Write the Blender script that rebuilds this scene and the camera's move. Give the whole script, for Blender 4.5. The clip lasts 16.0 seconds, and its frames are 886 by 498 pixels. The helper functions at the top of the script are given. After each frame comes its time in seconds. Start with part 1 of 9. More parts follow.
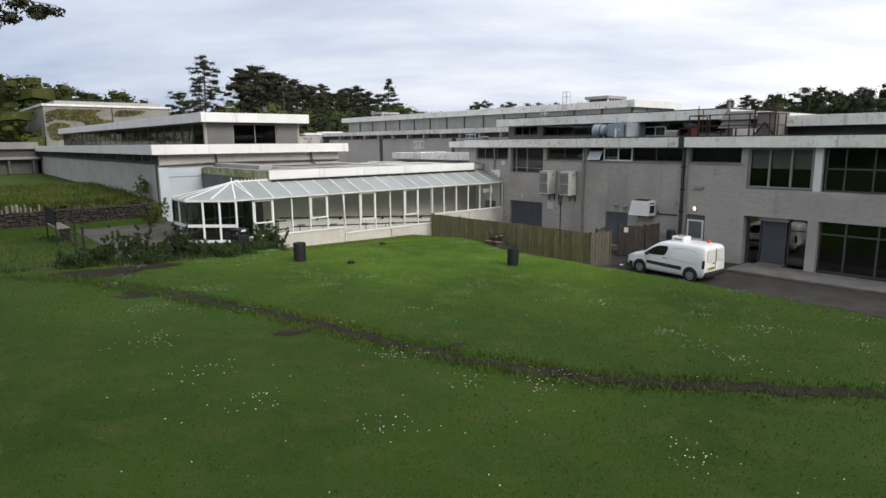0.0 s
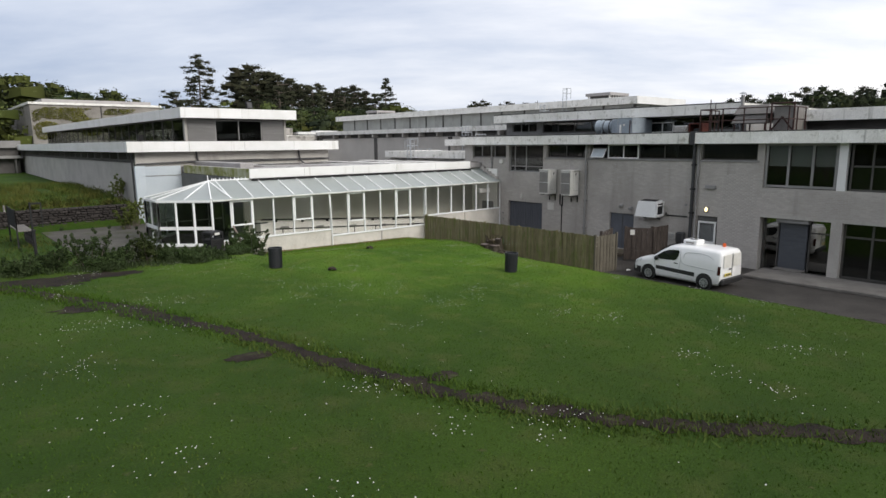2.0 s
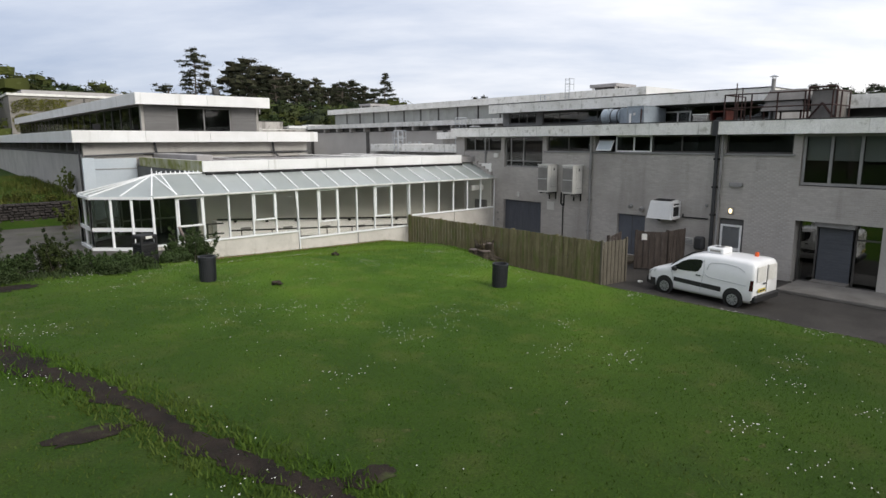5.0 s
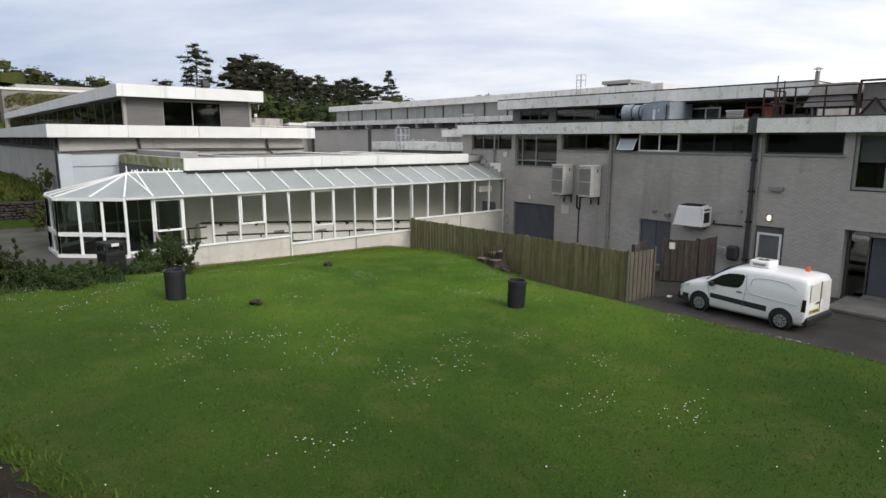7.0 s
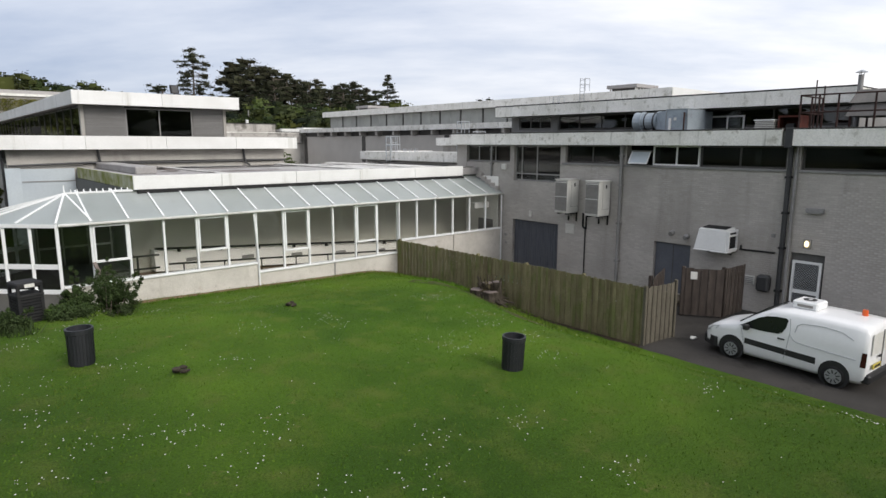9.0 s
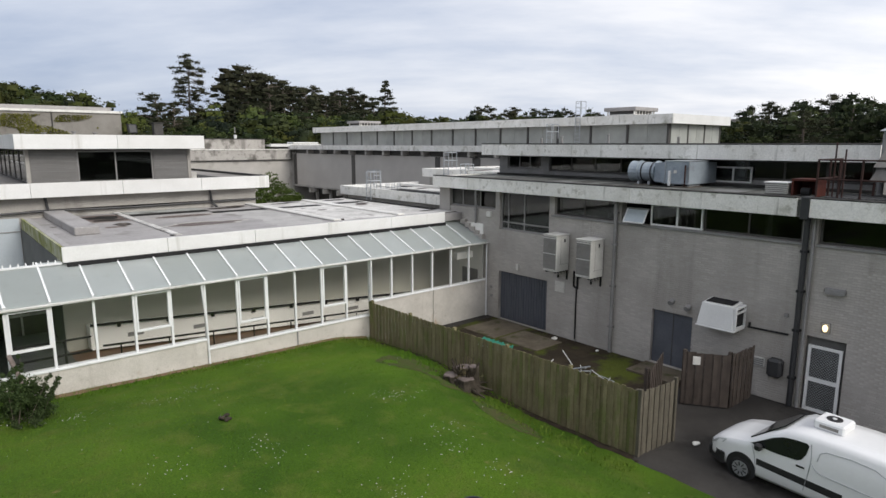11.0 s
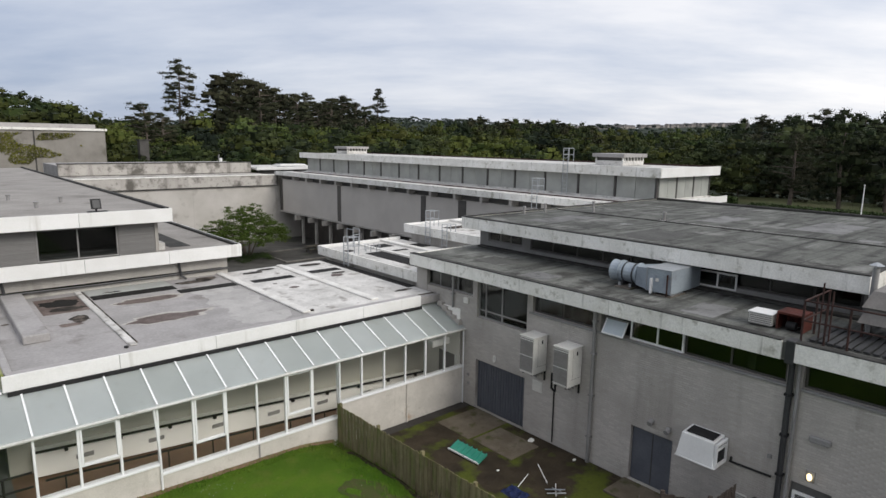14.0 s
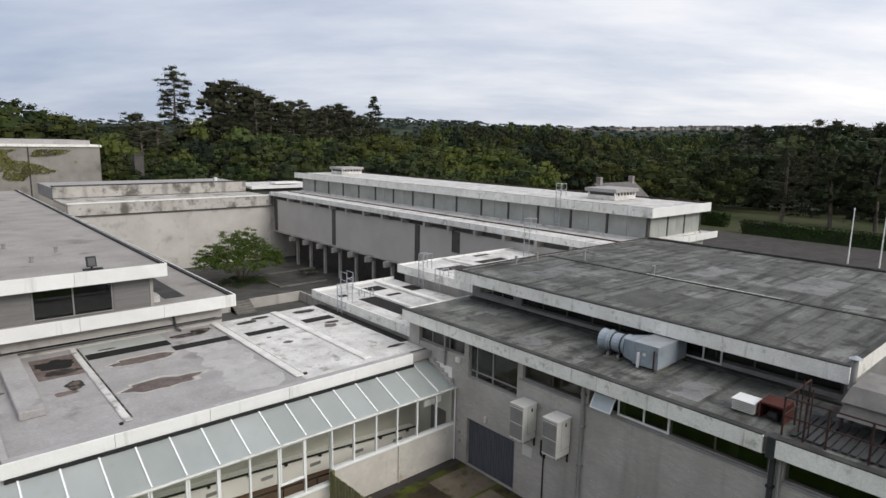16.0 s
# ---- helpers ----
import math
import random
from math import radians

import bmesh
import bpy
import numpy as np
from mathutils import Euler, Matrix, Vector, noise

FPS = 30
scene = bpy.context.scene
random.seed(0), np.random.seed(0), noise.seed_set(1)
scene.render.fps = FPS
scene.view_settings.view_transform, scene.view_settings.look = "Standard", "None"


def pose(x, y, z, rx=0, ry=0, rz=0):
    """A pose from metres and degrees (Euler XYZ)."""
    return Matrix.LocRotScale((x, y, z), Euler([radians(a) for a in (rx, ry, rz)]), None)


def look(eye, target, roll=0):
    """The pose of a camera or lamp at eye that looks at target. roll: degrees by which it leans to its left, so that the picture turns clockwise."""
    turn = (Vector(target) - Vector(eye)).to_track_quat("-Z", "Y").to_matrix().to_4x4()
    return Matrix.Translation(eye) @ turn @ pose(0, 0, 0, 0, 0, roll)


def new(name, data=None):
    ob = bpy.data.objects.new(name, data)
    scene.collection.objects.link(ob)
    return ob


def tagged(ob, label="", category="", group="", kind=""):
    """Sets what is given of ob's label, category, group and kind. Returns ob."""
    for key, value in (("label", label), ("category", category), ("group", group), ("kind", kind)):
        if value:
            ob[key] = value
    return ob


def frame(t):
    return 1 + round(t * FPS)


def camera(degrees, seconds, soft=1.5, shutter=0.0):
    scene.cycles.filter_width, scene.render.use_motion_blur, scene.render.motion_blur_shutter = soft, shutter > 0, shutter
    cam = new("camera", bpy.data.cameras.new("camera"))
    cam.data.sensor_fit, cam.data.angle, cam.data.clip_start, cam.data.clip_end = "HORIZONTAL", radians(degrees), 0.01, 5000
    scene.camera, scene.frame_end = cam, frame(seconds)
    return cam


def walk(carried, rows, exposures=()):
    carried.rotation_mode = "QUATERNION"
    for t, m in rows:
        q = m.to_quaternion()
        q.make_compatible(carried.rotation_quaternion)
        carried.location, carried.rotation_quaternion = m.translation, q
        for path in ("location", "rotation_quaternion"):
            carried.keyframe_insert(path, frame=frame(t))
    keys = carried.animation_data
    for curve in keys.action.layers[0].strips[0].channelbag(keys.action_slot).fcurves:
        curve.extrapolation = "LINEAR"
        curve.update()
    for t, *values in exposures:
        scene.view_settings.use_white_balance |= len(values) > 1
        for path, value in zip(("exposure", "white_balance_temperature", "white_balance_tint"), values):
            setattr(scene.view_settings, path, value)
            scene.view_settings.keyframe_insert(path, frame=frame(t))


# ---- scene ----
cam = camera(72.1, 16.0)
PATH = [
    (0, (-31.312, -29.648, 6.239), (-30.021, -28.16, 5.894), -0.5),
    (0.5, (-30.985, -29.274, 6.19), (-29.691, -27.789, 5.846), -0.5),
    (1, (-30.58, -28.899, 6.147), (-29.285, -27.414, 5.803), -0.5),
    (1.5, (-30.133, -28.519, 6.084), (-28.837, -27.034, 5.741), -0.5),
    (2, (-29.629, -28.121, 6.011), (-28.334, -26.636, 5.668), -0.5),
    (2.5, (-29.086, -27.691, 5.95), (-27.791, -26.206, 5.606), -0.5),
    (3, (-28.516, -27.271, 5.882), (-27.223, -25.785, 5.536), -0.5),
    (3.5, (-27.904, -26.843, 5.792), (-26.611, -25.357, 5.447), -0.4),
    (4, (-27.282, -26.445, 5.74), (-25.99, -24.958, 5.394), -0.4),
    (6.5, (-25.089, -24.062, 5.57), (-23.804, -22.571, 5.215), 0.2),
    (7, (-24.672, -23.525, 5.575), (-23.389, -22.032, 5.221), 0.2),
    (7.5, (-24.123, -22.971, 5.605), (-22.842, -21.476, 5.252), 0.2),
    (8, (-23.506, -22.414, 5.632), (-22.225, -20.918, 5.284), 0.2),
    (8.5, (-22.852, -21.881, 5.735), (-21.572, -20.383, 5.389), 0.1),
    (9, (-22.197, -21.383, 5.934), (-20.917, -19.886, 5.592), 0.1),
    (11.5, (-19.116, -19.563, 8.528), (-17.839, -18.062, 8.189), 0.1),
    (12, (-18.721, -19.316, 9.105), (-17.442, -17.816, 8.767), 0.3),
    (12.5, (-18.398, -19.166, 9.726), (-17.118, -17.668, 9.385), 0.4),
    (13, (-18.173, -19.069, 10.331), (-16.889, -17.574, 9.989), 0.6),
    (13.5, (-17.996, -19.069, 10.971), (-16.709, -17.577, 10.627), 0.6),
    (14, (-17.922, -19.062, 11.616), (-16.629, -17.576, 11.271), 0.8),
    (14.5, (-17.794, -19.091, 12.311), (-16.499, -17.607, 11.962), 0.8),
    (15, (-17.813, -19.099, 12.972), (-16.513, -17.619, 12.625), 0.9),
    (15.5, (-17.807, -19.089, 13.631), (-16.504, -17.611, 13.287), 1.0),
    (16, (-17.785, -19.048, 14.333), (-16.48, -17.572, 13.988), 1.1),
]
walk(cam, [(t, look(eye, target, roll)) for t, eye, target, roll in PATH], [(0.0, 0.25), (9.0, 0.25), (12.0, 0.1), (16.0, 0.06)])

# ---- world, sun ----
world = bpy.data.worlds.new("world")
scene.world = world
world.use_nodes = True
wn, wl = world.node_tree.nodes, world.node_tree.links
wn.clear()
w_out = wn.new("ShaderNodeOutputWorld")
w_bg = wn.new("ShaderNodeBackground")
w_sky = wn.new("ShaderNodeTexSky")
w_sky.sky_type, w_sky.sun_disc = "NISHITA", False
w_sky.sun_elevation, w_sky.sun_rotation = radians(36), radians(171)
w_sky.air_density, w_sky.dust_density = 1.0, 2.0
w_co = wn.new("ShaderNodeTexCoord")
w_sep = wn.new("ShaderNodeSeparateXYZ")
wl.new(w_co.outputs["Generated"], w_sep.inputs[0])
# the cloud sheet: directions laid on a flat layer overhead
w_add = wn.new("ShaderNodeMath")
w_add.operation, w_add.inputs[1].default_value = "ADD", 0.22
w_abs = wn.new("ShaderNodeMath")
w_abs.operation = "ABSOLUTE"
wl.new(w_sep.outputs["Z"], w_abs.inputs[0])
wl.new(w_abs.outputs[0], w_add.inputs[0])
w_div = wn.new("ShaderNodeVectorMath")
w_div.operation = "DIVIDE"
w_cmb = wn.new("ShaderNodeCombineXYZ")
for k in range(3):
    wl.new(w_add.outputs[0], w_cmb.inputs[k])
wl.new(w_co.outputs["Generated"], w_div.inputs[0])
wl.new(w_cmb.outputs[0], w_div.inputs[1])
w_n = wn.new("ShaderNodeTexNoise")
w_n.inputs["Scale"].default_value, w_n.inputs["Detail"].default_value, w_n.inputs["Roughness"].default_value = 1.15, 9.0, 0.56
w_map = wn.new("ShaderNodeMapping")
w_map.inputs["Scale"].default_value = (0.95, 1.9, 1.0)
w_map.inputs["Location"].default_value = (3.1, 0.4, 0.0)
w_turn = wn.new("ShaderNodeMapping")
w_turn.inputs["Rotation"].default_value = (0, 0, radians(44))
wl.new(w_div.outputs[0], w_turn.inputs[0])
wl.new(w_turn.outputs[0], w_map.inputs[0])
wl.new(w_map.outputs[0], w_n.inputs["Vector"])
w_ramp = wn.new("ShaderNodeValToRGB")
w_ramp.color_ramp.elements[0].position, w_ramp.color_ramp.elements[0].color = 0.33, (6.5, 7.15, 8.35, 1)
w_ramp.color_ramp.elements[1].position, w_ramp.color_ramp.elements[1].color = 0.66, (9.6, 9.8, 10.2, 1)
wl.new(w_n.outputs["Fac"], w_ramp.inputs[0])
w_mix = wn.new("ShaderNodeMix")
w_mix.data_type = "RGBA"
w_mix.inputs["Factor"].default_value = 0.86
wl.new(w_sky.outputs[0], w_mix.inputs["A"])
wl.new(w_ramp.outputs[0], w_mix.inputs["B"])
# the sheet is thinner and brighter on the sun's side, blue-grey on the far side
w_dot = wn.new("ShaderNodeVectorMath")
w_dot.operation = "DOT_PRODUCT"
w_dot.inputs[1].default_value = (0.35, -0.94, 0.0)
wl.new(w_co.outputs["Generated"], w_dot.inputs[0])
w_side = wn.new("ShaderNodeMapRange")
w_side.inputs["From Min"].default_value, w_side.inputs["From Max"].default_value = -1.0, 0.1
wl.new(w_dot.outputs["Value"], w_side.inputs["Value"])
w_tone = wn.new("ShaderNodeMix")
w_tone.data_type = "RGBA"
w_tone.inputs["A"].default_value, w_tone.inputs["B"].default_value = (0.6, 0.645, 0.735, 1), (1.13, 1.09, 1.06, 1)
wl.new(w_side.outputs["Result"], w_tone.inputs["Factor"])
w_mul = wn.new("ShaderNodeMix")
w_mul.data_type, w_mul.blend_type = "RGBA", "MULTIPLY"
w_mul.inputs["Factor"].default_value = 1.0
wl.new(w_mix.outputs["Result"], w_mul.inputs["A"])
wl.new(w_tone.outputs["Result"], w_mul.inputs["B"])
wl.new(w_mul.outputs["Result"], w_bg.inputs["Color"])
w_bg.inputs["Strength"].default_value = 0.1
wl.new(w_bg.outputs[0], w_out.inputs["Surface"])

sun = new("sun", bpy.data.lights.new("sun", "SUN"))
sun.data.energy, sun.data.angle, sun.data.color = 2.1, radians(26), (1.0, 0.96, 0.9)
sun.matrix_world = look((10, -66, 48), (0, 0, 0))

# ---- helpers for meshes and materials ----
ORIGIN = {}


def thing(name, label, category, base=(0, 0, 0), group="", kind=""):
    """An empty at the base of a thing, to hold its parts."""
    ob = new(name)
    ob.location = base
    ORIGIN[ob.name] = Vector(base)
    return tagged(ob, label, category, group, kind)


def finish(name, bm, material, bev=0.0, smooth=False):
    if bev > 0:
        bmesh.ops.bevel(bm, geom=bm.edges[:], offset=bev, segments=1, affect="EDGES", clamp_overlap=True)
    bmesh.ops.recalc_face_normals(bm, faces=bm.faces[:])
    data = bpy.data.meshes.new(name)
    bm.to_mesh(data)
    bm.free()
    data.materials.append(material)
    if smooth:
        for p in data.polygons:
            p.use_smooth = True
    return data


def part(name, bm, material, parent, label="", bev=0.0, smooth=False):
    """Links a bmesh, given in the thing's coordinates of build, as one mesh under a thing or a part."""
    org = ORIGIN.get(parent.name, Vector())
    if org.length > 0:
        bmesh.ops.translate(bm, verts=bm.verts[:], vec=-org)
    ob = new(name, finish(name, bm, material, bev, smooth))
    ob.parent = parent
    ORIGIN[ob.name] = org
    return tagged(ob, label)


def structure(name, bm, material, label, category, bev=0.0, smooth=False):
    return tagged(new(name, finish(name, bm, material, bev, smooth)), label, category, "", "structure")


def hexa(bm, p):
    """A solid from eight corners, four below and four above."""
    v = [bm.verts.new(q) for q in p]
    for f in ((3, 2, 1, 0), (4, 5, 6, 7), (0, 1, 5, 4), (1, 2, 6, 5), (2, 3, 7, 6), (3, 0, 4, 7)):
        bm.faces.new([v[k] for k in f])


def boxes(*rows):
    """A bmesh of boxes, each of x0, y0, z0, x1, y1, z1."""
    bm = bmesh.new()
    for x0, y0, z0, x1, y1, z1 in rows:
        x0, x1, y0, y1, z0, z1 = min(x0, x1), max(x0, x1), min(y0, y1), max(y0, y1), min(z0, z1), max(z0, z1)
        hexa(bm, [(x0, y0, z0), (x1, y0, z0), (x1, y1, z0), (x0, y1, z0), (x0, y0, z1), (x1, y0, z1), (x1, y1, z1), (x0, y1, z1)])
    return bm


def slab(a, b, c, d, t):
    """A sheet through four corners with the thickness vector t."""
    bm, t = bmesh.new(), Vector(t)
    q = [Vector(k) for k in (a, b, c, d)]
    hexa(bm, q + [k + t for k in q])
    return bm


def tube(bm, p0, p1, r0, r1=None, n=10):
    p0, p1, r1 = Vector(p0), Vector(p1), r0 if r1 is None else r1
    axis = (p1 - p0).normalized()
    side = axis.orthogonal().normalized()
    up = axis.cross(side)
    rings = []
    for p, r in ((p0, r0), (p1, r1)):
        rings.append([bm.verts.new(p + r * (math.cos(2 * math.pi * k / n) * side + math.sin(2 * math.pi * k / n) * up)) for k in range(n)])
    for k in range(n):
        bm.faces.new((rings[0][k], rings[0][(k + 1) % n], rings[1][(k + 1) % n], rings[1][k]))
    bm.faces.new(rings[0][::-1])
    bm.faces.new(rings[1])
    return bm


def tubes(segments, r, n=8):
    bm = bmesh.new()
    for a, b in segments:
        tube(bm, a, b, r, r, n)
    return bm


def bar(a, b, w, h):
    """A square bar from a to b, w wide and h high, as a bmesh."""
    a, b = Vector(a), Vector(b)
    axis = (b - a).normalized()
    side = axis.cross(Vector((0, 0, 1)))
    side = side.normalized() * w / 2 if side.length > 1e-4 else Vector((w / 2, 0, 0))
    up = side.cross(axis).normalized() * h / 2
    bm = bmesh.new()
    hexa(bm, [a - side - up, a + side - up, b + side - up, b - side - up, a - side + up, a + side + up, b + side + up, b - side + up])
    return bm


def sheet_mesh(name, quads, material):
    """A mesh of loose four-cornered faces from an array of corners, four by four."""
    quads = np.asarray(quads, np.float32).reshape(-1, 3)
    n = len(quads) // 4
    data = bpy.data.meshes.new(name)
    data.vertices.add(4 * n)
    data.vertices.foreach_set("co", quads.ravel())
    data.loops.add(4 * n)
    data.loops.foreach_set("vertex_index", np.arange(4 * n, dtype=np.int32))
    data.polygons.add(n)
    data.polygons.foreach_set("loop_start", np.arange(0, 4 * n, 4, dtype=np.int32))
    data.update(calc_edges=True)
    data.materials.append(material)
    return data


def nodes_of(name):
    m = bpy.data.materials.new(name)
    m.use_nodes = True
    return m, m.node_tree.nodes, m.node_tree.links, m.node_tree.nodes["Principled BSDF"]


def noise_fac(nt, nl, vec, scale, lo, hi, detail=5.0, rough=0.55, stretch=None):
    """A noise between two thresholds, as a factor."""
    if stretch:
        mp = nt.new("ShaderNodeMapping")
        mp.inputs["Scale"].default_value = stretch
        nl.new(vec, mp.inputs[0])
        vec = mp.outputs[0]
    n = nt.new("ShaderNodeTexNoise")
    n.inputs["Scale"].default_value, n.inputs["Detail"].default_value, n.inputs["Roughness"].default_value = scale, detail, rough
    nl.new(vec, n.inputs["Vector"])
    r = nt.new("ShaderNodeMapRange")
    r.inputs["From Min"].default_value, r.inputs["From Max"].default_value = lo, hi
    nl.new(n.outputs["Fac"], r.inputs["Value"])
    return r.outputs["Result"]


def blend(nt, nl, fac, a, b, mode="MIX"):
    m = nt.new("ShaderNodeMix")
    m.data_type, m.blend_type = "RGBA", mode
    for key, v in (("Factor", fac), ("A", a), ("B", b)):
        if isinstance(v, (int, float)):
            m.inputs[key].default_value = v
        elif isinstance(v, tuple):
            m.inputs[key].default_value = (*v, 1)
        else:
            nl.new(v, m.inputs[key])
    return m.outputs["Result"]


def surf(name, c1, c2, size=1.0, fine=30.0, rough=0.8, bump=0.25, metal=0.0, stain=None, streak=None, vary=0.12, brick=None, joint=(0.2, 0.19, 0.18), spread=(0.35, 0.65), puddle=None, mottle=None, rolls=0):
    """A weathered surface: two tones at one size, grain at another, stains, runs of dirt down it, brick courses."""
    m, nt, nl, p = nodes_of(name)
    co = nt.new("ShaderNodeTexCoord").outputs["Object"]
    info = nt.new("ShaderNodeObjectInfo")
    off = nt.new("ShaderNodeVectorMath")
    off.operation = "ADD"
    sc = nt.new("ShaderNodeMath")
    sc.operation, sc.inputs[1].default_value = "MULTIPLY", 37.0
    nl.new(info.outputs["Random"], sc.inputs[0])
    nl.new(co, off.inputs[0])
    nl.new(sc.outputs[0], off.inputs[1])
    vec = off.outputs[0]
    col = blend(nt, nl, noise_fac(nt, nl, vec, 1.0 / size, *spread), c1, c2)
    height = None
    if brick:
        sep = nt.new("ShaderNodeSeparateXYZ")
        nl.new(co, sep.inputs[0])
        add = nt.new("ShaderNodeMath")
        nl.new(sep.outputs["X"], add.inputs[0])
        nl.new(sep.outputs["Y"], add.inputs[1])
        cmb = nt.new("ShaderNodeCombineXYZ")
        nl.new(add.outputs[0], cmb.inputs["X"])
        nl.new(sep.outputs["Z"], cmb.inputs["Y"])
        bt = nt.new("ShaderNodeTexBrick")
        bt.inputs["Scale"].default_value, bt.inputs["Brick Width"].default_value, bt.inputs["Row Height"].default_value = 1.0, brick[0], brick[1]
        bt.inputs["Mortar Size"].default_value, bt.inputs["Mortar Smooth"].default_value = brick[2], 0.4
        bt.inputs["Color1"].default_value, bt.inputs["Color2"].default_value = (1, 1, 1, 1), (0.8, 0.8, 0.8, 1)
        bt.inputs["Mortar"].default_value = (*joint, 1)
        nl.new(cmb.outputs[0], bt.inputs["Vector"])
        col = blend(nt, nl, 1.0, col, bt.outputs["Color"], "MULTIPLY")
        height = bt.outputs["Fac"]
    if stain:
        col = blend(nt, nl, noise_fac(nt, nl, vec, 1.0 / stain[1], stain[2], stain[2] + 0.12), col, stain[0])
    if mottle:
        col = blend(nt, nl, noise_fac(nt, nl, vec, 1.0 / mottle[1], mottle[2], mottle[2] + 0.16), col, mottle[0])
    if rolls:
        lap = nt.new("ShaderNodeTexBrick")
        lap.inputs["Scale"].default_value, lap.inputs["Brick Width"].default_value, lap.inputs["Row Height"].default_value = 1.0, 7.5, rolls
        lap.inputs["Mortar Size"].default_value, lap.inputs["Mortar Smooth"].default_value = 0.03, 0.6
        lap.inputs["Color1"].default_value, lap.inputs["Color2"].default_value = (1.04, 1.04, 1.04, 1), (0.9, 0.9, 0.91, 1)
        lap.inputs["Mortar"].default_value = (0.72, 0.72, 0.72, 1)
        nl.new(co, lap.inputs["Vector"])
        col = blend(nt, nl, 1.0, col, lap.outputs["Color"], "MULTIPLY")
        col = blend(nt, nl, noise_fac(nt, nl, vec, 1.3, 0.5, 0.7, stretch=(0.16, 2.2, 1)), col, (0.038, 0.038, 0.035))
        col = blend(nt, nl, noise_fac(nt, nl, vec, 0.9, 0.6, 0.8, stretch=(0.25, 2.6, 1)), col, (0.24, 0.245, 0.232))
    if streak:
        col = blend(nt, nl, noise_fac(nt, nl, vec, streak[1], streak[2], streak[2] + 0.25, stretch=(1, 1, 0.08)), col, streak[0])
    grain = noise_fac(nt, nl, vec, fine, 0.3, 0.7, 6.0, 0.65)
    lo, hi = 1 - vary, 1 + vary
    col = blend(nt, nl, 1.0, col, blend(nt, nl, grain, (lo, lo, lo), (hi, hi, hi)), "MULTIPLY")
    tone = blend(nt, nl, info.outputs["Random"], (1 - vary * 0.5,) * 3, (1 + vary * 0.5,) * 3)
    col = blend(nt, nl, 1.0, col, tone, "MULTIPLY")
    nl.new(col, p.inputs["Base Color"])
    p.inputs["Metallic"].default_value = metal
    p.inputs["Roughness"].default_value = rough
    p.inputs["Specular IOR Level"].default_value = 0.5 if rough < 0.7 else 0.2
    if puddle:
        wet = noise_fac(nt, nl, vec, 1.0 / puddle[0], puddle[1], puddle[1] + 0.06)
        rr = nt.new("ShaderNodeMapRange")
        rr.inputs["To Min"].default_value, rr.inputs["To Max"].default_value = rough, 0.12
        nl.new(wet, rr.inputs["Value"])
        nl.new(rr.outputs["Result"], p.inputs["Roughness"])
    if bump:
        b = nt.new("ShaderNodeBump")
        b.inputs["Strength"].default_value, b.inputs["Distance"].default_value = bump, 0.02
        nl.new(grain, b.inputs["Height"])
        if height is not None:
            b2 = nt.new("ShaderNodeBump")
            b2.inputs["Strength"].default_value, b2.inputs["Distance"].default_value, b2.invert = 0.6, 0.01, True
            nl.new(height, b2.inputs["Height"])
            nl.new(b.outputs[0], b2.inputs["Normal"])
            b = b2
        nl.new(b.outputs[0], p.inputs["Normal"])
    return m


def pane_glass(name, tint, gloss=0.04, rough=0.02):
    """Clear or tinted window glass: sees through, and mirrors more at a slant."""
    m, nt, nl, p = nodes_of(name)
    nt.remove(p)
    out = nt["Material Output"]
    tr, gl, mx, lw, pw, ma = (nt.new(k) for k in ("ShaderNodeBsdfTransparent", "ShaderNodeBsdfGlossy", "ShaderNodeMixShader", "ShaderNodeLayerWeight", "ShaderNodeMath", "ShaderNodeMath"))
    tr.inputs["Color"].default_value = (*tint, 1)
    gl.inputs["Roughness"].default_value = rough
    lw.inputs["Blend"].default_value = 0.5
    pw.operation, pw.inputs[1].default_value = "POWER", 5.0
    ma.operation, ma.inputs[1].default_value, ma.inputs[2].default_value = "MULTIPLY_ADD", 1.0 - gloss, gloss
    nl.new(lw.outputs["Facing"], pw.inputs[0])
    nl.new(pw.outputs[0], ma.inputs[0])
    nl.new(ma.outputs[0], mx.inputs[0])
    nl.new(tr.outputs[0], mx.inputs[1])
    nl.new(gl.outputs[0], mx.inputs[2])
    nl.new(mx.outputs[0], out.inputs["Surface"])
    return m


def dry_lit_crown(nt, nl, co, col):
    """Turf is thin, dry and pale on the crown of the mound and lusher away from it; light falling off outward is
    painted in too.
    """
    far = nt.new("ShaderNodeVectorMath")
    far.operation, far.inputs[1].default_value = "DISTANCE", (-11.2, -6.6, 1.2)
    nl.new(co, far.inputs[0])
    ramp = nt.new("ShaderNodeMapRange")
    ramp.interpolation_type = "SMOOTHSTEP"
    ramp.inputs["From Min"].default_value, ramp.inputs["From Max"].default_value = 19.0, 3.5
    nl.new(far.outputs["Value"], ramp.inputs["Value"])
    # tint painted brighter at the crown, darker away, for the fall-off of light
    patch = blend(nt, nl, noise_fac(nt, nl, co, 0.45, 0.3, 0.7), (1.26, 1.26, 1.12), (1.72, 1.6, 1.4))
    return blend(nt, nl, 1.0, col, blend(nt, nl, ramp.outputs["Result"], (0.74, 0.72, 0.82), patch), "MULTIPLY")


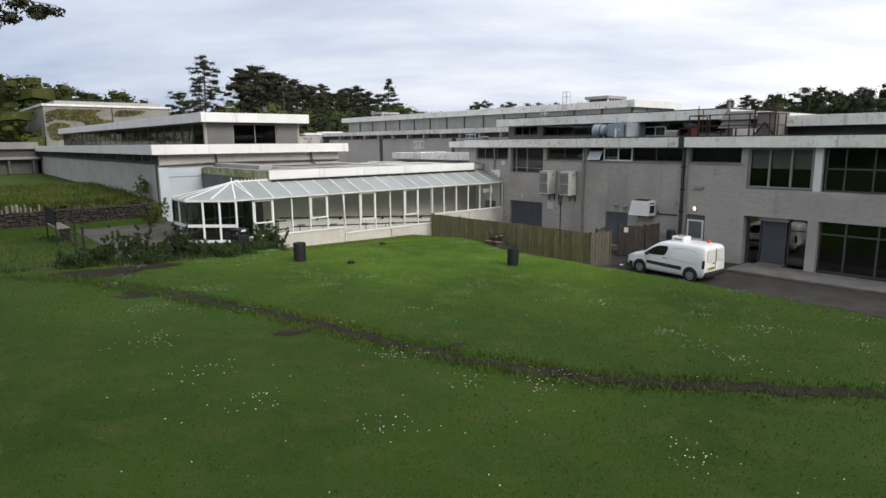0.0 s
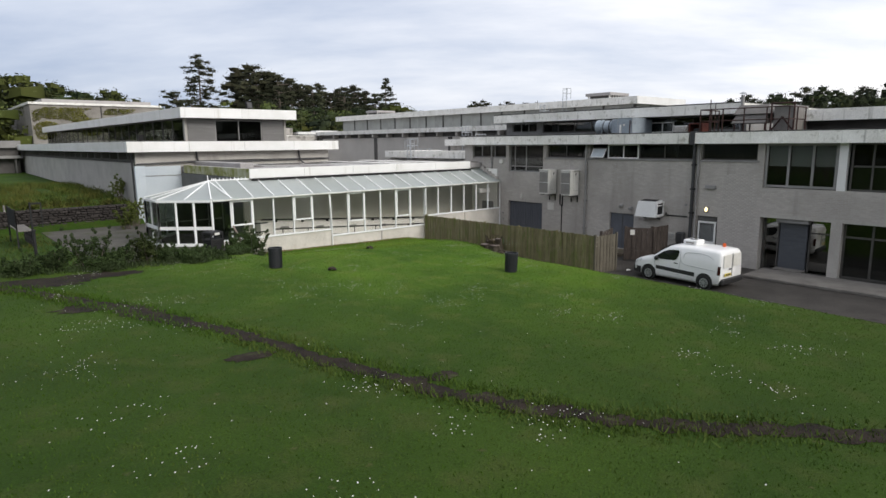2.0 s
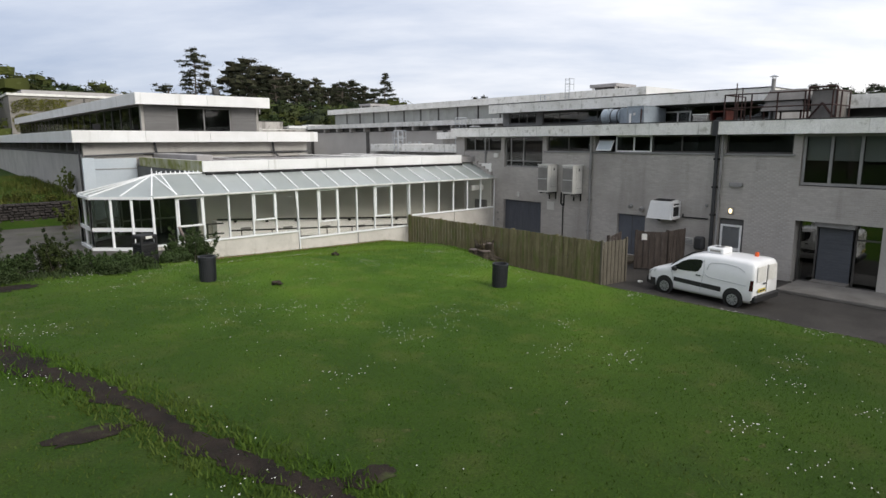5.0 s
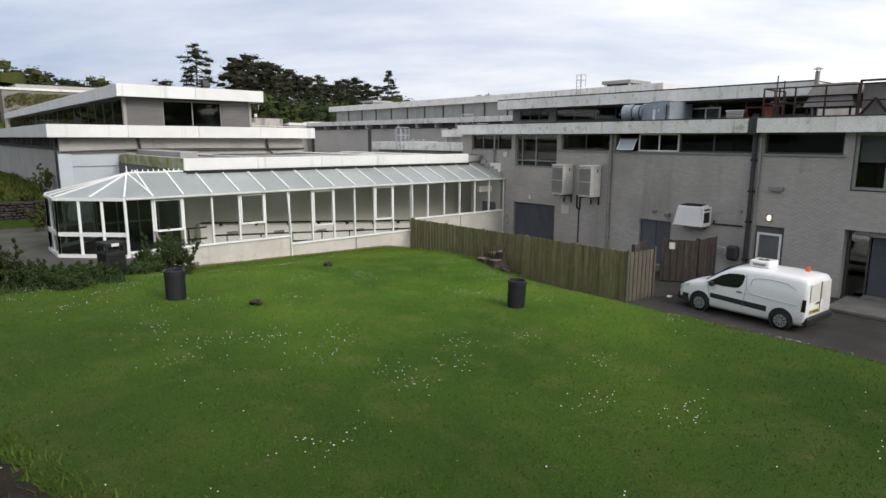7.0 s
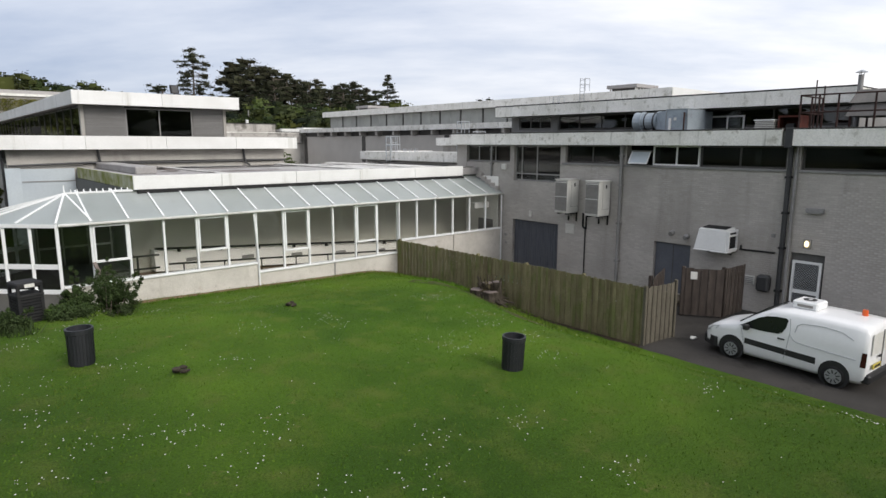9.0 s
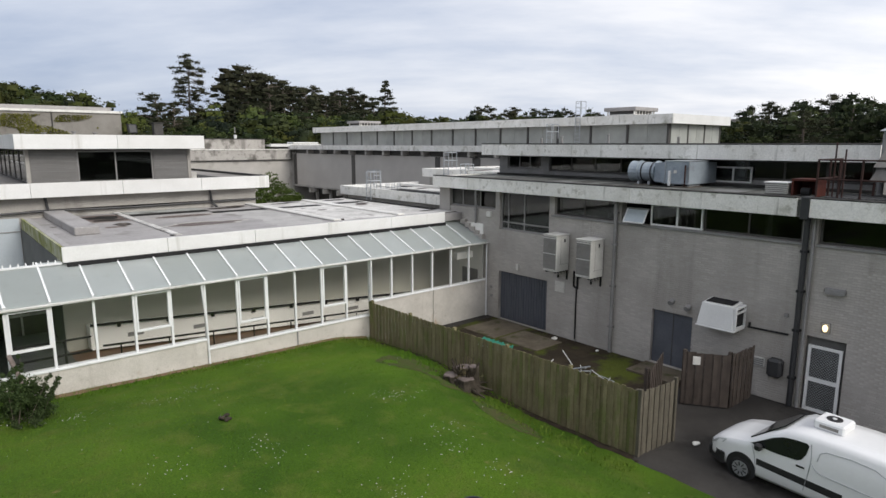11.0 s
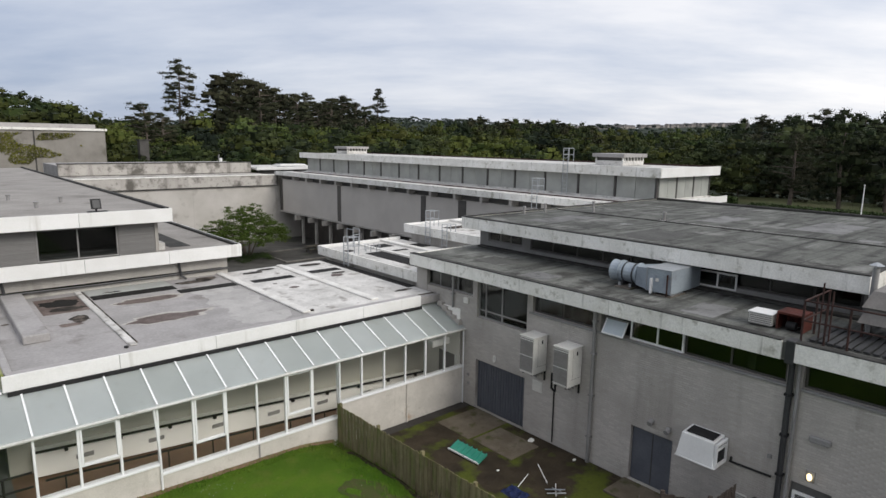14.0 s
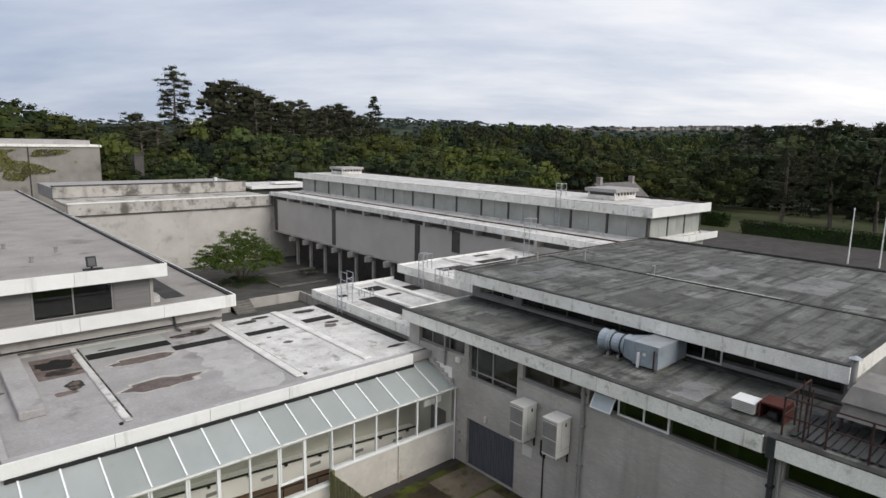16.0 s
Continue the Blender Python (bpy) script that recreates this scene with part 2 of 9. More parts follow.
def leaf_mat(name, c1, c2, c3, pace=0.35, turf=False, crowns=0.0):
    m, nt, nl, p = nodes_of(name)
    geo = nt.new("ShaderNodeNewGeometry")
    info = nt.new("ShaderNodeObjectInfo")
    col = blend(nt, nl, geo.outputs["Random Per Island"], c1, c2)
    col = blend(nt, nl, noise_fac(nt, nl, nt.new("ShaderNodeTexCoord").outputs["Object"], pace, 0.4, 0.65, 2.0), col, c3)
    col = blend(nt, nl, 1.0, col, blend(nt, nl, info.outputs["Random"], (0.8, 0.8, 0.8), (1.2, 1.2, 1.2)), "MULTIPLY")
    if crowns:
        tone = noise_fac(nt, nl, nt.new("ShaderNodeTexCoord").outputs["Object"], crowns, 0.36, 0.64, 1.0)
        col = blend(nt, nl, 1.0, col, blend(nt, nl, tone, (0.48, 0.52, 0.58), (1.8, 1.68, 1.35)), "MULTIPLY")
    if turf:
        col = dry_lit_crown(nt, nl, nt.new("ShaderNodeTexCoord").outputs["Object"], col)
    nl.new(col, p.inputs["Base Color"])
    p.inputs["Roughness"].default_value = 0.7
    p.inputs["Specular IOR Level"].default_value = 0.12
    return m


# ---- materials ----
M = {}
M["brick_wall"] = surf("painted_brick", (0.36, 0.338, 0.31), (0.44, 0.416, 0.386), 1.6, 25, 0.85, 0.3, stain=((0.29, 0.27, 0.245), 2.2, 0.6), streak=((0.24, 0.225, 0.2), 1.3, 0.6), vary=0.08)
m, nt, nl, p = nodes_of("painted_brick_face")
co = nt.new("ShaderNodeTexCoord").outputs["Object"]
geo, info = nt.new("ShaderNodeNewGeometry"), nt.new("ShaderNodeObjectInfo")
mixed = nt.new("ShaderNodeMath")
mixed.operation = "ADD"
nl.new(geo.outputs["Random Per Island"], mixed.inputs[0])
nl.new(info.outputs["Random"], mixed.inputs[1])
frac = nt.new("ShaderNodeMath")
frac.operation = "FRACT"
nl.new(mixed.outputs[0], frac.inputs[0])
g = blend(nt, nl, frac.outputs[0], (0.39, 0.368, 0.34), (0.46, 0.436, 0.405))
g = blend(nt, nl, noise_fac(nt, nl, co, 0.5, 0.45, 0.75), g, (0.31, 0.29, 0.265))
g = blend(nt, nl, noise_fac(nt, nl, co, 1.6, 0.58, 0.85, stretch=(1, 1, 0.1)), g, (0.25, 0.235, 0.21))
gr = noise_fac(nt, nl, co, 30.0, 0.3, 0.7, 6.0, 0.65)
g = blend(nt, nl, 1.0, g, blend(nt, nl, gr, (0.9, 0.9, 0.9), (1.1, 1.1, 1.1)), "MULTIPLY")
nl.new(g, p.inputs["Base Color"])
p.inputs["Roughness"].default_value = 0.85
M["brick_face"] = m
M["render_wall"] = surf("pale_rendered_wall", (0.36, 0.35, 0.33), (0.44, 0.425, 0.405), 1.4, 22, 0.85, 0.2, streak=((0.36, 0.34, 0.31), 1.2, 0.62), vary=0.06)
M["plinth"] = surf("rendered_plinth", (0.6, 0.57, 0.52), (0.5, 0.475, 0.43), 0.8, 30, 0.88, 0.35, stain=((0.42, 0.31, 0.22), 1.1, 0.66), streak=((0.33, 0.3, 0.26), 2.6, 0.6), vary=0.12, mottle=((0.4, 0.37, 0.325), 0.2, 0.62))
M["concrete"] = surf("board_marked_concrete", (0.34, 0.325, 0.3), (0.44, 0.42, 0.39), 2.0, 18, 0.9, 0.3, stain=((0.22, 0.21, 0.19), 1.7, 0.63), streak=((0.2, 0.185, 0.165), 0.9, 0.56), vary=0.1)
M["concrete_stained"] = surf("rain_stained_concrete", (0.42, 0.4, 0.37), (0.5, 0.48, 0.45), 2.6, 18, 0.9, 0.25, stain=((0.33, 0.31, 0.285), 1.8, 0.56), streak=((0.2, 0.185, 0.165), 0.55, 0.62), vary=0.08)
M["concrete_mould"] = surf("mouldy_concrete", (0.38, 0.36, 0.335), (0.46, 0.44, 0.41), 1.8, 16, 0.9, 0.3, stain=((0.13, 0.122, 0.108), 1.6, 0.53), streak=((0.12, 0.112, 0.1), 0.8, 0.52), vary=0.14, mottle=((0.2, 0.19, 0.175), 0.35, 0.56))
M["concrete_tower"] = surf("weathered_tower_concrete", (0.22, 0.205, 0.185), (0.29, 0.275, 0.25), 3.0, 14, 0.9, 0.3, stain=((0.15, 0.14, 0.12), 2.4, 0.6), streak=((0.13, 0.12, 0.105), 0.5, 0.58), vary=0.12)
M["blue_sheet"] = surf("blue_plastic_sheet", (0.02, 0.035, 0.13), (0.03, 0.05, 0.17), 0.3, 20, 0.5, 0.1)
M["panel"] = surf("grey_wall_panel", (0.46, 0.435, 0.405), (0.52, 0.495, 0.46), 3.0, 14, 0.8, 0.1, streak=((0.3, 0.29, 0.28), 0.7, 0.66), vary=0.05)
M["blue_panel"] = surf("pale_blue_panel", (0.42, 0.47, 0.51), (0.47, 0.52, 0.55), 2.0, 18, 0.6, 0.08, streak=((0.36, 0.38, 0.38), 0.9, 0.62), vary=0.05)
M["fascia"] = surf("white_painted_fascia", (0.76, 0.76, 0.75), (0.68, 0.68, 0.66), 1.5, 20, 0.55, 0.08, streak=((0.4, 0.39, 0.34), 2.2, 0.6), vary=0.05)
M["fascia_old"] = surf("weathered_white_fascia", (0.84, 0.83, 0.79), (0.7, 0.69, 0.64), 1.1, 18, 0.7, 0.15, stain=((0.4, 0.39, 0.33), 0.8, 0.62), streak=((0.17, 0.165, 0.13), 5.0, 0.6), vary=0.12, mottle=((0.42, 0.41, 0.35), 0.3, 0.58))
M["fascia_moss"] = surf("mossy_fascia", (0.42, 0.42, 0.32), (0.26, 0.27, 0.12), 0.6, 20, 0.85, 0.2, stain=((0.2, 0.22, 0.06), 0.7, 0.5), vary=0.12)
M["felt"] = surf("grey_roof_felt", (0.085, 0.087, 0.079), (0.16, 0.165, 0.15), 2.4, 9, 0.85, 0.3, stain=((0.215, 0.218, 0.203), 2.2, 0.54), vary=0.24, puddle=(3.0, 0.7), mottle=((0.05, 0.049, 0.045), 0.8, 0.51), rolls=1.02)
M["felt_patch"] = surf("newer_felt_patch", (0.14, 0.14, 0.138), (0.2, 0.2, 0.198), 1.0, 12, 0.8, 0.2, stain=((0.1, 0.1, 0.095), 0.7, 0.52), vary=0.2)
M["felt_dark_patch"] = surf("dark_felt_patch", (0.07, 0.07, 0.066), (0.1, 0.1, 0.094), 0.9, 12, 0.85, 0.2, stain=((0.14, 0.14, 0.13), 0.8, 0.56), vary=0.2)
M["pale_flashing"] = surf("pale_green_flashing", (0.4, 0.41, 0.39), (0.34, 0.35, 0.33), 1.2, 14, 0.7, 0.15, stain=((0.24, 0.23, 0.21), 0.7, 0.62), vary=0.1)
M["dried_silt"] = surf("dried_silt_ring", (0.46, 0.44, 0.41), (0.38, 0.36, 0.33), 0.4, 14, 0.85, 0.1, vary=0.12)
M["red_paint"] = surf("rusty_red_paint", (0.1, 0.028, 0.02), (0.062, 0.021, 0.017), 0.3, 24, 0.7, 0.2, vary=0.2)
M["felt_light"] = surf("pale_coated_roof", (0.36, 0.345, 0.34), (0.29, 0.28, 0.272), 1.5, 10, 0.75, 0.25, stain=((0.22, 0.205, 0.195), 1.4, 0.6), vary=0.12, mottle=((0.42, 0.41, 0.4), 0.35, 0.62))
M["felt_white"] = surf("white_coated_roof", (0.64, 0.625, 0.6), (0.46, 0.45, 0.43), 1.2, 10, 0.8, 0.3, stain=((0.2, 0.185, 0.165), 0.9, 0.59), vary=0.15, mottle=((0.3, 0.285, 0.26), 0.3, 0.6))
M["roof_strip"] = surf("white_painted_upstand", (0.74, 0.73, 0.7), (0.6, 0.585, 0.55), 0.9, 14, 0.7, 0.2, stain=((0.3, 0.28, 0.25), 0.6, 0.64), vary=0.12)
M["felt_edge"] = surf("dark_roof_edging", (0.035, 0.034, 0.032), (0.065, 0.064, 0.06), 0.8, 20, 0.8, 0.3)
M["tar"] = surf("tarry_wet_recess", (0.018, 0.016, 0.014), (0.035, 0.03, 0.026), 0.5, 14, 0.75, 0.2, stain=((0.12, 0.1, 0.085), 0.45, 0.5), vary=0.3)
M["puddle"] = surf("brown_silt_stain", (0.085, 0.06, 0.052), (0.15, 0.115, 0.1), 0.5, 8, 0.6, 0.1, vary=0.25, mottle=((0.2, 0.165, 0.145), 0.3, 0.58))
M["upvc"] = surf("white_plastic_frame", (0.8, 0.81, 0.81), (0.75, 0.76, 0.76), 0.7, 16, 0.35, 0.03, vary=0.03)
M["old_upvc"] = surf("grimy_white_plastic", (0.62, 0.62, 0.6), (0.5, 0.5, 0.47), 0.5, 16, 0.5, 0.05, stain=((0.3, 0.29, 0.25), 0.35, 0.6), vary=0.08, mottle=((0.42, 0.41, 0.37), 0.12, 0.58))
M["white_paint"] = surf("white_gloss_paint", (0.78, 0.78, 0.77), (0.71, 0.71, 0.7), 0.9, 16, 0.4, 0.04, vary=0.04)
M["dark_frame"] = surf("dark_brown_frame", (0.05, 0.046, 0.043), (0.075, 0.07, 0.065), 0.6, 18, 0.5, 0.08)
M["grey_frame"] = surf("grey_painted_frame", (0.2, 0.195, 0.19), (0.26, 0.255, 0.25), 0.8, 18, 0.6, 0.08, streak=((0.13, 0.125, 0.12), 1.6, 0.6))
M["black_metal"] = surf("black_painted_metal", (0.016, 0.016, 0.017), (0.027, 0.027, 0.027), 0.5, 22, 0.72, 0.08)
M["pipe"] = surf("dark_drainpipe", (0.024, 0.025, 0.027), (0.04, 0.041, 0.043), 0.8, 22, 0.5, 0.06)
M["galv"] = surf("galvanised_steel", (0.46, 0.48, 0.5), (0.36, 0.38, 0.4), 0.5, 18, 0.42, 0.08, metal=0.65, streak=((0.3, 0.29, 0.27), 1.5, 0.65))
M["duct"] = surf("pale_blue_duct_metal", (0.34, 0.39, 0.43), (0.27, 0.31, 0.35), 0.6, 16, 0.45, 0.1, metal=0.25, stain=((0.2, 0.21, 0.21), 0.6, 0.66))
M["rust"] = surf("rusty_red_metal", (0.055, 0.028, 0.024), (0.035, 0.022, 0.02), 0.4, 24, 0.75, 0.25)
M["ac_white"] = surf("cream_metal_casing", (0.66, 0.65, 0.61), (0.58, 0.57, 0.53), 0.5, 18, 0.45, 0.05, streak=((0.42, 0.4, 0.36), 2.0, 0.64))
M["ac_grey"] = surf("grey_coil_fins", (0.21, 0.198, 0.182), (0.26, 0.246, 0.228), 0.3, 60, 0.6, 0.3)
M["door_slate"] = surf("slate_grey_shutter", (0.06, 0.066, 0.078), (0.078, 0.085, 0.098), 0.9, 16, 0.5, 0.06, streak=((0.05, 0.052, 0.06), 1.6, 0.6))
M["door_blue"] = surf("blue_grey_painted_door", (0.075, 0.082, 0.1), (0.1, 0.107, 0.126), 0.9, 16, 0.55, 0.08, streak=((0.075, 0.08, 0.1), 1.6, 0.58))
M["tarmac"] = surf("worn_tarmac", (0.042, 0.039, 0.036), (0.065, 0.06, 0.055), 1.6, 45, 0.9, 0.4, stain=((0.028, 0.026, 0.023), 1.0, 0.6), vary=0.2)
M["court"] = surf("courtyard_paving", (0.062, 0.06, 0.055), (0.095, 0.092, 0.085), 2.0, 12, 0.9, 0.2, stain=((0.045, 0.05, 0.036), 2.5, 0.58), brick=(0.6, 0.6, 0.02), joint=(0.6, 0.6, 0.6))
M["patio"] = surf("mossy_terrace_paving", (0.06, 0.057, 0.05), (0.09, 0.085, 0.075), 1.4, 12, 0.9, 0.2, stain=((0.05, 0.06, 0.025), 1.2, 0.55), vary=0.15)
M["slab"] = surf("concrete_slab", (0.1, 0.088, 0.076), (0.15, 0.134, 0.116), 0.9, 28, 0.9, 0.3, stain=((0.045, 0.05, 0.025), 0.7, 0.54))
M["moss"] = surf("moss_and_silt", (0.026, 0.02, 0.013), (0.05, 0.038, 0.024), 0.7, 35, 0.9, 0.5, stain=((0.07, 0.085, 0.012), 1.3, 0.5), vary=0.35, mottle=((0.024, 0.019, 0.013), 0.3, 0.6))
M["kerb"] = surf("pale_paving_edge", (0.13, 0.122, 0.112), (0.19, 0.18, 0.165), 0.9, 24, 0.9, 0.25, stain=((0.15, 0.15, 0.13), 0.9, 0.62))
M["felt_warm"] = surf("weathered_warm_grey_felt", (0.24, 0.226, 0.21), (0.31, 0.294, 0.275), 2.4, 10, 0.9, 0.3, stain=((0.17, 0.158, 0.145), 2.2, 0.58), vary=0.15, mottle=((0.2, 0.188, 0.175), 0.4, 0.62))
M["porch_grey"] = surf("dull_grey_porch_lining", (0.11, 0.115, 0.11), (0.15, 0.155, 0.15), 1.2, 12, 0.7, 0.05)
M["fence"] = surf("weathered_fence_board", (0.155, 0.138, 0.074), (0.215, 0.19, 0.107), 0.5, 40, 0.9, 0.35, stain=((0.14, 0.15, 0.058), 0.8, 0.5), streak=((0.095, 0.062, 0.04), 5.0, 0.54), vary=0.3)
M["fence_grey"] = surf("greyed_fence_board", (0.095, 0.085, 0.066), (0.13, 0.116, 0.09), 0.4, 40, 0.9, 0.35, streak=((0.06, 0.052, 0.04), 9.0, 0.55), vary=0.25)
M["gate_wood"] = surf("brown_stained_boards", (0.062, 0.05, 0.043), (0.09, 0.073, 0.062), 0.4, 40, 0.85, 0.3, streak=((0.035, 0.029, 0.025), 8.0, 0.54), vary=0.3)
M["stump"] = surf("cut_stump_bark", (0.035, 0.029, 0.022), (0.066, 0.055, 0.042), 0.2, 30, 0.95, 0.6, vary=0.25)
M["cut_wood"] = surf("greyed_cut_wood", (0.2, 0.165, 0.15), (0.13, 0.105, 0.095), 0.15, 40, 0.9, 0.3, vary=0.2)
M["bark"] = surf("tree_bark", (0.09, 0.075, 0.062), (0.15, 0.125, 0.105), 0.5, 12, 0.95, 0.6, vary=0.25)
M["bin"] = surf("dark_grey_plastic", (0.012, 0.013, 0.016), (0.02, 0.021, 0.025), 0.5, 26, 0.5, 0.06)
M["stone_pale"] = surf("pale_upright_stone", (0.13, 0.125, 0.12), (0.2, 0.19, 0.18), 0.3, 14, 0.95, 0.4, vary=0.3)
M["stone"] = surf("dark_rubble_stone", (0.026, 0.023, 0.022), (0.05, 0.044, 0.041), 0.3, 14, 0.95, 0.5, vary=0.3)
M["straw"] = surf("dry_trampled_grass", (0.066, 0.066, 0.024), (0.05, 0.07, 0.014), 0.35, 30, 0.95, 0.6, stain=((0.045, 0.075, 0.012), 0.4, 0.5), vary=0.3)
M["dirt"] = surf("trodden_bare_earth", (0.012, 0.009, 0.007), (0.026, 0.019, 0.014), 0.5, 22, 0.95, 0.7, stain=((0.045, 0.06, 0.018), 0.5, 0.62), vary=0.3)
M["dirt_warm"] = surf("dry_reddish_soil", (0.15, 0.1, 0.062), (0.24, 0.165, 0.105), 0.4, 24, 0.95, 0.5, stain=((0.07, 0.075, 0.03), 0.5, 0.6), vary=0.3)
M["slab_brown"] = surf("mossy_brown_slab", (0.1, 0.083, 0.06), (0.145, 0.122, 0.092), 0.7, 22, 0.85, 0.25, stain=((0.06, 0.062, 0.026), 0.6, 0.55), vary=0.2)
M["dirt_brown"] = surf("damp_leafy_soil", (0.024, 0.018, 0.012), (0.045, 0.034, 0.022), 0.35, 24, 0.95, 0.6, stain=((0.05, 0.058, 0.02), 0.5, 0.6), vary=0.35)
M["tar_plain"] = surf("wet_black_gutter", (0.011, 0.011, 0.01), (0.02, 0.019, 0.018), 0.6, 16, 0.8, 0.2, vary=0.2)
M["coat_pale"] = surf("thin_pale_coating", (0.42, 0.408, 0.395), (0.36, 0.35, 0.338), 0.8, 12, 0.8, 0.2, stain=((0.31, 0.3, 0.288), 0.7, 0.56), vary=0.1)
M["interior"] = surf("olive_grey_blind", (0.5, 0.49, 0.43), (0.43, 0.42, 0.365), 2.0, 10, 0.8, 0.05, vary=0.06)
M["interior_white"] = surf("white_corridor_panel", (0.86, 0.85, 0.81), (0.8, 0.79, 0.75), 2.0, 12, 0.6, 0.04, vary=0.04)
M["brown_floor"] = surf("brown_tiled_floor", (0.13, 0.075, 0.05), (0.17, 0.1, 0.065), 1.0, 14, 0.6, 0.1)
# room linings coloured dark, standing for the shade of unlit interiors
M["dark_room"] = surf("shade_dark_room_lining", (0.08, 0.08, 0.078), (0.12, 0.117, 0.112), 2.0, 10, 0.9, 0.05)
M["blind"] = surf("grey_roller_blind", (0.5, 0.51, 0.49), (0.44, 0.45, 0.43), 2.0, 14, 0.8, 0.05, vary=0.05)
M["louvre"] = surf("grey_louvre_panel", (0.2, 0.195, 0.19), (0.25, 0.245, 0.24), 2.0, 14, 0.7, 0.1, vary=0.06)
# dark grey, also laid where shade falls under the eaves
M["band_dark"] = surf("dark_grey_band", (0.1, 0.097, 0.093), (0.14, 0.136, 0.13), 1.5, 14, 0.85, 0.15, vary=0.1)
M["opal"] = surf("opal_glazing_panel", (0.36, 0.37, 0.345), (0.28, 0.29, 0.27), 1.4, 12, 0.4, 0.05, streak=((0.28, 0.3, 0.28), 1.2, 0.62), vary=0.05)
M["hood"] = surf("weathered_metal_hood", (0.13, 0.122, 0.113), (0.19, 0.178, 0.165), 0.6, 18, 0.6, 0.1, streak=((0.08, 0.06, 0.05), 1.6, 0.58), vary=0.12)
M["house_roof"] = surf("slate_roof", (0.1, 0.095, 0.095), (0.14, 0.13, 0.125), 1.0, 8, 0.8, 0.3)
M["house_wall"] = surf("pale_house_wall", (0.24, 0.22, 0.2), (0.34, 0.315, 0.29), 3.0, 3, 0.9, 0.1)
M["glass"] = pane_glass("clear_glass", (0.96, 0.96, 0.95), 0.035)
M["glass_dark"] = pane_glass("tinted_window_glass", (0.66, 0.68, 0.67), 0.045)
# this tint darkens the view in, standing for the porch's inner shade
M["glass_porch"] = pane_glass("shade_tinted_porch_glass", (0.56, 0.58, 0.56), 0.07)
M["glass_mirror"] = pane_glass("reflecting_dark_glass", (0.5, 0.52, 0.5), 0.17)
M["van_white"] = surf("white_van_paint", (0.8, 0.8, 0.8), (0.77, 0.77, 0.77), 2.0, 10, 0.22, 0.0, vary=0.02)
M["van_shade"] = surf("van_seam_and_groove_shade", (0.42, 0.43, 0.44), (0.36, 0.37, 0.38), 0.3, 20, 0.5, 0.0)
M["van_black"] = surf("black_van_plastic", (0.016, 0.016, 0.017), (0.024, 0.024, 0.025), 0.5, 30, 0.5, 0.05)
M["van_glass"] = surf("dark_van_glass", (0.012, 0.013, 0.015), (0.014, 0.015, 0.017), 1.0, 10, 0.05, 0.0, vary=0.01)
M["rubber"] = surf("tyre_rubber", (0.014, 0.014, 0.014), (0.022, 0.022, 0.022), 0.3, 30, 0.85, 0.2)
M["rim"] = surf("silver_wheel_trim", (0.42, 0.43, 0.44), (0.36, 0.37, 0.38), 0.3, 20, 0.35, 0.03, metal=0.5)
M["red_lens"] = surf("red_lamp_lens", (0.03, 0.006, 0.007), (0.045, 0.008, 0.009), 0.3, 20, 0.2, 0.0)
M["orange_lens"] = surf("orange_beacon_lens", (0.75, 0.13, 0.03), (0.65, 0.1, 0.025), 0.2, 20, 0.3, 0.0)
M["yellow_plate"] = surf("yellow_plate", (0.55, 0.45, 0.08), (0.5, 0.4, 0.07), 0.2, 20, 0.4, 0.0)
M["green_sheet"] = surf("green_plastic_sheet", (0.02, 0.19, 0.13), (0.03, 0.24, 0.17), 0.4, 20, 0.4, 0.05)
M["paper"] = surf("white_notice", (0.7, 0.69, 0.65), (0.62, 0.61, 0.57), 0.2, 30, 0.7, 0.02)
m, nt, nl, p = nodes_of("lit_bulkhead_lens")
p.inputs["Base Color"].default_value = (0.9, 0.85, 0.7, 1)
p.inputs["Emission Color"].default_value, p.inputs["Emission Strength"].default_value = (1.0, 0.78, 0.4, 1), 2.2
M["lamp_lens"] = m
# translucent roof sheeting of the glazed corridor
m, nt, nl, p = nodes_of("translucent_roof_sheet")
tl, mx = nt.new("ShaderNodeBsdfTranslucent"), nt.new("ShaderNodeMixShader")
co = nt.new("ShaderNodeTexCoord").outputs["Object"]
tone = blend(nt, nl, noise_fac(nt, nl, co, 0.9, 0.3, 0.7), (0.53, 0.57, 0.56), (0.63, 0.665, 0.655))
tone = blend(nt, nl, noise_fac(nt, nl, co, 3.0, 0.6, 0.85), tone, (0.44, 0.46, 0.43))
nl.new(tone, p.inputs["Base Color"])
p.inputs["Roughness"].default_value = 0.16
p.inputs["Specular IOR Level"].default_value = 0.9
sheet_info = nt.new("ShaderNodeObjectInfo")
tone = blend(nt, nl, 1.0, tone, blend(nt, nl, sheet_info.outputs["Random"], (0.86, 0.87, 0.86), (1.1, 1.1, 1.12)), "MULTIPLY")
nl.new(tone, p.inputs["Base Color"])
tl.inputs["Color"].default_value = (0.7, 0.73, 0.71, 1)
mx.inputs[0].default_value = 0.56
nl.new(p.outputs[0], mx.inputs[1])
nl.new(tl.outputs[0], mx.inputs[2])
nl.new(mx.outputs[0], nt["Material Output"].inputs["Surface"])
M["roof_sheet"] = m
M["leaf_pine"] = leaf_mat("pine_needles", (0.022, 0.027, 0.015), (0.038, 0.042, 0.022), (0.038, 0.036, 0.02), 0.07)
M["leaf_broad"] = leaf_mat("broad_leaves", (0.02, 0.034, 0.011), (0.036, 0.052, 0.017), (0.046, 0.058, 0.018), 0.07, False, 0.075)
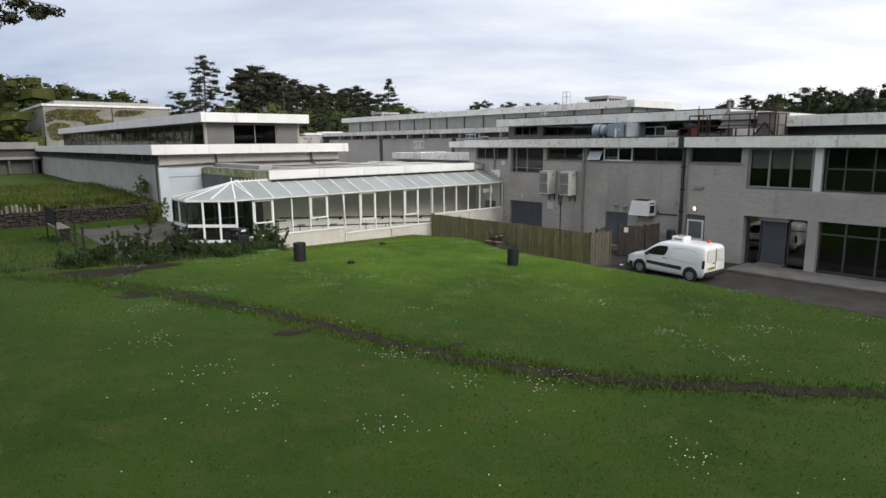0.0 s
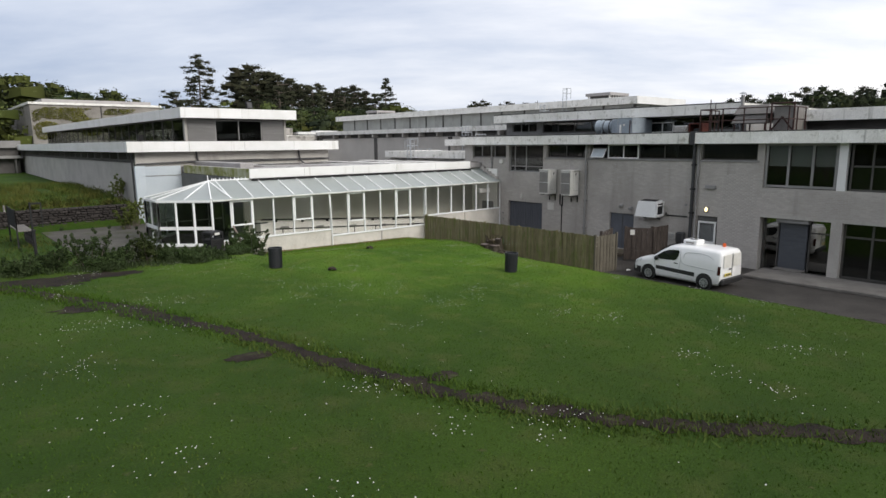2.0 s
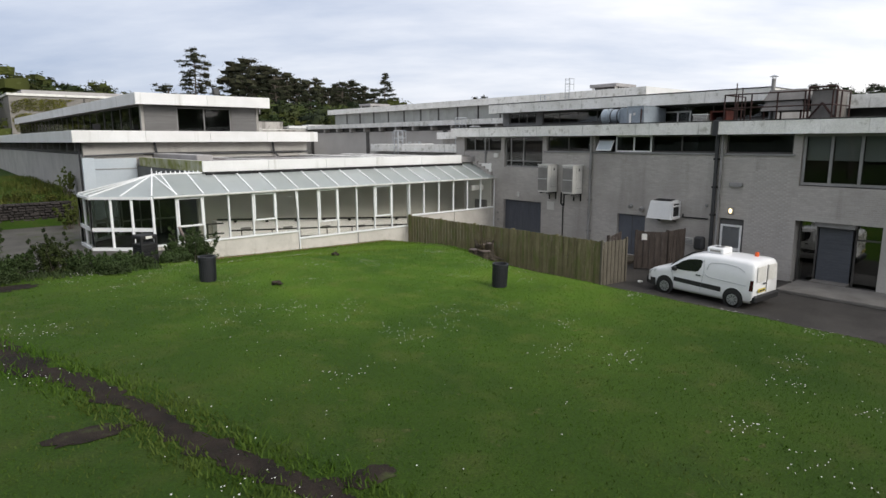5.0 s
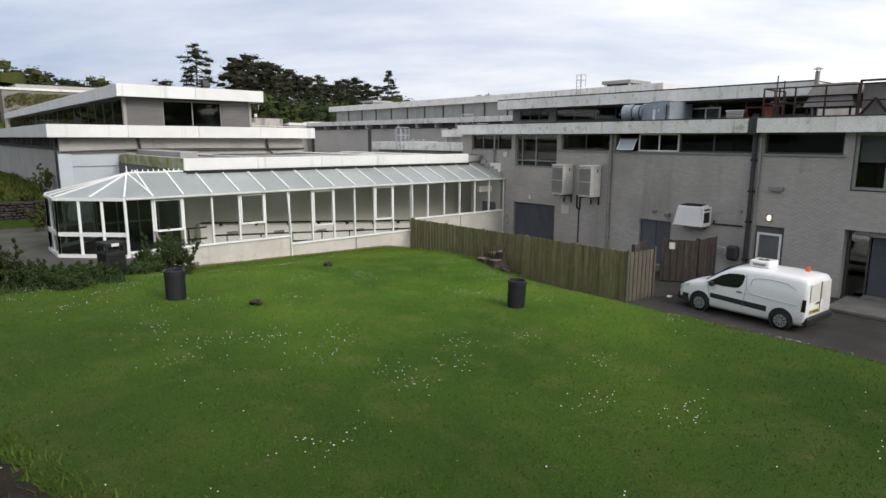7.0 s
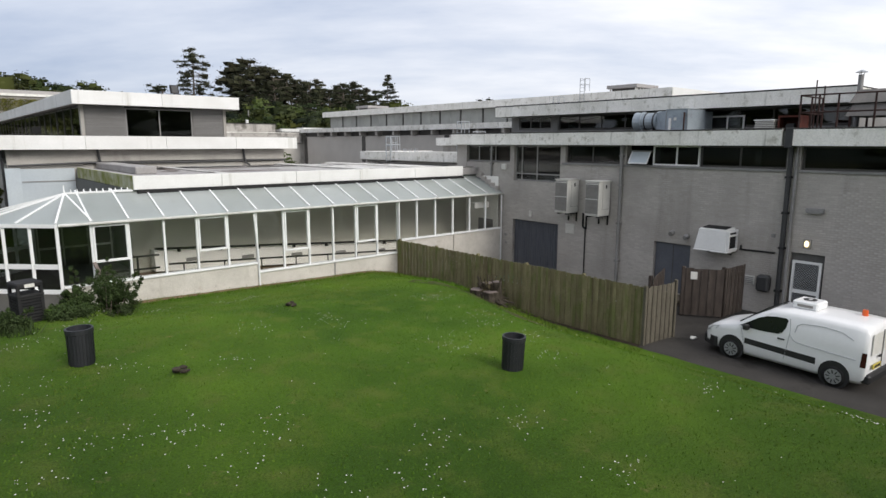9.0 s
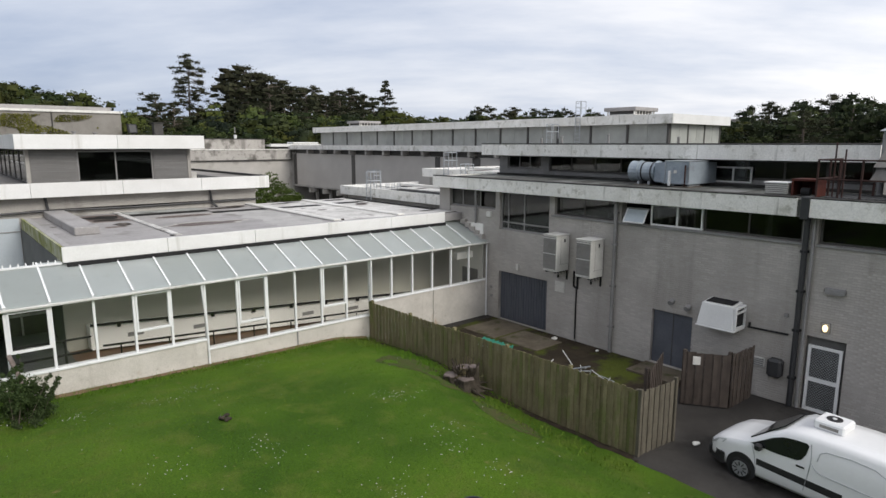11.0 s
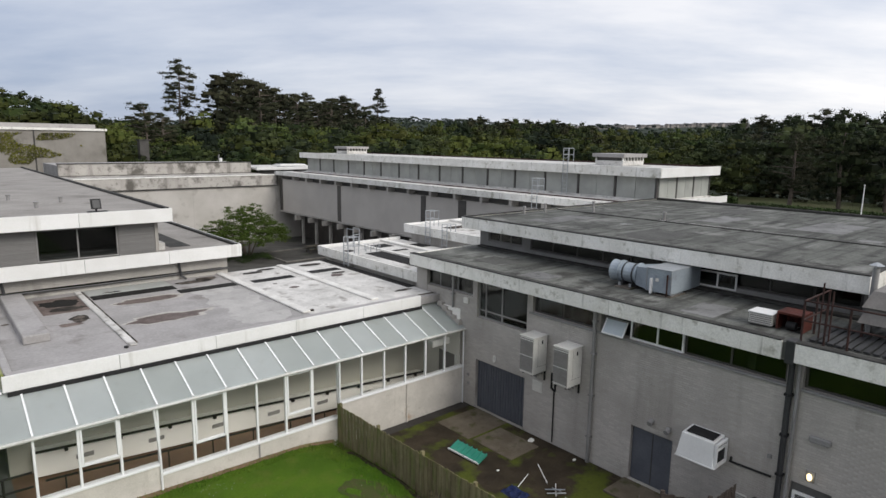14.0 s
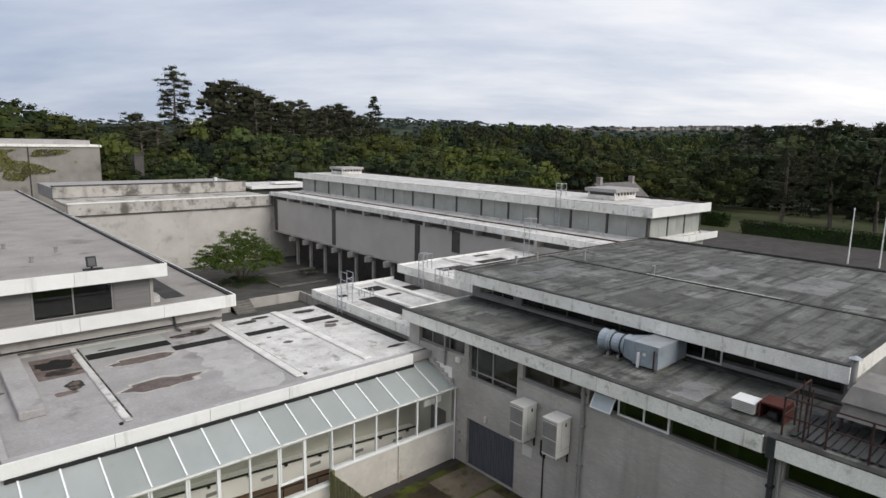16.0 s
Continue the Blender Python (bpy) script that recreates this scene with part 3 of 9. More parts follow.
M["leaf_olive"] = leaf_mat("olive_leaves", (0.032, 0.038, 0.012), (0.054, 0.06, 0.02), (0.044, 0.058, 0.016), 0.07, False, 0.075)
M["leaf_deep"] = leaf_mat("deep_green_leaves", (0.012, 0.02, 0.011), (0.022, 0.032, 0.016), (0.026, 0.034, 0.014), 0.07, False, 0.075)
M["leaf_light"] = leaf_mat("fresh_leaves", (0.055, 0.078, 0.017), (0.085, 0.108, 0.026), (0.078, 0.088, 0.02))
M["leaf_yellow"] = leaf_mat("yellowish_creeper", (0.11, 0.12, 0.02), (0.17, 0.16, 0.035), (0.09, 0.09, 0.03))
M["leaf_dead"] = leaf_mat("dead_leaves", (0.07, 0.055, 0.03), (0.15, 0.12, 0.065), (0.06, 0.065, 0.028))
M["leaf_mid"] = leaf_mat("summer_leaves", (0.045, 0.08, 0.014), (0.095, 0.135, 0.028), (0.07, 0.1, 0.022))
M["leaf_rough"] = leaf_mat("rough_grass_stems", (0.035, 0.06, 0.01), (0.06, 0.085, 0.016), (0.085, 0.085, 0.02))
M["leaf_shrub"] = leaf_mat("shrub_leaves", (0.022, 0.04, 0.012), (0.045, 0.07, 0.02), (0.035, 0.05, 0.02))
# far leaves paler and bluer: distance haze painted into their colour
M["leaf_far"] = leaf_mat("haze_tinted_far_leaves", (0.032, 0.044, 0.034), (0.044, 0.056, 0.042), (0.036, 0.05, 0.042), 0.02)
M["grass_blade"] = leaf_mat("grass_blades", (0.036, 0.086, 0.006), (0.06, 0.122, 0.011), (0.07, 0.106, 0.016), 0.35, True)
M["petal"] = surf("white_petals", (0.62, 0.62, 0.58), (0.5, 0.5, 0.46), 0.1, 10, 0.8, 0.0)
# lawn and rough land
m, nt, nl, p = nodes_of("lawn_turf")
co = nt.new("ShaderNodeTexCoord").outputs["Object"]
g = blend(nt, nl, noise_fac(nt, nl, co, 0.22, 0.35, 0.65), (0.034, 0.078, 0.006), (0.06, 0.118, 0.01))
g = blend(nt, nl, noise_fac(nt, nl, co, 1.3, 0.5, 0.75), g, (0.075, 0.108, 0.018))
g = blend(nt, nl, noise_fac(nt, nl, co, 0.7, 0.6, 0.75), g, (0.042, 0.084, 0.01))
g = blend(nt, nl, noise_fac(nt, nl, co, 3.4, 0.66, 0.8), g, (0.14, 0.13, 0.05))
gr = noise_fac(nt, nl, co, 30.0, 0.3, 0.7, 6.0, 0.7)
g = blend(nt, nl, 1.0, g, blend(nt, nl, gr, (0.6, 0.6, 0.6), (1.4, 1.4, 1.4)), "MULTIPLY")
g = dry_lit_crown(nt, nl, co, g)
# farther out: dull rough grass, then wooded land with a few fields
dist = nt.new("ShaderNodeVectorMath")
dist.operation = "LENGTH"
nl.new(co, dist.inputs[0])
rough_land = blend(nt, nl, noise_fac(nt, nl, co, 0.1, 0.4, 0.65), (0.06, 0.062, 0.03), (0.045, 0.058, 0.022))
wooded = blend(nt, nl, noise_fac(nt, nl, co, 0.006, 0.6, 0.64), (0.027, 0.037, 0.026), (0.036, 0.05, 0.026))
for cover, d0, d1 in ((rough_land, 62.0, 78.0), (wooded, 150.0, 260.0)):
    ramp = nt.new("ShaderNodeMapRange")
    ramp.inputs["From Min"].default_value, ramp.inputs["From Max"].default_value = d0, d1
    nl.new(dist.outputs["Value"], ramp.inputs["Value"])
    g = blend(nt, nl, ramp.outputs["Result"], g, cover)
nl.new(g, p.inputs["Base Color"])
p.inputs["Roughness"].default_value = 0.9
p.inputs["Specular IOR Level"].default_value = 0.15
b = nt.new("ShaderNodeBump")
b.inputs["Strength"].default_value, b.inputs["Distance"].default_value = 0.7, 0.05
nl.new(gr, b.inputs["Height"])
nl.new(b.outputs[0], p.inputs["Normal"])
M["lawn"] = m

# ---- ground ----
def step_s(a, b, x):
    t = min(1.0, max(0.0, (x - a) / (b - a)))
    return t * t * (3 - 2 * t)


def fence_x(y):
    return -6.6 - 0.024 * y


def ground_h(x, y):
    """The height of the land: a low mound by the fence, a bank on the far side of the patio, a valley and a far hill."""
    base = float(np.interp(x, (-60, -30, -25, -20, -13, -8, -4), (2.6, 2.2, 1.87, 1.62, 1.27, 1.08, 0.95)))
    h = base * (0.5 + 0.5 * step_s(0, 7, -y)) if x > -19.4 else base
    h += 0.17 * math.exp(-((x + 17) ** 2 + (y + 7.5) ** 2) / 16)
    h -= 0.12 * step_s(-18, -30, y)
    xb = -8.4 + 2.1 * step_s(-10, -3, y)
    h *= 1 - step_s(xb - 2.3, xb + 2.0, x)
    if y > -11.9 and x > fence_x(y) - 0.02:
        h = -0.08
    if x > -6.7 and y <= -11.9:
        h = min(h, 0.02) - 0.08 * step_s(-6.7, -6.3, x)
    if x < -18.6 and y > -5.5:
        h = h + (1.32 - h) * step_s(-5.5, -1.5, y)
    if x < -18.6 and y > 12.3:
        h = 2.45 + 0.012 * (y - 12.3) + 0.35 * math.exp(-((x + 24) ** 2 + (y - 24) ** 2) / 60)
    if y > 0.1 and x > -19.1:
        h = -2.3 if -7 < x < 30 and 12.4 < y < 66 else -0.15
    r = math.hypot(x - 5, y - 15)
    if r > 115:
        k = step_s(115, 240, r)
        h = h * (1 - k) - 7 * k
        h += (68 - 24 * step_s(30, 15, math.degrees(math.atan2(x - 5, y - 15)))) * step_s(500, 1700, r) + 16 * step_s(300, 900, r) * noise.noise(Vector((x * 0.0021, y * 0.0021, 0.3)))
    elif r < 60:
        h += 0.03 * noise.noise(Vector((x * 0.9, y * 0.9, 2.0))) if h > 0.3 else 0
    return h


def spaced(lo, hi, fine, far):
    mid = list(np.arange(lo, hi + 1e-6, fine))
    up, down, s = [], [], fine
    while (up[-1] if up else hi) < far:
        s *= 1.16
        up.append((up[-1] if up else hi) + s)
        down.append((down[-1] if down else lo) - s)
    return down[::-1] + mid + up


gx, gy = spaced(-33, -5, 0.33, 3200), spaced(-33, 1.4, 0.33, 3200)
verts = [(x, y, ground_h(x, y)) for y in gy for x in gx]
nx = len(gx)
faces = [(j * nx + i, j * nx + i + 1, (j + 1) * nx + i + 1, (j + 1) * nx + i) for j in range(len(gy) - 1) for i in range(nx - 1)]
data = bpy.data.meshes.new("ground")
data.from_pydata(verts, [], faces)
data.materials.append(M["lawn"])
for f in data.polygons:
    f.use_smooth = True
ground = tagged(new("ground", data), "mown green lawn over a low mound, running out to rough land", "lawn", "", "structure")

# yard and service road of tarmac, with its pavement
bm = bmesh.new()
road_v = []
for y in list(np.arange(0, -12.1, -1.0)) + list(np.arange(-13, -70, -3.0)):
    wob = 0.12 * math.sin(y * 0.9) + 0.07 * math.sin(y * 2.3)
    road_v.append((bm.verts.new((fence_x(y) + 0.05 if y > -11.9 else -6.75 + wob, y, 0)), bm.verts.new((0.02, y, 0))))
for a, b in zip(road_v, road_v[1:]):
    bm.faces.new((a[0], b[0], b[1], a[1]))
structure("road", bm, M["tarmac"], "worn dark tarmac service yard beside the building", "road")
structure("pavement", boxes((-2.2, -45, 0.0, 0.0, -16.9, 0.13)), M["kerb"], "pale concrete pavement along the glazed front", "pavement", 0.02)
bm = bmesh.new()
rows = [[], []]
for k in range(17):
    y = -0.5 - k * 0.62
    rows[0].append(bm.verts.new((-0.05, y, 0.012)))
    rows[1].append(bm.verts.new((-4.6 - 0.9 * math.sin(k * 0.75 + 0.4) ** 2 - 0.5 * math.sin(k * 2.3), y, 0.012)))
for k in range(16):
    bm.faces.new((rows[0][k], rows[1][k], rows[1][k + 1], rows[0][k + 1]))
structure("moss_patch", bm, M["moss"], "moss and silt spread over the yard tarmac", "moss")
structure("door_apron", boxes((-2.3, -2.8, 0.0, -0.05, -0.9, 0.035)), M["slab_brown"], "damp concrete apron before the garage door", "slab", 0.012)
structure("concrete_slab", boxes((-2.2, -5.0, 0.0, -0.62, -2.95, 0.05)), M["slab_brown"], "mossy worn concrete slab beside the apron", "slab", 0.015)
structure("step_slab", boxes((-1.3, -10.2, 0.0, -0.02, -8.4, 0.09)), M["slab_brown"], "mossy concrete step before the blue door", "slab", 0.015)
structure("patio", boxes((-24.5, -1.6, 1.1, -19.0, 11.9, 1.36)), M["patio"], "grey paved terrace before the glazed porch", "paving", 0.02)
structure("courtyard", boxes((-5.8, 36.2, -2.2, 20.6, 54.3, -1.0), (11.6, 13.0, -2.2, 20.6, 36.2, -1.0)), M["court"], "grey paved inner courtyard", "paving")
structure("sunken_court", boxes((-5.8, 13.0, -2.2, 11.4, 36.0, -1.9)), M["court"], "lower paved level of the courtyard", "paving")
structure("courtyard_wall", boxes((6.1, 36.0, -2.2, 11.6, 36.2, -0.94), (11.4, 13.0, -2.2, 11.6, 36.0, -0.94)), M["concrete"], "low concrete wall below the upper paving", "wall", 0.02)
for k in range(5):
    structure("courtyard_step", boxes((4.2, 34.55 + 0.33 * k, -2.2, 6.1, 36.2, -1.72 + 0.18 * k)), M["kerb"], "worn concrete step between the courtyard levels", "step", 0.012)
structure("courtyard_wall", boxes((-5.8, 36.0, -2.2, 4.2, 36.2, -0.94)), M["concrete"], "low concrete wall below the upper paving", "wall", 0.02)
structure("courtyard_kerb", boxes((10.6, 38.6, -1.0, 10.8, 45.3, -0.85), (10.8, 45.1, -1.0, 16.2, 45.3, -0.85), (10.8, 38.6, -1.0, 16.2, 38.8, -0.85)), M["kerb"], "low kerb round a bed in the courtyard", "kerb", 0.02)
structure("car_park", boxes((33, -60, -0.05, 88, 46, 0.03)), M["tarmac"], "grey tarmac car park behind the buildings", "car park")


def wall_cells(axis, c0, c1, u0, u1, z0, z1, openings):
    """A wall with openings that go through it, each of u0, u1, z0, z1, as one closed mesh."""
    us = sorted({u0, u1, *(min(max(v, u0), u1) for o in openings for v in o[:2])})
    zs = sorted({z0, z1, *(min(max(v, z0), z1) for o in openings for v in o[2:])})
    bm, made = bmesh.new(), {}

    def vert(i, k, c):
        if (i, k, c) not in made:
            made[i, k, c] = bm.verts.new((c, us[i], zs[k]) if axis == "x" else (us[i], c, zs[k]))
        return made[i, k, c]

    def solid(i, k):
        if not (0 <= i < len(us) - 1 and 0 <= k < len(zs) - 1):
            return False
        u, z = (us[i] + us[i + 1]) / 2, (zs[k] + zs[k + 1]) / 2
        return not any(o[0] < u < o[1] and o[2] < z < o[3] for o in openings)

    for i in range(len(us) - 1):
        for k in range(len(zs) - 1):
            if solid(i, k):
                for c in (c0, c1):
                    bm.faces.new([vert(a, b, c) for a, b in ((i, k), (i + 1, k), (i + 1, k + 1), (i, k + 1))])
                for (a, b), near in ((((i, k), (i + 1, k)), (i, k - 1)), (((i, k + 1), (i + 1, k + 1)), (i, k + 1)), (((i, k), (i, k + 1)), (i - 1, k)), (((i + 1, k), (i + 1, k + 1)), (i + 1, k))):
                    if not solid(*near):
                        bm.faces.new([vert(*a, c0), vert(*b, c0), vert(*b, c1), vert(*a, c1)])
    return bm


def win(parent, axis, c, u0, u1, z0, z1, cols=(), rows=(), fw=0.06, depth=0.07, fmat="dark_frame", gmat="glass_dark", name="window", sub=True):
    """A window frame with its bars, and each pane under it."""
    def bx(a, b, p, q, t0, t1):
        return (t0, a, p, t1, b, q) if axis == "x" else (a, t0, p, b, t1, q)
    us, zs = [u0, *sorted(cols), u1], [z0, *sorted(rows), z1]
    t0, t1, h = c - depth / 2, c + depth / 2, fw / 2
    bars = [bx(u0, u0 + fw, z0, z1, t0, t1), bx(u1 - fw, u1, z0, z1, t0, t1), bx(u0 + fw, u1 - fw, z0, z0 + fw, t0, t1), bx(u0 + fw, u1 - fw, z1 - fw, z1, t0, t1)]
    bars += [bx(u - h, u + h, z0 + fw, z1 - fw, t0 + 0.004, t1 - 0.004) for u in us[1:-1]]
    bars += [bx(u0 + fw, u1 - fw, z - h, z + h, t0 + 0.008, t1 - 0.008) for z in zs[1:-1]]
    frame_ob = part(name, boxes(*bars), M[fmat], parent)
    for a, b in zip(us, us[1:]):
        for p, q in zip(zs, zs[1:]):
            part("pane", boxes(bx(a, b, p, q, c - 0.004, c + 0.004)), M[gmat], frame_ob if sub else parent)
    return frame_ob


def fascia_run(parent, axis, c, u0, u1, z0, z1, mat, pace=3.1, t=0.07, name="fascia_board"):
    n = max(1, round(abs(u1 - u0) / pace))
    us = np.linspace(min(u0, u1), max(u0, u1), n + 1)
    for a, b in zip(us, us[1:]):
        a, b = float(a), float(b) - 0.012
        part(name, boxes((c, a, z0, c + t, b, z1) if axis == "x" else (a, c, z0, b, c + t, z1)), M[mat], parent, "", 0.006)


# ---- the long service building with the brick front ----
sb = thing("service_building", "grey painted-brick service building with weathered white roof fascias", "building", (0, -16, 0))
openings = [(-3.62, -0.76, 0, 2.25), (-10.05, -8.52, 0.1, 2.08), (-14.64, -13.6, 0, 2.32), (-3.62, -0.77, 4.15, 5.87), (-6.72, -3.9, 5.08, 5.87), (-13.2, -7.05, 5.08, 5.87), (-16.3, -13.62, 5.08, 5.87), (-0.5, 3.0, 5.0, 5.87)]
part("wall", wall_cells("x", 0.0, 0.32, -16.62, 3.3, -0.3, 5.87, openings), M["brick_wall"], sb)
part("end_wall", boxes((0.32, 2.95, -0.3, 4.0, 3.3, 6.2)), M["brick_wall"], sb)
part("end_pier", boxes((-0.05, 2.6, 4.0, 0.5, 3.36, 5.87)), M["concrete"], sb)
part("return_wall", boxes((0.32, -16.62, -0.3, 1.2, -16.3, 3.0)), M["brick_wall"], sb)
part("spandrel_wall", wall_cells("x", 0.0, 0.3, -46, -16.62, 2.66, 3.86, []), M["brick_wall"], sb)
part("sill_band", boxes((-0.06, -13.25, 5.0, 0.02, -3.75, 5.08), (-0.06, -16.4, 5.0, 0.02, -13.6, 5.08)), M["grey_frame"], sb, "", 0.01)
# inner walls toned dark for the unlit rooms behind the openings
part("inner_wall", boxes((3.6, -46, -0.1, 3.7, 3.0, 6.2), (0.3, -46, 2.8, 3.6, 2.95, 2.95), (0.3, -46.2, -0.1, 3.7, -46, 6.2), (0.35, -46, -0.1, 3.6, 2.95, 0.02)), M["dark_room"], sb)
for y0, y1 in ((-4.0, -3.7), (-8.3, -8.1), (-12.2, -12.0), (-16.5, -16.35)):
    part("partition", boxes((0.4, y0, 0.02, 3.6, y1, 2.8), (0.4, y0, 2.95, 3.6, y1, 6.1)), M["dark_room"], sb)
win(sb, "x", 0.14, -3.6, -0.79, 4.17, 5.86, (-2.15, -1.2), (4.5,), fmat="grey_frame")
win(sb, "x", 0.14, -0.48, 2.98, 5.02, 5.86, (0.6, 1.8), (), fmat="grey_frame")
win(sb, "x", 0.16, -6.7, -3.92, 5.09, 5.86, (-5.3,), ())
win(sb, "x", 0.16, -13.18, -10.14, 5.09, 5.86, (-11.6,), ())
win(sb, "x", 0.1, -10.12, -8.2, 5.09, 5.86, (-9.2,), (), fmat="white_paint")
win(sb, "x", 0.16, -16.28, -13.64, 5.09, 5.86, (), ())
# the small top-hung light, standing open
hung = thing("hung_window", "small white top-hung window standing open", "window", (-0.1, -7.65, 5.1))
part("frame", bar((-0.24, -8.1, 5.16), (-0.24, -7.28, 5.16), 0.05, 0.05), M["white_paint"], hung)
for y in (-8.1, -7.28):
    part("stile", bar((0.05, y, 5.62), (-0.24, y, 5.16), 0.04, 0.04), M["white_paint"], hung)
# pane coloured opaque pale blue for the sky mirrored in its glass
part("pane", slab((0.05, -8.08, 5.62), (0.05, -7.3, 5.62), (-0.24, -7.3, 5.17), (-0.24, -8.08, 5.17), (0.006, 0, 0.006)), M["blue_panel"], hung)
part("top_rail", boxes((0.04, -8.14, 5.6, 0.1, -7.24, 5.66)), M["grey_frame"], hung)
# first-floor windows with blinds half down, beyond the brick
win(sb, "x", 0.12, -19.56, -16.64, 3.9, 5.86, (-18.6, -17.62), (), 0.1, 0.1, "grey_frame")
for a, b in ((-19.48, -18.66), (-18.54, -17.68), (-17.55, -16.75)):
    part("blind", boxes((0.22, a, 4.85, 0.24, b, 5.82)), M["blind"], sb)
part("pier", boxes((-0.02, -19.92, 3.86, 0.3, -19.6, 5.87)), M["fascia"], sb, "pale painted pier")
win(sb, "x", 0.2, -46, -20.02, 3.88, 5.86, tuple(np.arange(-45, -20.5, 1.1)), (4.9,), 0.07, 0.1, "dark_frame")
# ground-floor glazing
win(sb, "x", 0.45, -17.35, -16.66, 0.02, 2.64, (), (), 0.06, 0.08, "dark_frame", "glass_mirror")
win(sb, "x", 0.45, -19.52, -18.62, 0.02, 2.64, (), (1.9,), 0.06, 0.08, "dark_frame", "glass_mirror")
win(sb, "x", 0.3, -46, -19.98, 0.12, 2.64, tuple(np.arange(-44.8, -20.5, 1.25)), (1.9,), 0.08, 0.1, "dark_frame", "glass_dark")
part("column", boxes((-0.05, -19.98, 0.0, 0.35, -19.56, 2.66)), M["concrete"], sb)
part("lintel", boxes((-0.03, -46, 2.5, 0.3, -16.6, 2.66)), M["concrete"], sb)
door = part("door", boxes((0.4, -18.55, 0.1, 0.48, -17.4, 2.3)), M["door_slate"], sb, "slate-grey metal shutter door under its box")
for k in range(20):
    part("slat", boxes((0.385, -18.53, 0.14 + 0.108 * k, 0.402, -17.42, 0.225 + 0.108 * k)), M["door_slate"], door)
part("step", boxes((-0.12, -18.6, 0.13, 0.4, -17.35, 0.19)), M["kerb"], door)
part("shutter_box", boxes((0.1, -18.66, 2.3, 0.5, -17.3, 2.58)), M["grey_frame"], door, "", 0.02)
# garage door of blue-grey ribs, blue door, and white mesh door
garage = part("garage_door", boxes((0.16, -3.6, 0.02, 0.2, -0.78, 2.24)), M["door_blue"], sb, "blue-grey corrugated double garage door")
for k in range(19):
    y = -3.53 + k * 0.148
    part("rib", boxes((0.12, y, 0.03, 0.165, y + 0.07, 2.2)), M["door_blue"], garage, "", 0.01)
blue = part("door", boxes((0.12, -10.03, 0.1, 0.18, -8.54, 2.07)), M["door_blue"], sb, "plain blue-grey steel door")
part("leaf_edge", boxes((0.105, -9.31, 0.12, 0.125, -9.29, 2.05)), M["dark_frame"], blue)
mesh_door = part("door", boxes((0.0, -14.57, 0.03, 0.06, -14.49, 2.06), (0.0, -13.75, 0.03, 0.06, -13.67, 2.06), (0.0, -14.49, 1.98, 0.06, -13.75, 2.06), (0.0, -14.49, 0.03, 0.06, -13.75, 0.12), (0.0, -14.49, 0.95, 0.06, -13.75, 1.07)), M["white_paint"], sb, "white framed security door with diamond mesh")
part("backing", boxes((0.1, -14.63, 0.02, 0.14, -13.61, 2.3)), M["dark_room"], mesh_door)
wires = []
for p0, p1 in ((0.12, 0.95), (1.07, 1.98)):
    for k in range(-10, 12):
        for s in (1, -1):
            y0, y1, z0, z1 = -14.49, -13.75, p0, p1
            ya = -14.12 + k * 0.085 - s * (z1 - z0) / 2
            yb = ya + s * (z1 - z0)
            ta, tb = 0.0, 1.0
            for lim, sign in ((y0, 1), (y1, -1)):
                da, db = sign * (ya - lim), sign * (yb - lim)
                if da < 0 and db < 0:
                    ta = 2.0
                elif da < 0:
                    ta = max(ta, da / (da - db))
                elif db < 0:
                    tb = min(tb, da / (da - db))
            if tb - ta > 0.03:
                wires.append(((0.03, ya + (yb - ya) * ta, z0 + (z1 - z0) * ta), (0.03, ya + (yb - ya) * tb, z0 + (z1 - z0) * tb)))
part("mesh", tubes(wires, 0.006, 4), M["galv"], mesh_door)
# roofs and fascias
part("roof", boxes((-0.34, -46, 5.9, 4.05, 3.4, 6.36)), M["felt"], sb, "grey felt lower roof")
part("soffit", boxes((-0.36, -46, 5.87, 0.4, 3.42, 5.9)), M["grey_frame"], sb)
fascia_run(sb, "x", -0.42, -13.12, 3.44, 5.87, 6.4, "fascia_old", 5.5)
fascia_run(sb, "x", -0.42, -46, -13.42, 5.87, 6.4, "fascia_old", 5.5)
fascia_run(sb, "y", 3.4, -0.42, 4.0, 5.87, 6.4, "fascia_old", 4.5)
part("roof_edging", boxes((-0.43, -13.1, 6.402, -0.16, 3.44, 6.45), (-0.43, -46, 6.402, -0.16, -13.44, 6.45)), M["felt_edge"], sb, "", 0.015)
part("upper_wall", wall_cells("x", 4.0, 4.2, -14.0, 3.2, 6.36, 7.4, [(-13.8, -0.2, 6.62, 7.38), (0.3, 2.6, 6.7, 7.38)]), M["grey_frame"], sb)
part("upper_end_wall", boxes((4.2, 3.0, 6.2, 21, 3.2, 7.4), (4.2, -14.0, 6.2, 21, -13.8, 7.4), (20.8, -13.8, 0, 21, 3.0, 7.4)), M["grey_frame"], sb)
win(sb, "x", 4.08, -13.78, -0.22, 6.64, 7.37, tuple(np.arange(-12.4, -0.5, 1.36)), (), 0.07, 0.06, "dark_frame")
win(sb, "x", 4.08, 0.32, 2.58, 6.72, 7.37, (1.1, 1.8), (), 0.05, 0.06, "grey_frame", "glass_dark")
win(sb, "x", 3.96, -9.95, -8.5, 6.5, 7.1, (-9.25,), (), 0.06, 0.06, "white_paint", "glass_dark")
part("roof_gutter", boxes((3.7, -13.9, 6.36, 3.99, 3.1, 6.46)), M["felt_edge"], sb, "", 0.02)
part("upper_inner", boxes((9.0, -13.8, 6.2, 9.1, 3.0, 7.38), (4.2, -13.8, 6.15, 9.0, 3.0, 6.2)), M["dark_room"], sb)
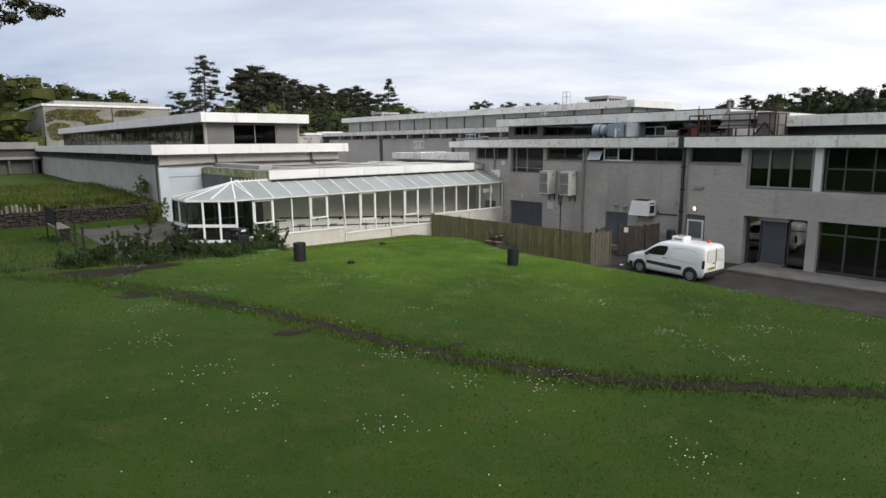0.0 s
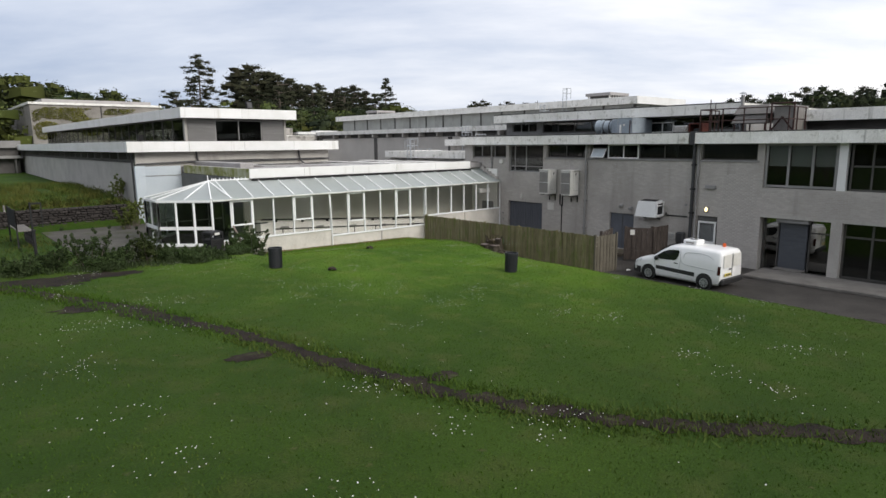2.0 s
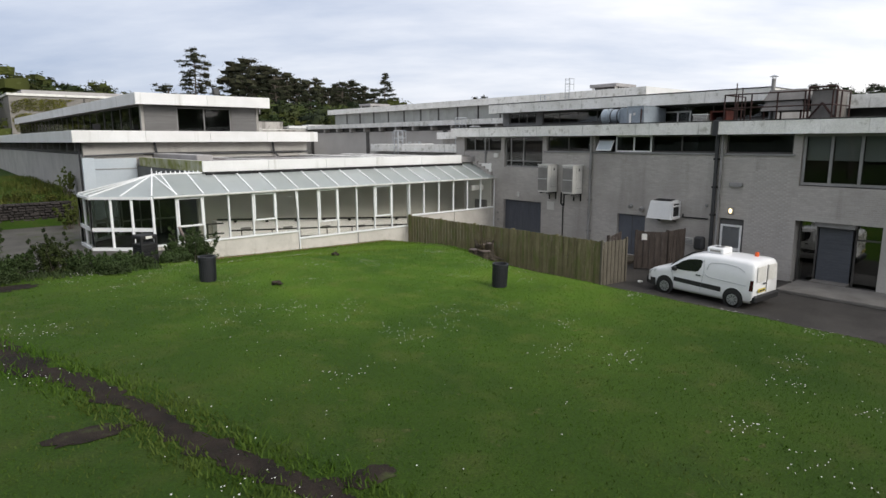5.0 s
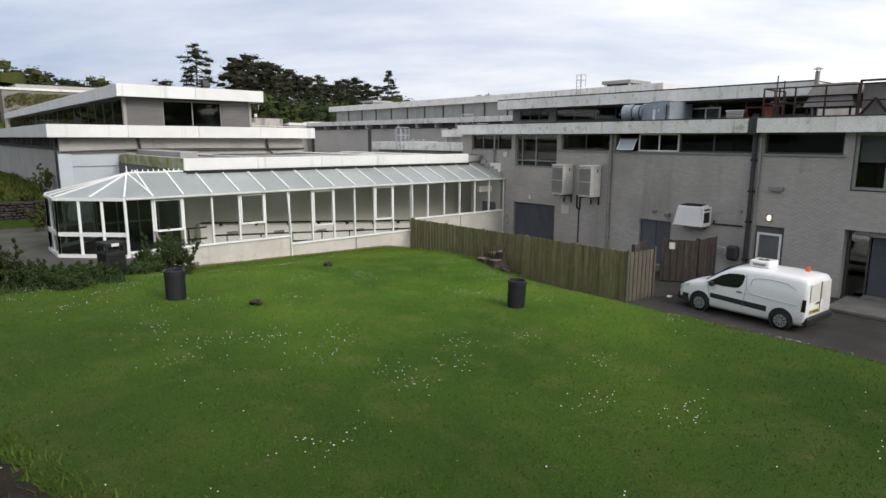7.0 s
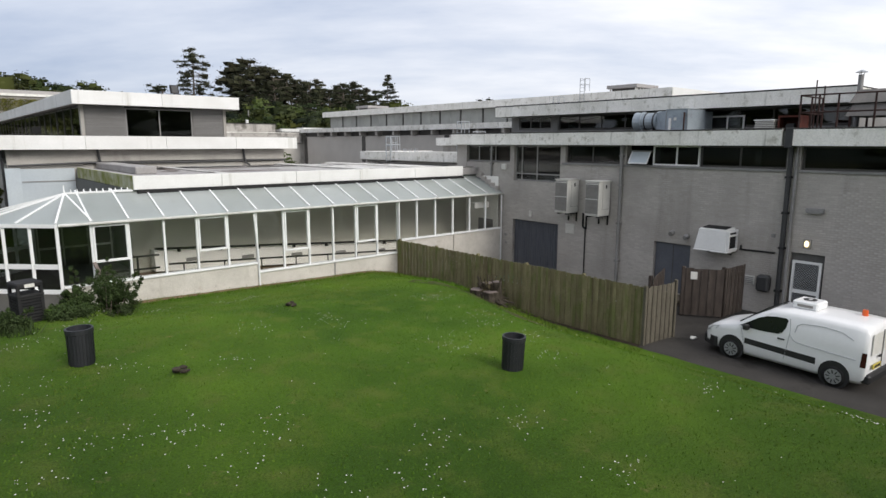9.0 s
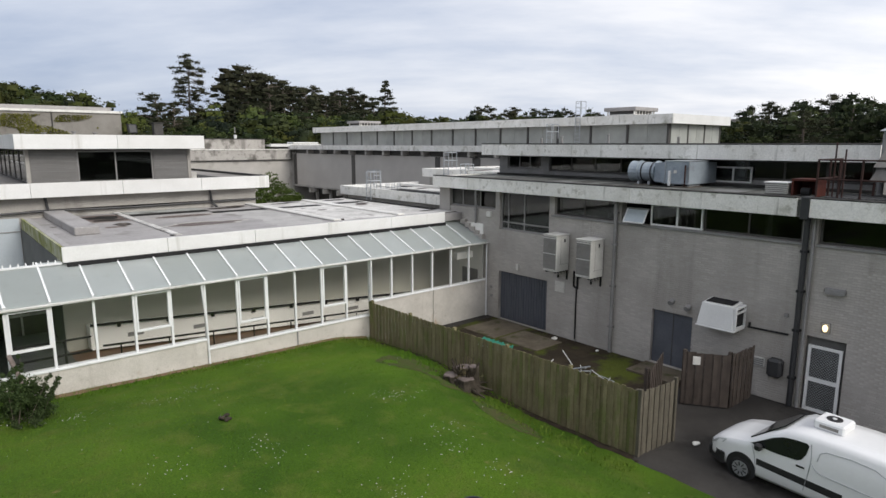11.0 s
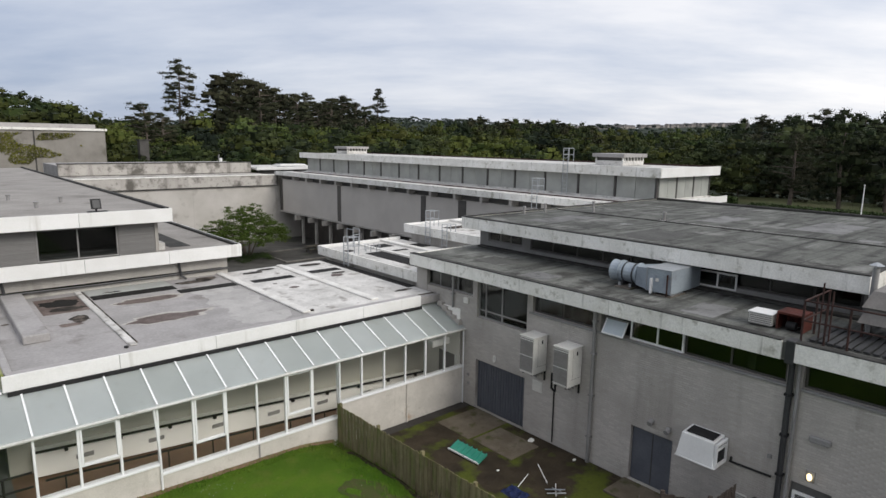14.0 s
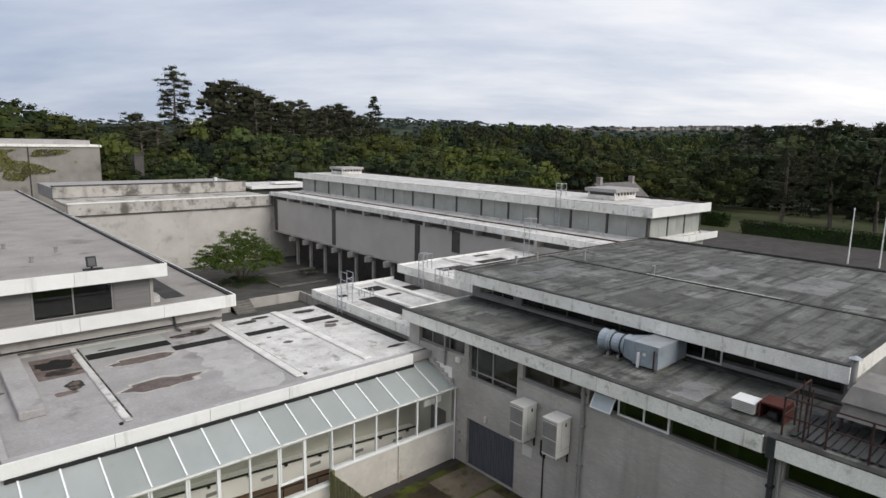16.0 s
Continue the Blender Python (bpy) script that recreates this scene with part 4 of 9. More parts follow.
part("upper_roof", boxes((2.98, -14.1, 7.4, 21.6, 3.4, 7.86)), M["felt"], sb, "wide grey felt upper roof with pale patches")
fascia_run(sb, "x", 2.9, -14.16, 3.46, 7.38, 7.92, "fascia_old", 5.5)
fascia_run(sb, "y", -14.17, 2.98, 21.6, 7.38, 7.92, "fascia_old", 5.5)
fascia_run(sb, "y", 3.4, 2.98, 21.6, 7.38, 7.92, "fascia_old", 5.5)
part("roof_edging", boxes((2.89, -14.17, 7.922, 3.12, 3.47, 7.98), (21.4, -14.08, 7.86, 21.62, 3.38, 8.0), (3.12, 3.3, 7.922, 21.4, 3.48, 7.97), (3.12, -14.18, 7.922, 21.4, -13.98, 7.97)), M["felt_edge"], sb, "", 0.02)
part("roof_joint", boxes((10.15, -13.9, 7.86, 10.35, 3.2, 7.9)), M["felt_edge"], sb)
part("roof_joint", boxes((10.37, -9.6, 7.86, 10.45, -3.0, 7.89)), M["fascia_old"], sb)
for x0, y0, x1, y1, mt in ((12.6, -10.6, 16.8, -8.6, "felt_patch"), (11.0, -12.4, 11.7, -11.6, "felt_patch"), (4.2, -6.6, 7.3, -4.6, "felt_dark_patch"), (16.8, -4.4, 19.8, -2.2, "felt_dark_patch"), (5.0, -0.6, 8.8, 0.9, "felt_patch"), (12.2, -5.6, 15.4, -4.2, "felt_patch")):
    part("roof_patch", boxes((x0, y0, 7.86, x1, y1, 7.868)), M[mt], sb)
for x0, y0, x1, y1, mt in ((0.3, -4.2, 1.4, -2.9, "felt_patch"), (1.0, -1.2, 2.4, 0.6, "felt_dark_patch"), (0.4, -10.8, 2.1, -9.7, "felt_patch")):
    part("roof_patch", boxes((x0, y0, 6.36, x1, y1, 6.367)), M[mt], sb)
part("right_upper_roof", boxes((3.08, -46, 6.95, 14, -16.6, 7.4)), M["felt"], sb)
part("right_upper_wall", boxes((3.9, -46, 6.36, 4.1, -16.7, 6.95), (4.1, -16.9, 6.36, 14, -16.7, 6.95)), M["dark_frame"], sb)
fascia_run(sb, "x", 3.0, -46, -16.52, 6.9, 7.44, "fascia_old", 5.5)
fascia_run(sb, "y", -16.6, 3.08, 14, 6.9, 7.44, "fascia_old", 5.5)

# ---- the glazed corridor with its flat roof ----
gc = thing("glazed_corridor", "low corridor wing with white-framed glazing and a lean-to sheeted roof", "building", (-9, 0, 0))
BAY = 1.0765
mul = [-0.03 - BAY * k for k in range(18)]
for x0, x1, top in ((-19.2, -12.98, 1.5), (-12.94, -6.5, 1.15), (-6.46, -0.02, 1.68)):
    part("plinth_wall", boxes((x0, 0.0, -0.3, x1, 0.22, top)), M["plinth"], gc, "", 0.008)
    part("sill", boxes((x0, -0.05, top, x1, 0.24, top + 0.07)), M["upvc"], gc, "", 0.01)
part("wall_joint", boxes((-9.75, -0.012, 0.3, -9.69, 0.01, 1.15)), M["grey_frame"], gc)
part("downpipe", tubes([((-12.96, -0.05, 0.5), (-12.96, -0.05, 1.75)), ((-12.96, -0.05, 1.75), (-13.06, -0.03, 3.4))], 0.035), M["upvc"], gc)
part("downpipe", tubes([((-6.48, -0.05, 0.1), (-6.48, -0.05, 3.4))], 0.035), M["upvc"], gc)
part("downpipe", tubes([((-0.1, -0.06, 0.0), (-0.1, -0.06, 3.4))], 0.035), M["upvc"], gc)
part("downpipe", tubes([((-3.25, -0.04, 0.0), (-3.25, -0.04, 1.7))], 0.03), M["plinth"], gc)
for k in range(17):
    xa, xb = mul[k + 1], mul[k]
    low = 1.75 if k < 6 else 1.22 if k < 12 else 1.57
    part("mullion", boxes((xa - 0.035, 0.03, low, xa + 0.035, 0.14, 3.42)), M["upvc"], gc, "", 0.008)
    part("pane", boxes((xa + 0.03, 0.08, low, xb - 0.03, 0.088, 3.42)), M["glass"], gc)
    if k in (7, 10, 13, 16):
        z = low + 0.62 if k != 16 else 2.2
        bars = [(xa + 0.035, 0.0, z, xa + 0.1, 0.1, 3.4), (xb - 0.1, 0.0, z, xb - 0.035, 0.1, 3.4), (xa + 0.1, 0.0, z, xb - 0.1, 0.1, z + 0.07), (xa + 0.1, 0.0, 3.33, xb - 0.1, 0.1, 3.4)]
        part("casement", boxes(*bars), M["upvc"], gc, "white opening casement", 0.006)
part("pane", boxes((-19.17, 0.08, 1.57, mul[17] - 0.03, 0.088, 3.42)), M["glass_porch"], gc)
part("eave_beam", boxes((-19.22, -0.02, 3.42, 0.0, 0.16, 3.5)), M["upvc"], gc, "", 0.01)
part("gutter", boxes((-19.22, -0.13, 3.42, 0.0, -0.02, 3.5)), M["old_upvc"], gc, "dirty white plastic gutter", 0.02)
# lean-to sheets and white bars over them, from the eave to the fascia
TOPY, TOPZ, EAVZ = 2.0, 4.32, 3.5
for k in range(16):
    xa, xb = mul[k + 1], mul[k]
    part("roof_sheet", slab((xa, -0.04, EAVZ), (xb, -0.04, EAVZ), (xb, TOPY, TOPZ), (xa, TOPY, TOPZ), (0, 0, 0.02)), M["roof_sheet"], gc)
for k in range(1, 18):
    part("glazing_bar", bar((mul[k], -0.05, EAVZ + 0.035), (mul[k], TOPY, TOPZ + 0.035), 0.055, 0.05), M["upvc"], gc)
# toothed brick edge where the roof meets the brick front
for k in range(5):
    part("tooth_brick", boxes((-0.2, 0.15 + 0.3 * k, 3.6 + 0.15 * k, 0.0, 0.45 + 0.3 * k, 3.82 + 0.15 * k)), M["brick_wall"], gc)
# porch at the end: canted front, hipped roof with cresting
A, B, C, D = (-19.25, 0.0), (-21.1, 1.75), (-21.1, 3.7), (-19.25, 5.4)
APEX = (-18.68, 1.78, 4.26)
RIDGE = (-16.62, 1.78, 4.26)
BACKR = (-16.62, 5.4, 3.5)
for a, b in ((A, B), (B, C), (C, D)):
    part("porch_roof_sheet", slab((*a, EAVZ), (*b, EAVZ), APEX, APEX, (0, 0, 0.02)), M["roof_sheet"], gc)
part("porch_roof_sheet", slab((-18.3, -0.04, EAVZ), APEX, APEX, (*A, EAVZ), (0, 0, 0.02)), M["roof_sheet"], gc)
part("porch_roof_sheet", slab((mul[16], -0.04, EAVZ), (mul[16], 1.78, 4.26), APEX, (-18.3, -0.04, EAVZ), (0, 0, 0.02)), M["roof_sheet"], gc)
part("porch_roof_sheet", slab((*D, EAVZ), BACKR, RIDGE, APEX, (0, 0, 0.02)), M["roof_sheet"], gc)
for a in (A, B, C, D, ((A[0] + B[0]) / 2, (A[1] + B[1]) / 2), ((C[0] + B[0]) / 2, (C[1] + B[1]) / 2), (-18.3, -0.04)):
    part("glazing_bar", bar((a[0], a[1], EAVZ + 0.035), (APEX[0], APEX[1], APEX[2] + 0.035), 0.06, 0.05), M["upvc"], gc)
part("ridge_bar", bar((APEX[0], APEX[1], 4.3), (RIDGE[0], RIDGE[1], 4.3), 0.09, 0.06), M["upvc"], gc)
for k in range(11):
    x = APEX[0] + 0.19 * k
    crest = bmesh.new()
    tube(crest, (x, 1.78, 4.31), (x, 1.78, 4.42 if k else 4.56), 0.03, 0.015, 6)
    part("ridge_finial", crest, M["upvc"], gc)
for a, b, n in ((A, B, 3), (B, C, 2), (C, D, 3)):
    va, vb = Vector((*a, 0)), Vector((*b, 0))
    part("eave_beam", bar((*a, 3.45), (*b, 3.45), 0.14, 0.1), M["upvc"], gc)
    part("porch_plinth", bar((*a, 1.4), (*b, 1.4), 0.16, 0.16), M["upvc"], gc)
    part("transom", bar((*a, 2.2), (*b, 2.2), 0.07, 0.15), M["upvc"], gc)
    for k in range(n + 1):
        q = va.lerp(vb, k / n)
        part("porch_post", boxes((q.x - 0.045, q.y - 0.045, 1.36, q.x + 0.045, q.y + 0.045, 3.44)), M["upvc"], gc, "", 0.006)
    for z0, z1 in ((1.44, 2.1), (2.22, 3.4)):
        part("pane", slab((*a, z0), (*b, z0), (*b, z1), (*a, z1), (0.005, 0.005, 0)), M["glass_porch"], gc)
# added screen; its dark colour stands for the dim room behind the porch
part("porch_screen", boxes((-19.2, 5.3, 1.3, -16.62, 5.38, 2.0), (-19.2, 5.34, 2.0, -16.62, 5.38, 3.48)), M["dark_room"], gc, "inner porch screen coloured dark for the unlit room behind")
for x in (-19.15, -18.35, -17.5, -16.7):
    part("screen_mullion", boxes((x - 0.03, 5.27, 1.3, x + 0.03, 5.3, 3.46)), M["old_upvc"], gc)
part("screen_rail", boxes((-19.12, 5.275, 1.98, -16.73, 5.3, 2.06)), M["old_upvc"], gc)
part("porch_floor", boxes((-19.6, 0.3, 1.1, -16.6, 11.9, 1.3), (-21.0, 1.8, 1.1, -19.6, 3.6, 1.3)), M["porch_grey"], gc)
# inside: ramped floor, pale back wall with a white lower panel, and handrails
def ramp(x):
    """The height of the ramped corridor floor."""
    return 1.2 + min(0.0, -0.073 * (x + 16.0))


part("corridor_floor", slab((-18.3, 0.22, 1.2), (-16.0, 0.22, 1.2), (-16.0, 2.6, 1.2), (-18.3, 2.6, 1.2), (0, 0, -0.2)), M["brown_floor"], gc, "brown corridor floor")
part("corridor_ramp", slab((-16.0, 0.22, ramp(-16)), (-0.1, 0.22, ramp(-0.1)), (-0.1, 2.6, ramp(-0.1)), (-16.0, 2.6, ramp(-16)), (0, 0, -0.2)), M["brown_floor"], gc, "brown ramped corridor floor")
part("corridor_end_lining", boxes((-0.07, 0.24, 0.0, -0.02, 2.6, 4.3)), M["interior_white"], gc)
part("inner_door", boxes((-0.1, 0.55, 0.05, -0.07, 1.6, 2.1)), M["grey_frame"], gc, "grey door at the corridor end")
part("corridor_wall", boxes((-16.6, 2.6, 0.0, 0.0, 2.75, 4.33)), M["interior"], gc, "cream corridor back wall")
part("wall_panel", slab((-16.0, 2.05, ramp(-16) + 0.08), (-0.6, 2.05, ramp(-0.6) + 0.08), (-0.6, 2.05, ramp(-0.6) + 0.84), (-16.0, 2.05, ramp(-16) + 0.84), (0, 0.54, 0)), M["interior_white"], gc, "white boxed-in lower wall panel")
part("handrail", tubes([((-16.0, 1.95, ramp(-16) + 0.94), (-0.6, 1.95, ramp(-0.6) + 0.94))], 0.045), M["black_metal"], gc, "black tubular handrail on brackets")
part("handrail", tubes([((-15.9, 0.75, ramp(-15.9) + 0.56), (-0.8, 0.75, ramp(-0.8) + 0.72))], 0.035), M["black_metal"], gc, "black tubular handrail")
part("handrail", tubes([((-18.2, 0.75, 2.15), (-16.2, 0.75, 2.12)), ((-18.2, 0.75, 1.7), (-16.2, 0.75, 1.68)), ((-16.9, 0.75, 1.2), (-16.9, 0.75, 2.13))], 0.035), M["black_metal"], gc, "black landing rail")
for x in np.arange(-15.4, -1.0, 1.45):
    part("rail_post", tubes([((x, 0.75, ramp(x)), (x, 0.75, ramp(x) + 0.6))], 0.024), M["black_metal"], gc)
for x in np.arange(-15.2, -0.8, 1.55):
    part("rail_bracket", boxes((x, 1.92, ramp(x) + 0.8, x + 0.09, 2.06, ramp(x) + 0.92)), M["black_metal"], gc)
for x in np.arange(-14.9, -1.5, 2.15):
    part("vent_grille", boxes((x, 2.035, ramp(x) + 0.4, x + 0.5, 2.06, ramp(x) + 0.54)), M["grey_frame"], gc)
part("inner_end_wall", boxes((-16.6, 2.75, 0.0, -16.4, 11.9, 4.3)), M["porch_grey"], gc)
part("wall_unit", boxes((-1.5, 0.4, 2.75, -0.5, 0.7, 3.05)), M["white_paint"], gc, "white heater on the end wall", 0.03)
# flat roof over the wing
part("flat_roof", boxes((-16.53, 1.73, 4.36, 0.0, 12.1, 4.7)), M["felt_light"], gc, "pale stained flat roof")
fascia_run(gc, "y", 1.66, -16.6, -1.15, 4.32, 4.8, "fascia", 3.1)
fascia_run(gc, "x", -16.6, 1.74, 11.4, 4.32, 4.8, "fascia_moss", 4.8)
# black strip drawn in for the shadow line below the overhanging fascia
part("shadow_gap", boxes((-16.5, 1.6, 4.19, -1.15, 1.655, 4.318)), M["black_metal"], gc, "dark strip painted for the shade under the fascia")
part("roof_kerb", boxes((-16.5, 1.73, 4.7, -1.15, 2.05, 4.8), (-16.52, 2.05, 4.7, -16.3, 11.3, 4.8)), M["felt_light"], gc, "", 0.02)
for x, z, w, mt in ((-12.85, 0.06, 0.13, "felt_white"), (-6.35, 0.09, 0.18, "roof_strip"), (-3.0, 0.09, 0.19, "roof_strip")):
    part("roof_upstand", boxes((x - w, 2.6, 4.7, x + w, 12.0, 4.7 + z)), M[mt], gc, "", 0.03)
part("roof_upstand", boxes((-15.7, 4.9, 4.7, -14.9, 11.9, 5.0)), M["felt_light"], gc, "raised roof duct casing", 0.03)
part("roof_pane", boxes((-6.3, 2.1, 4.7, -0.1, 12.0, 4.712)), M["felt_white"], gc, "whitened end of the roof")
part("roof_pane", boxes((-12.6, 10.75, 4.7, -9.1, 12.0, 4.72)), M["pale_flashing"], gc, "pale flashing strip")
part("roof_edge_line", boxes((-16.5, 2.05, 4.7, -0.1, 2.13, 4.735)), M["slab"], gc)
part("roof_gully", boxes((-0.42, 3.55, 4.712, 0.0, 12.0, 4.74)), M["tar_plain"], gc, "dark gully under the link roof")
part("drain_outlet", tubes([((-13.1, 2.55, 4.7), (-13.1, 2.55, 4.76))], 0.07, 10), M["black_metal"], gc)
part("drain_outlet", tubes([((-6.05, 2.75, 4.71), (-6.05, 2.75, 4.77))], 0.09, 10), M["tar"], gc)
for x0, x1, y0, y1 in ((-12.58, -9.12, 9.95, 10.7), (-9.25, -6.6, 8.95, 9.6), (-5.8, -3.6, 8.85, 9.45), (-2.5, -0.75, 9.1, 9.75)):
    part("roof_recess", boxes((x0, y0, 4.712, x1, y1, 4.726)), M["tar_plain"], gc)


def blot(cx, cy, rx, ry, z, mat, name, seed, rough=0.38):
    """A stain with an uneven, wandering outline."""
    bm = bmesh.new()
    ring = []
    for a in np.arange(0, 6.28, 0.09):
        u = Vector((1.5 * math.cos(a), 1.5 * math.sin(a), seed))
        f = 1 + rough * noise.noise(u) + 0.35 * rough * noise.noise(u * 3.1)
        ring.append(bm.verts.new((cx + rx * f * math.cos(a), cy + ry * f * math.sin(a), z)))
    bm.faces.new(ring)
    part(name, bm, M[mat], gc)


for k in range(5):
    blot(-7.9 + 0.15 * (k % 2), 3.5 + 1.35 * k, 1.15 - 0.06 * k, 1.15, 4.702 + 0.0006 * k, "coat_pale", "pale_coating", 30.0 + k, 0.3)
part("roof_recess", boxes((-14.62, 8.5, 4.7, -12.99, 11.3, 4.708)), M["puddle"], gc, "silted bay beside the duct casing")
blot(-13.8, 10.25, 0.75, 0.6, 4.714, "tar_plain", "silt_stain", 3.0)
blot(-13.75, 9.1, 0.7, 0.35, 4.715, "tar", "silt_stain", 5.0)
blot(-13.6, 7.3, 0.35, 0.5, 4.706, "tar", "silt_stain", 6.5)
blot(-14.0, 6.6, 0.4, 0.25, 4.706, "puddle", "silt_stain", 7.5)
for cx, cy, rx, ry, sd in ((-10.65, 8.7, 1.35, 0.42, 1.0), (-10.9, 5.4, 1.4, 0.5, 2.0)):
    blot(cx + 0.08, cy + 0.05, rx * 1.16, ry * 1.3, 4.703, "dried_silt", "dried_edge", sd)
    blot(cx, cy, rx, ry, 4.707, "puddle", "puddle_mark", sd)
for cx, cy, rx, ry, sd in ((-8.0, 10.9, 0.9, 0.3, 11.0), (-7.3, 11.3, 0.5, 0.25, 12.0), (-4.9, 11.1, 0.6, 0.22, 13.0), (-4.0, 11.5, 0.5, 0.2, 14.0), (-1.7, 8.0, 0.35, 0.25, 15.0), (-1.3, 8.5, 0.4, 0.2, 16.0), (-0.9, 3.3, 0.5, 0.14, 17.0), (-1.5, 11.2, 0.7, 0.3, 18.0), (-4.7, 6.9, 0.25, 0.15, 19.0), (-11.6, 11.0, 0.4, 0.1, 20.0)):
    blot(cx, cy, rx, ry, 4.728, "puddle" if sd in (15.0, 19.0) else "tar", "silt_stain", sd)
for x, y in ((-15.9, 8.0), (-3.0, 8.6), (-5.1, 8.1)):
    blot(x, y, 0.12, 0.1, 4.716, "tar", "silt_stain", x)
for x in (-12.9, -6.35, -3.0):
    part("silt_line", boxes((x + 0.19, 2.9, 4.702, x + 0.26, 11.8, 4.716)), M["tar"], gc)

# ---- the two-tier gallery block ----
gb = thing("gallery_block", "long two-tier concrete block with broad white fascias and clerestory windows", "building", (-12, 36, 0))
part("front_wall", wall_cells("y", 12.0, 12.3, -19.2, -5.9, -0.2, 5.6, [(-16.2, -6.2, 4.9, 5.05)]), M["concrete"], gb)
part("side_wall", boxes((-19.2, 12.3, 0.0, -18.9, 62, 4.95)), M["render_wall"], gb)
part("court_wall", boxes((-6.1, 12.3, -2.2, -5.8, 62, 5.7)), M["concrete"], gb)
part("back_wall", boxes((-18.9, 61.7, 0.0, -6.1, 62, 5.7)), M["concrete"], gb)
# band and beam ends coloured dark for the soffit's shade
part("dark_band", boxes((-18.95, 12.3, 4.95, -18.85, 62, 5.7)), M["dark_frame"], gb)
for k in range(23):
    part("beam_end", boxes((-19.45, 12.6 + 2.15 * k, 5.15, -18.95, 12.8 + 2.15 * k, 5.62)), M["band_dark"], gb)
part("lower_roof", boxes((-19.65, 11.55, 5.62, -5.4, 62, 6.16)), M["felt_warm"], gb)
fascia_run(gb, "y", 11.46, -19.74, -5.3, 5.62, 6.25, "fascia", 3.6, 0.09)
fascia_run(gb, "x", -19.74, 11.55, 62, 5.62, 6.25, "fascia", 6.3, 0.09)
fascia_run(gb, "x", -5.39, 11.55, 62, 5.62, 6.25, "fascia", 6.3, 0.09)
part("blue_panel", boxes((-18.75, 11.9, 1.3, -16.62, 12.0, 4.75)), M["blue_panel"], gb, "pale blue painted wall panel")
part("blue_panel", boxes((-18.72, 11.87, 4.16, -16.62, 11.9, 4.2)), M["grey_frame"], gb)
part("corner_post", boxes((-19.32, 11.8, 1.3, -18.75, 12.0, 4.8)), M["blue_panel"], gb)
part("corner_pipe", tubes([((-19.35, 12.2, 1.3), (-19.35, 12.2, 5.6)), ((-19.2, 11.84, 4.9), (-16.0, 11.84, 5.0)), ((-16.0, 11.84, 5.0), (-12.0, 11.9, 4.95)), ((-12.0, 11.9, 4.95), (-5.9, 11.9, 5.0))], 0.05), M["pipe"], gb)
for x in (-15.6, -8.4):
    part("rainwater_pipe", tubes([((x, 11.85, 5.62), (x + 0.1, 11.85, 4.9)), ((x + 0.1, 11.85, 4.9), (x + 0.3, 11.7, 4.72))], 0.06), M["pipe"], gb)
# upper tier
part("louvre_panel", boxes((-16.0, 12.06, 6.16, -14.2, 12.2, 7.7)), M["louvre"], gb, "grey horizontal louvre panel")
part("louvre_panel", boxes((-10.95, 12.06, 6.16, -9.35, 12.2, 7.7)), M["louvre"], gb, "grey horizontal louvre panel")
for k in range(24):
    z = 6.22 + k * 0.06
    part("louvre_slat", boxes((-15.95, 12.03, z, -14.24, 12.07, z + 0.035)), M["louvre"], gb)
    part("louvre_slat", boxes((-10.9, 12.03, z, -9.4, 12.07, z + 0.035)), M["louvre"], gb)
for x in (-16.15, -9.35):
    part("upper_post", boxes((x, 12.0, 6.16, x + 0.15, 12.25, 7.72)), M["concrete"], gb)
win(gb, "y", 12.12, -14.18, -10.97, 6.2, 7.62, (-12.6,), (), 0.06, 0.06, "grey_frame")
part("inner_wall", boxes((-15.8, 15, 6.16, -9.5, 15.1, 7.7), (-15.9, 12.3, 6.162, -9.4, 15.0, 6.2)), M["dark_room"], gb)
win(gb, "x", -16.1, 12.3, 61, 6.2, 7.7, tuple(np.arange(14.4, 60, 2.1)), (), 0.07, 0.08, "dark_frame")
win(gb, "x", -9.26, 12.3, 61, 6.2, 7.7, tuple(np.arange(14.4, 60, 2.1)), (), 0.07, 0.08, "grey_frame")
part("upper_roof", boxes((-16.45, 11.5, 7.72, -8.75, 61.5, 8.26)), M["felt_warm"], gb, "plain grey felt roof")
fascia_run(gb, "y", 11.4, -16.54, -8.66, 7.7, 8.33, "fascia", 3.9, 0.09)
fascia_run(gb, "x", -16.54, 11.49, 61.6, 7.7, 8.33, "fascia", 6.3, 0.09)
fascia_run(gb, "x", -8.74, 11.49, 61.6, 7.7, 8.33, "fascia", 6.3, 0.09)
part("roof_edging", boxes((-8.95, 11.5, 8.26, -8.76, 61.5, 8.38)), M["felt_edge"], gb, "", 0.02)
part("roof_edging", boxes((-5.62, 11.6, 6.16, -5.4, 61.5, 6.28)), M["felt_edge"], gb, "", 0.02)
part("roof_recess", boxes((-8.4, 13.0, 6.165, -7.4, 20.5, 6.18)), M["felt_edge"], gb)
part("roof_box", boxes((-9.15, 12.6, 6.16, -8.75, 13.4, 6.5)), M["felt_white"], gb)

# ---- courtyard end wall and the block behind it ----
cb = thing("court_end_block", "stained concrete block closing the courtyard", "building", (4, 56, 0))
part("wall", boxes((-5.4, 54.3, -1.2, 17.6, 54.7, 5.95)), M["concrete_stained"], cb, "pale stained concrete wall")
for x in (0.2, 6.8, 13.3):
    part("wall_joint", boxes((x - 0.015, 54.29, -0.9, x + 0.015, 54.31, 5.9)), M["concrete"], cb)
part("coping_band", boxes((-5.4, 54.1, 5.95, 17.5, 54.75, 7.2)), M["concrete_mould"], cb, "mould-blackened coping band", 0.03)
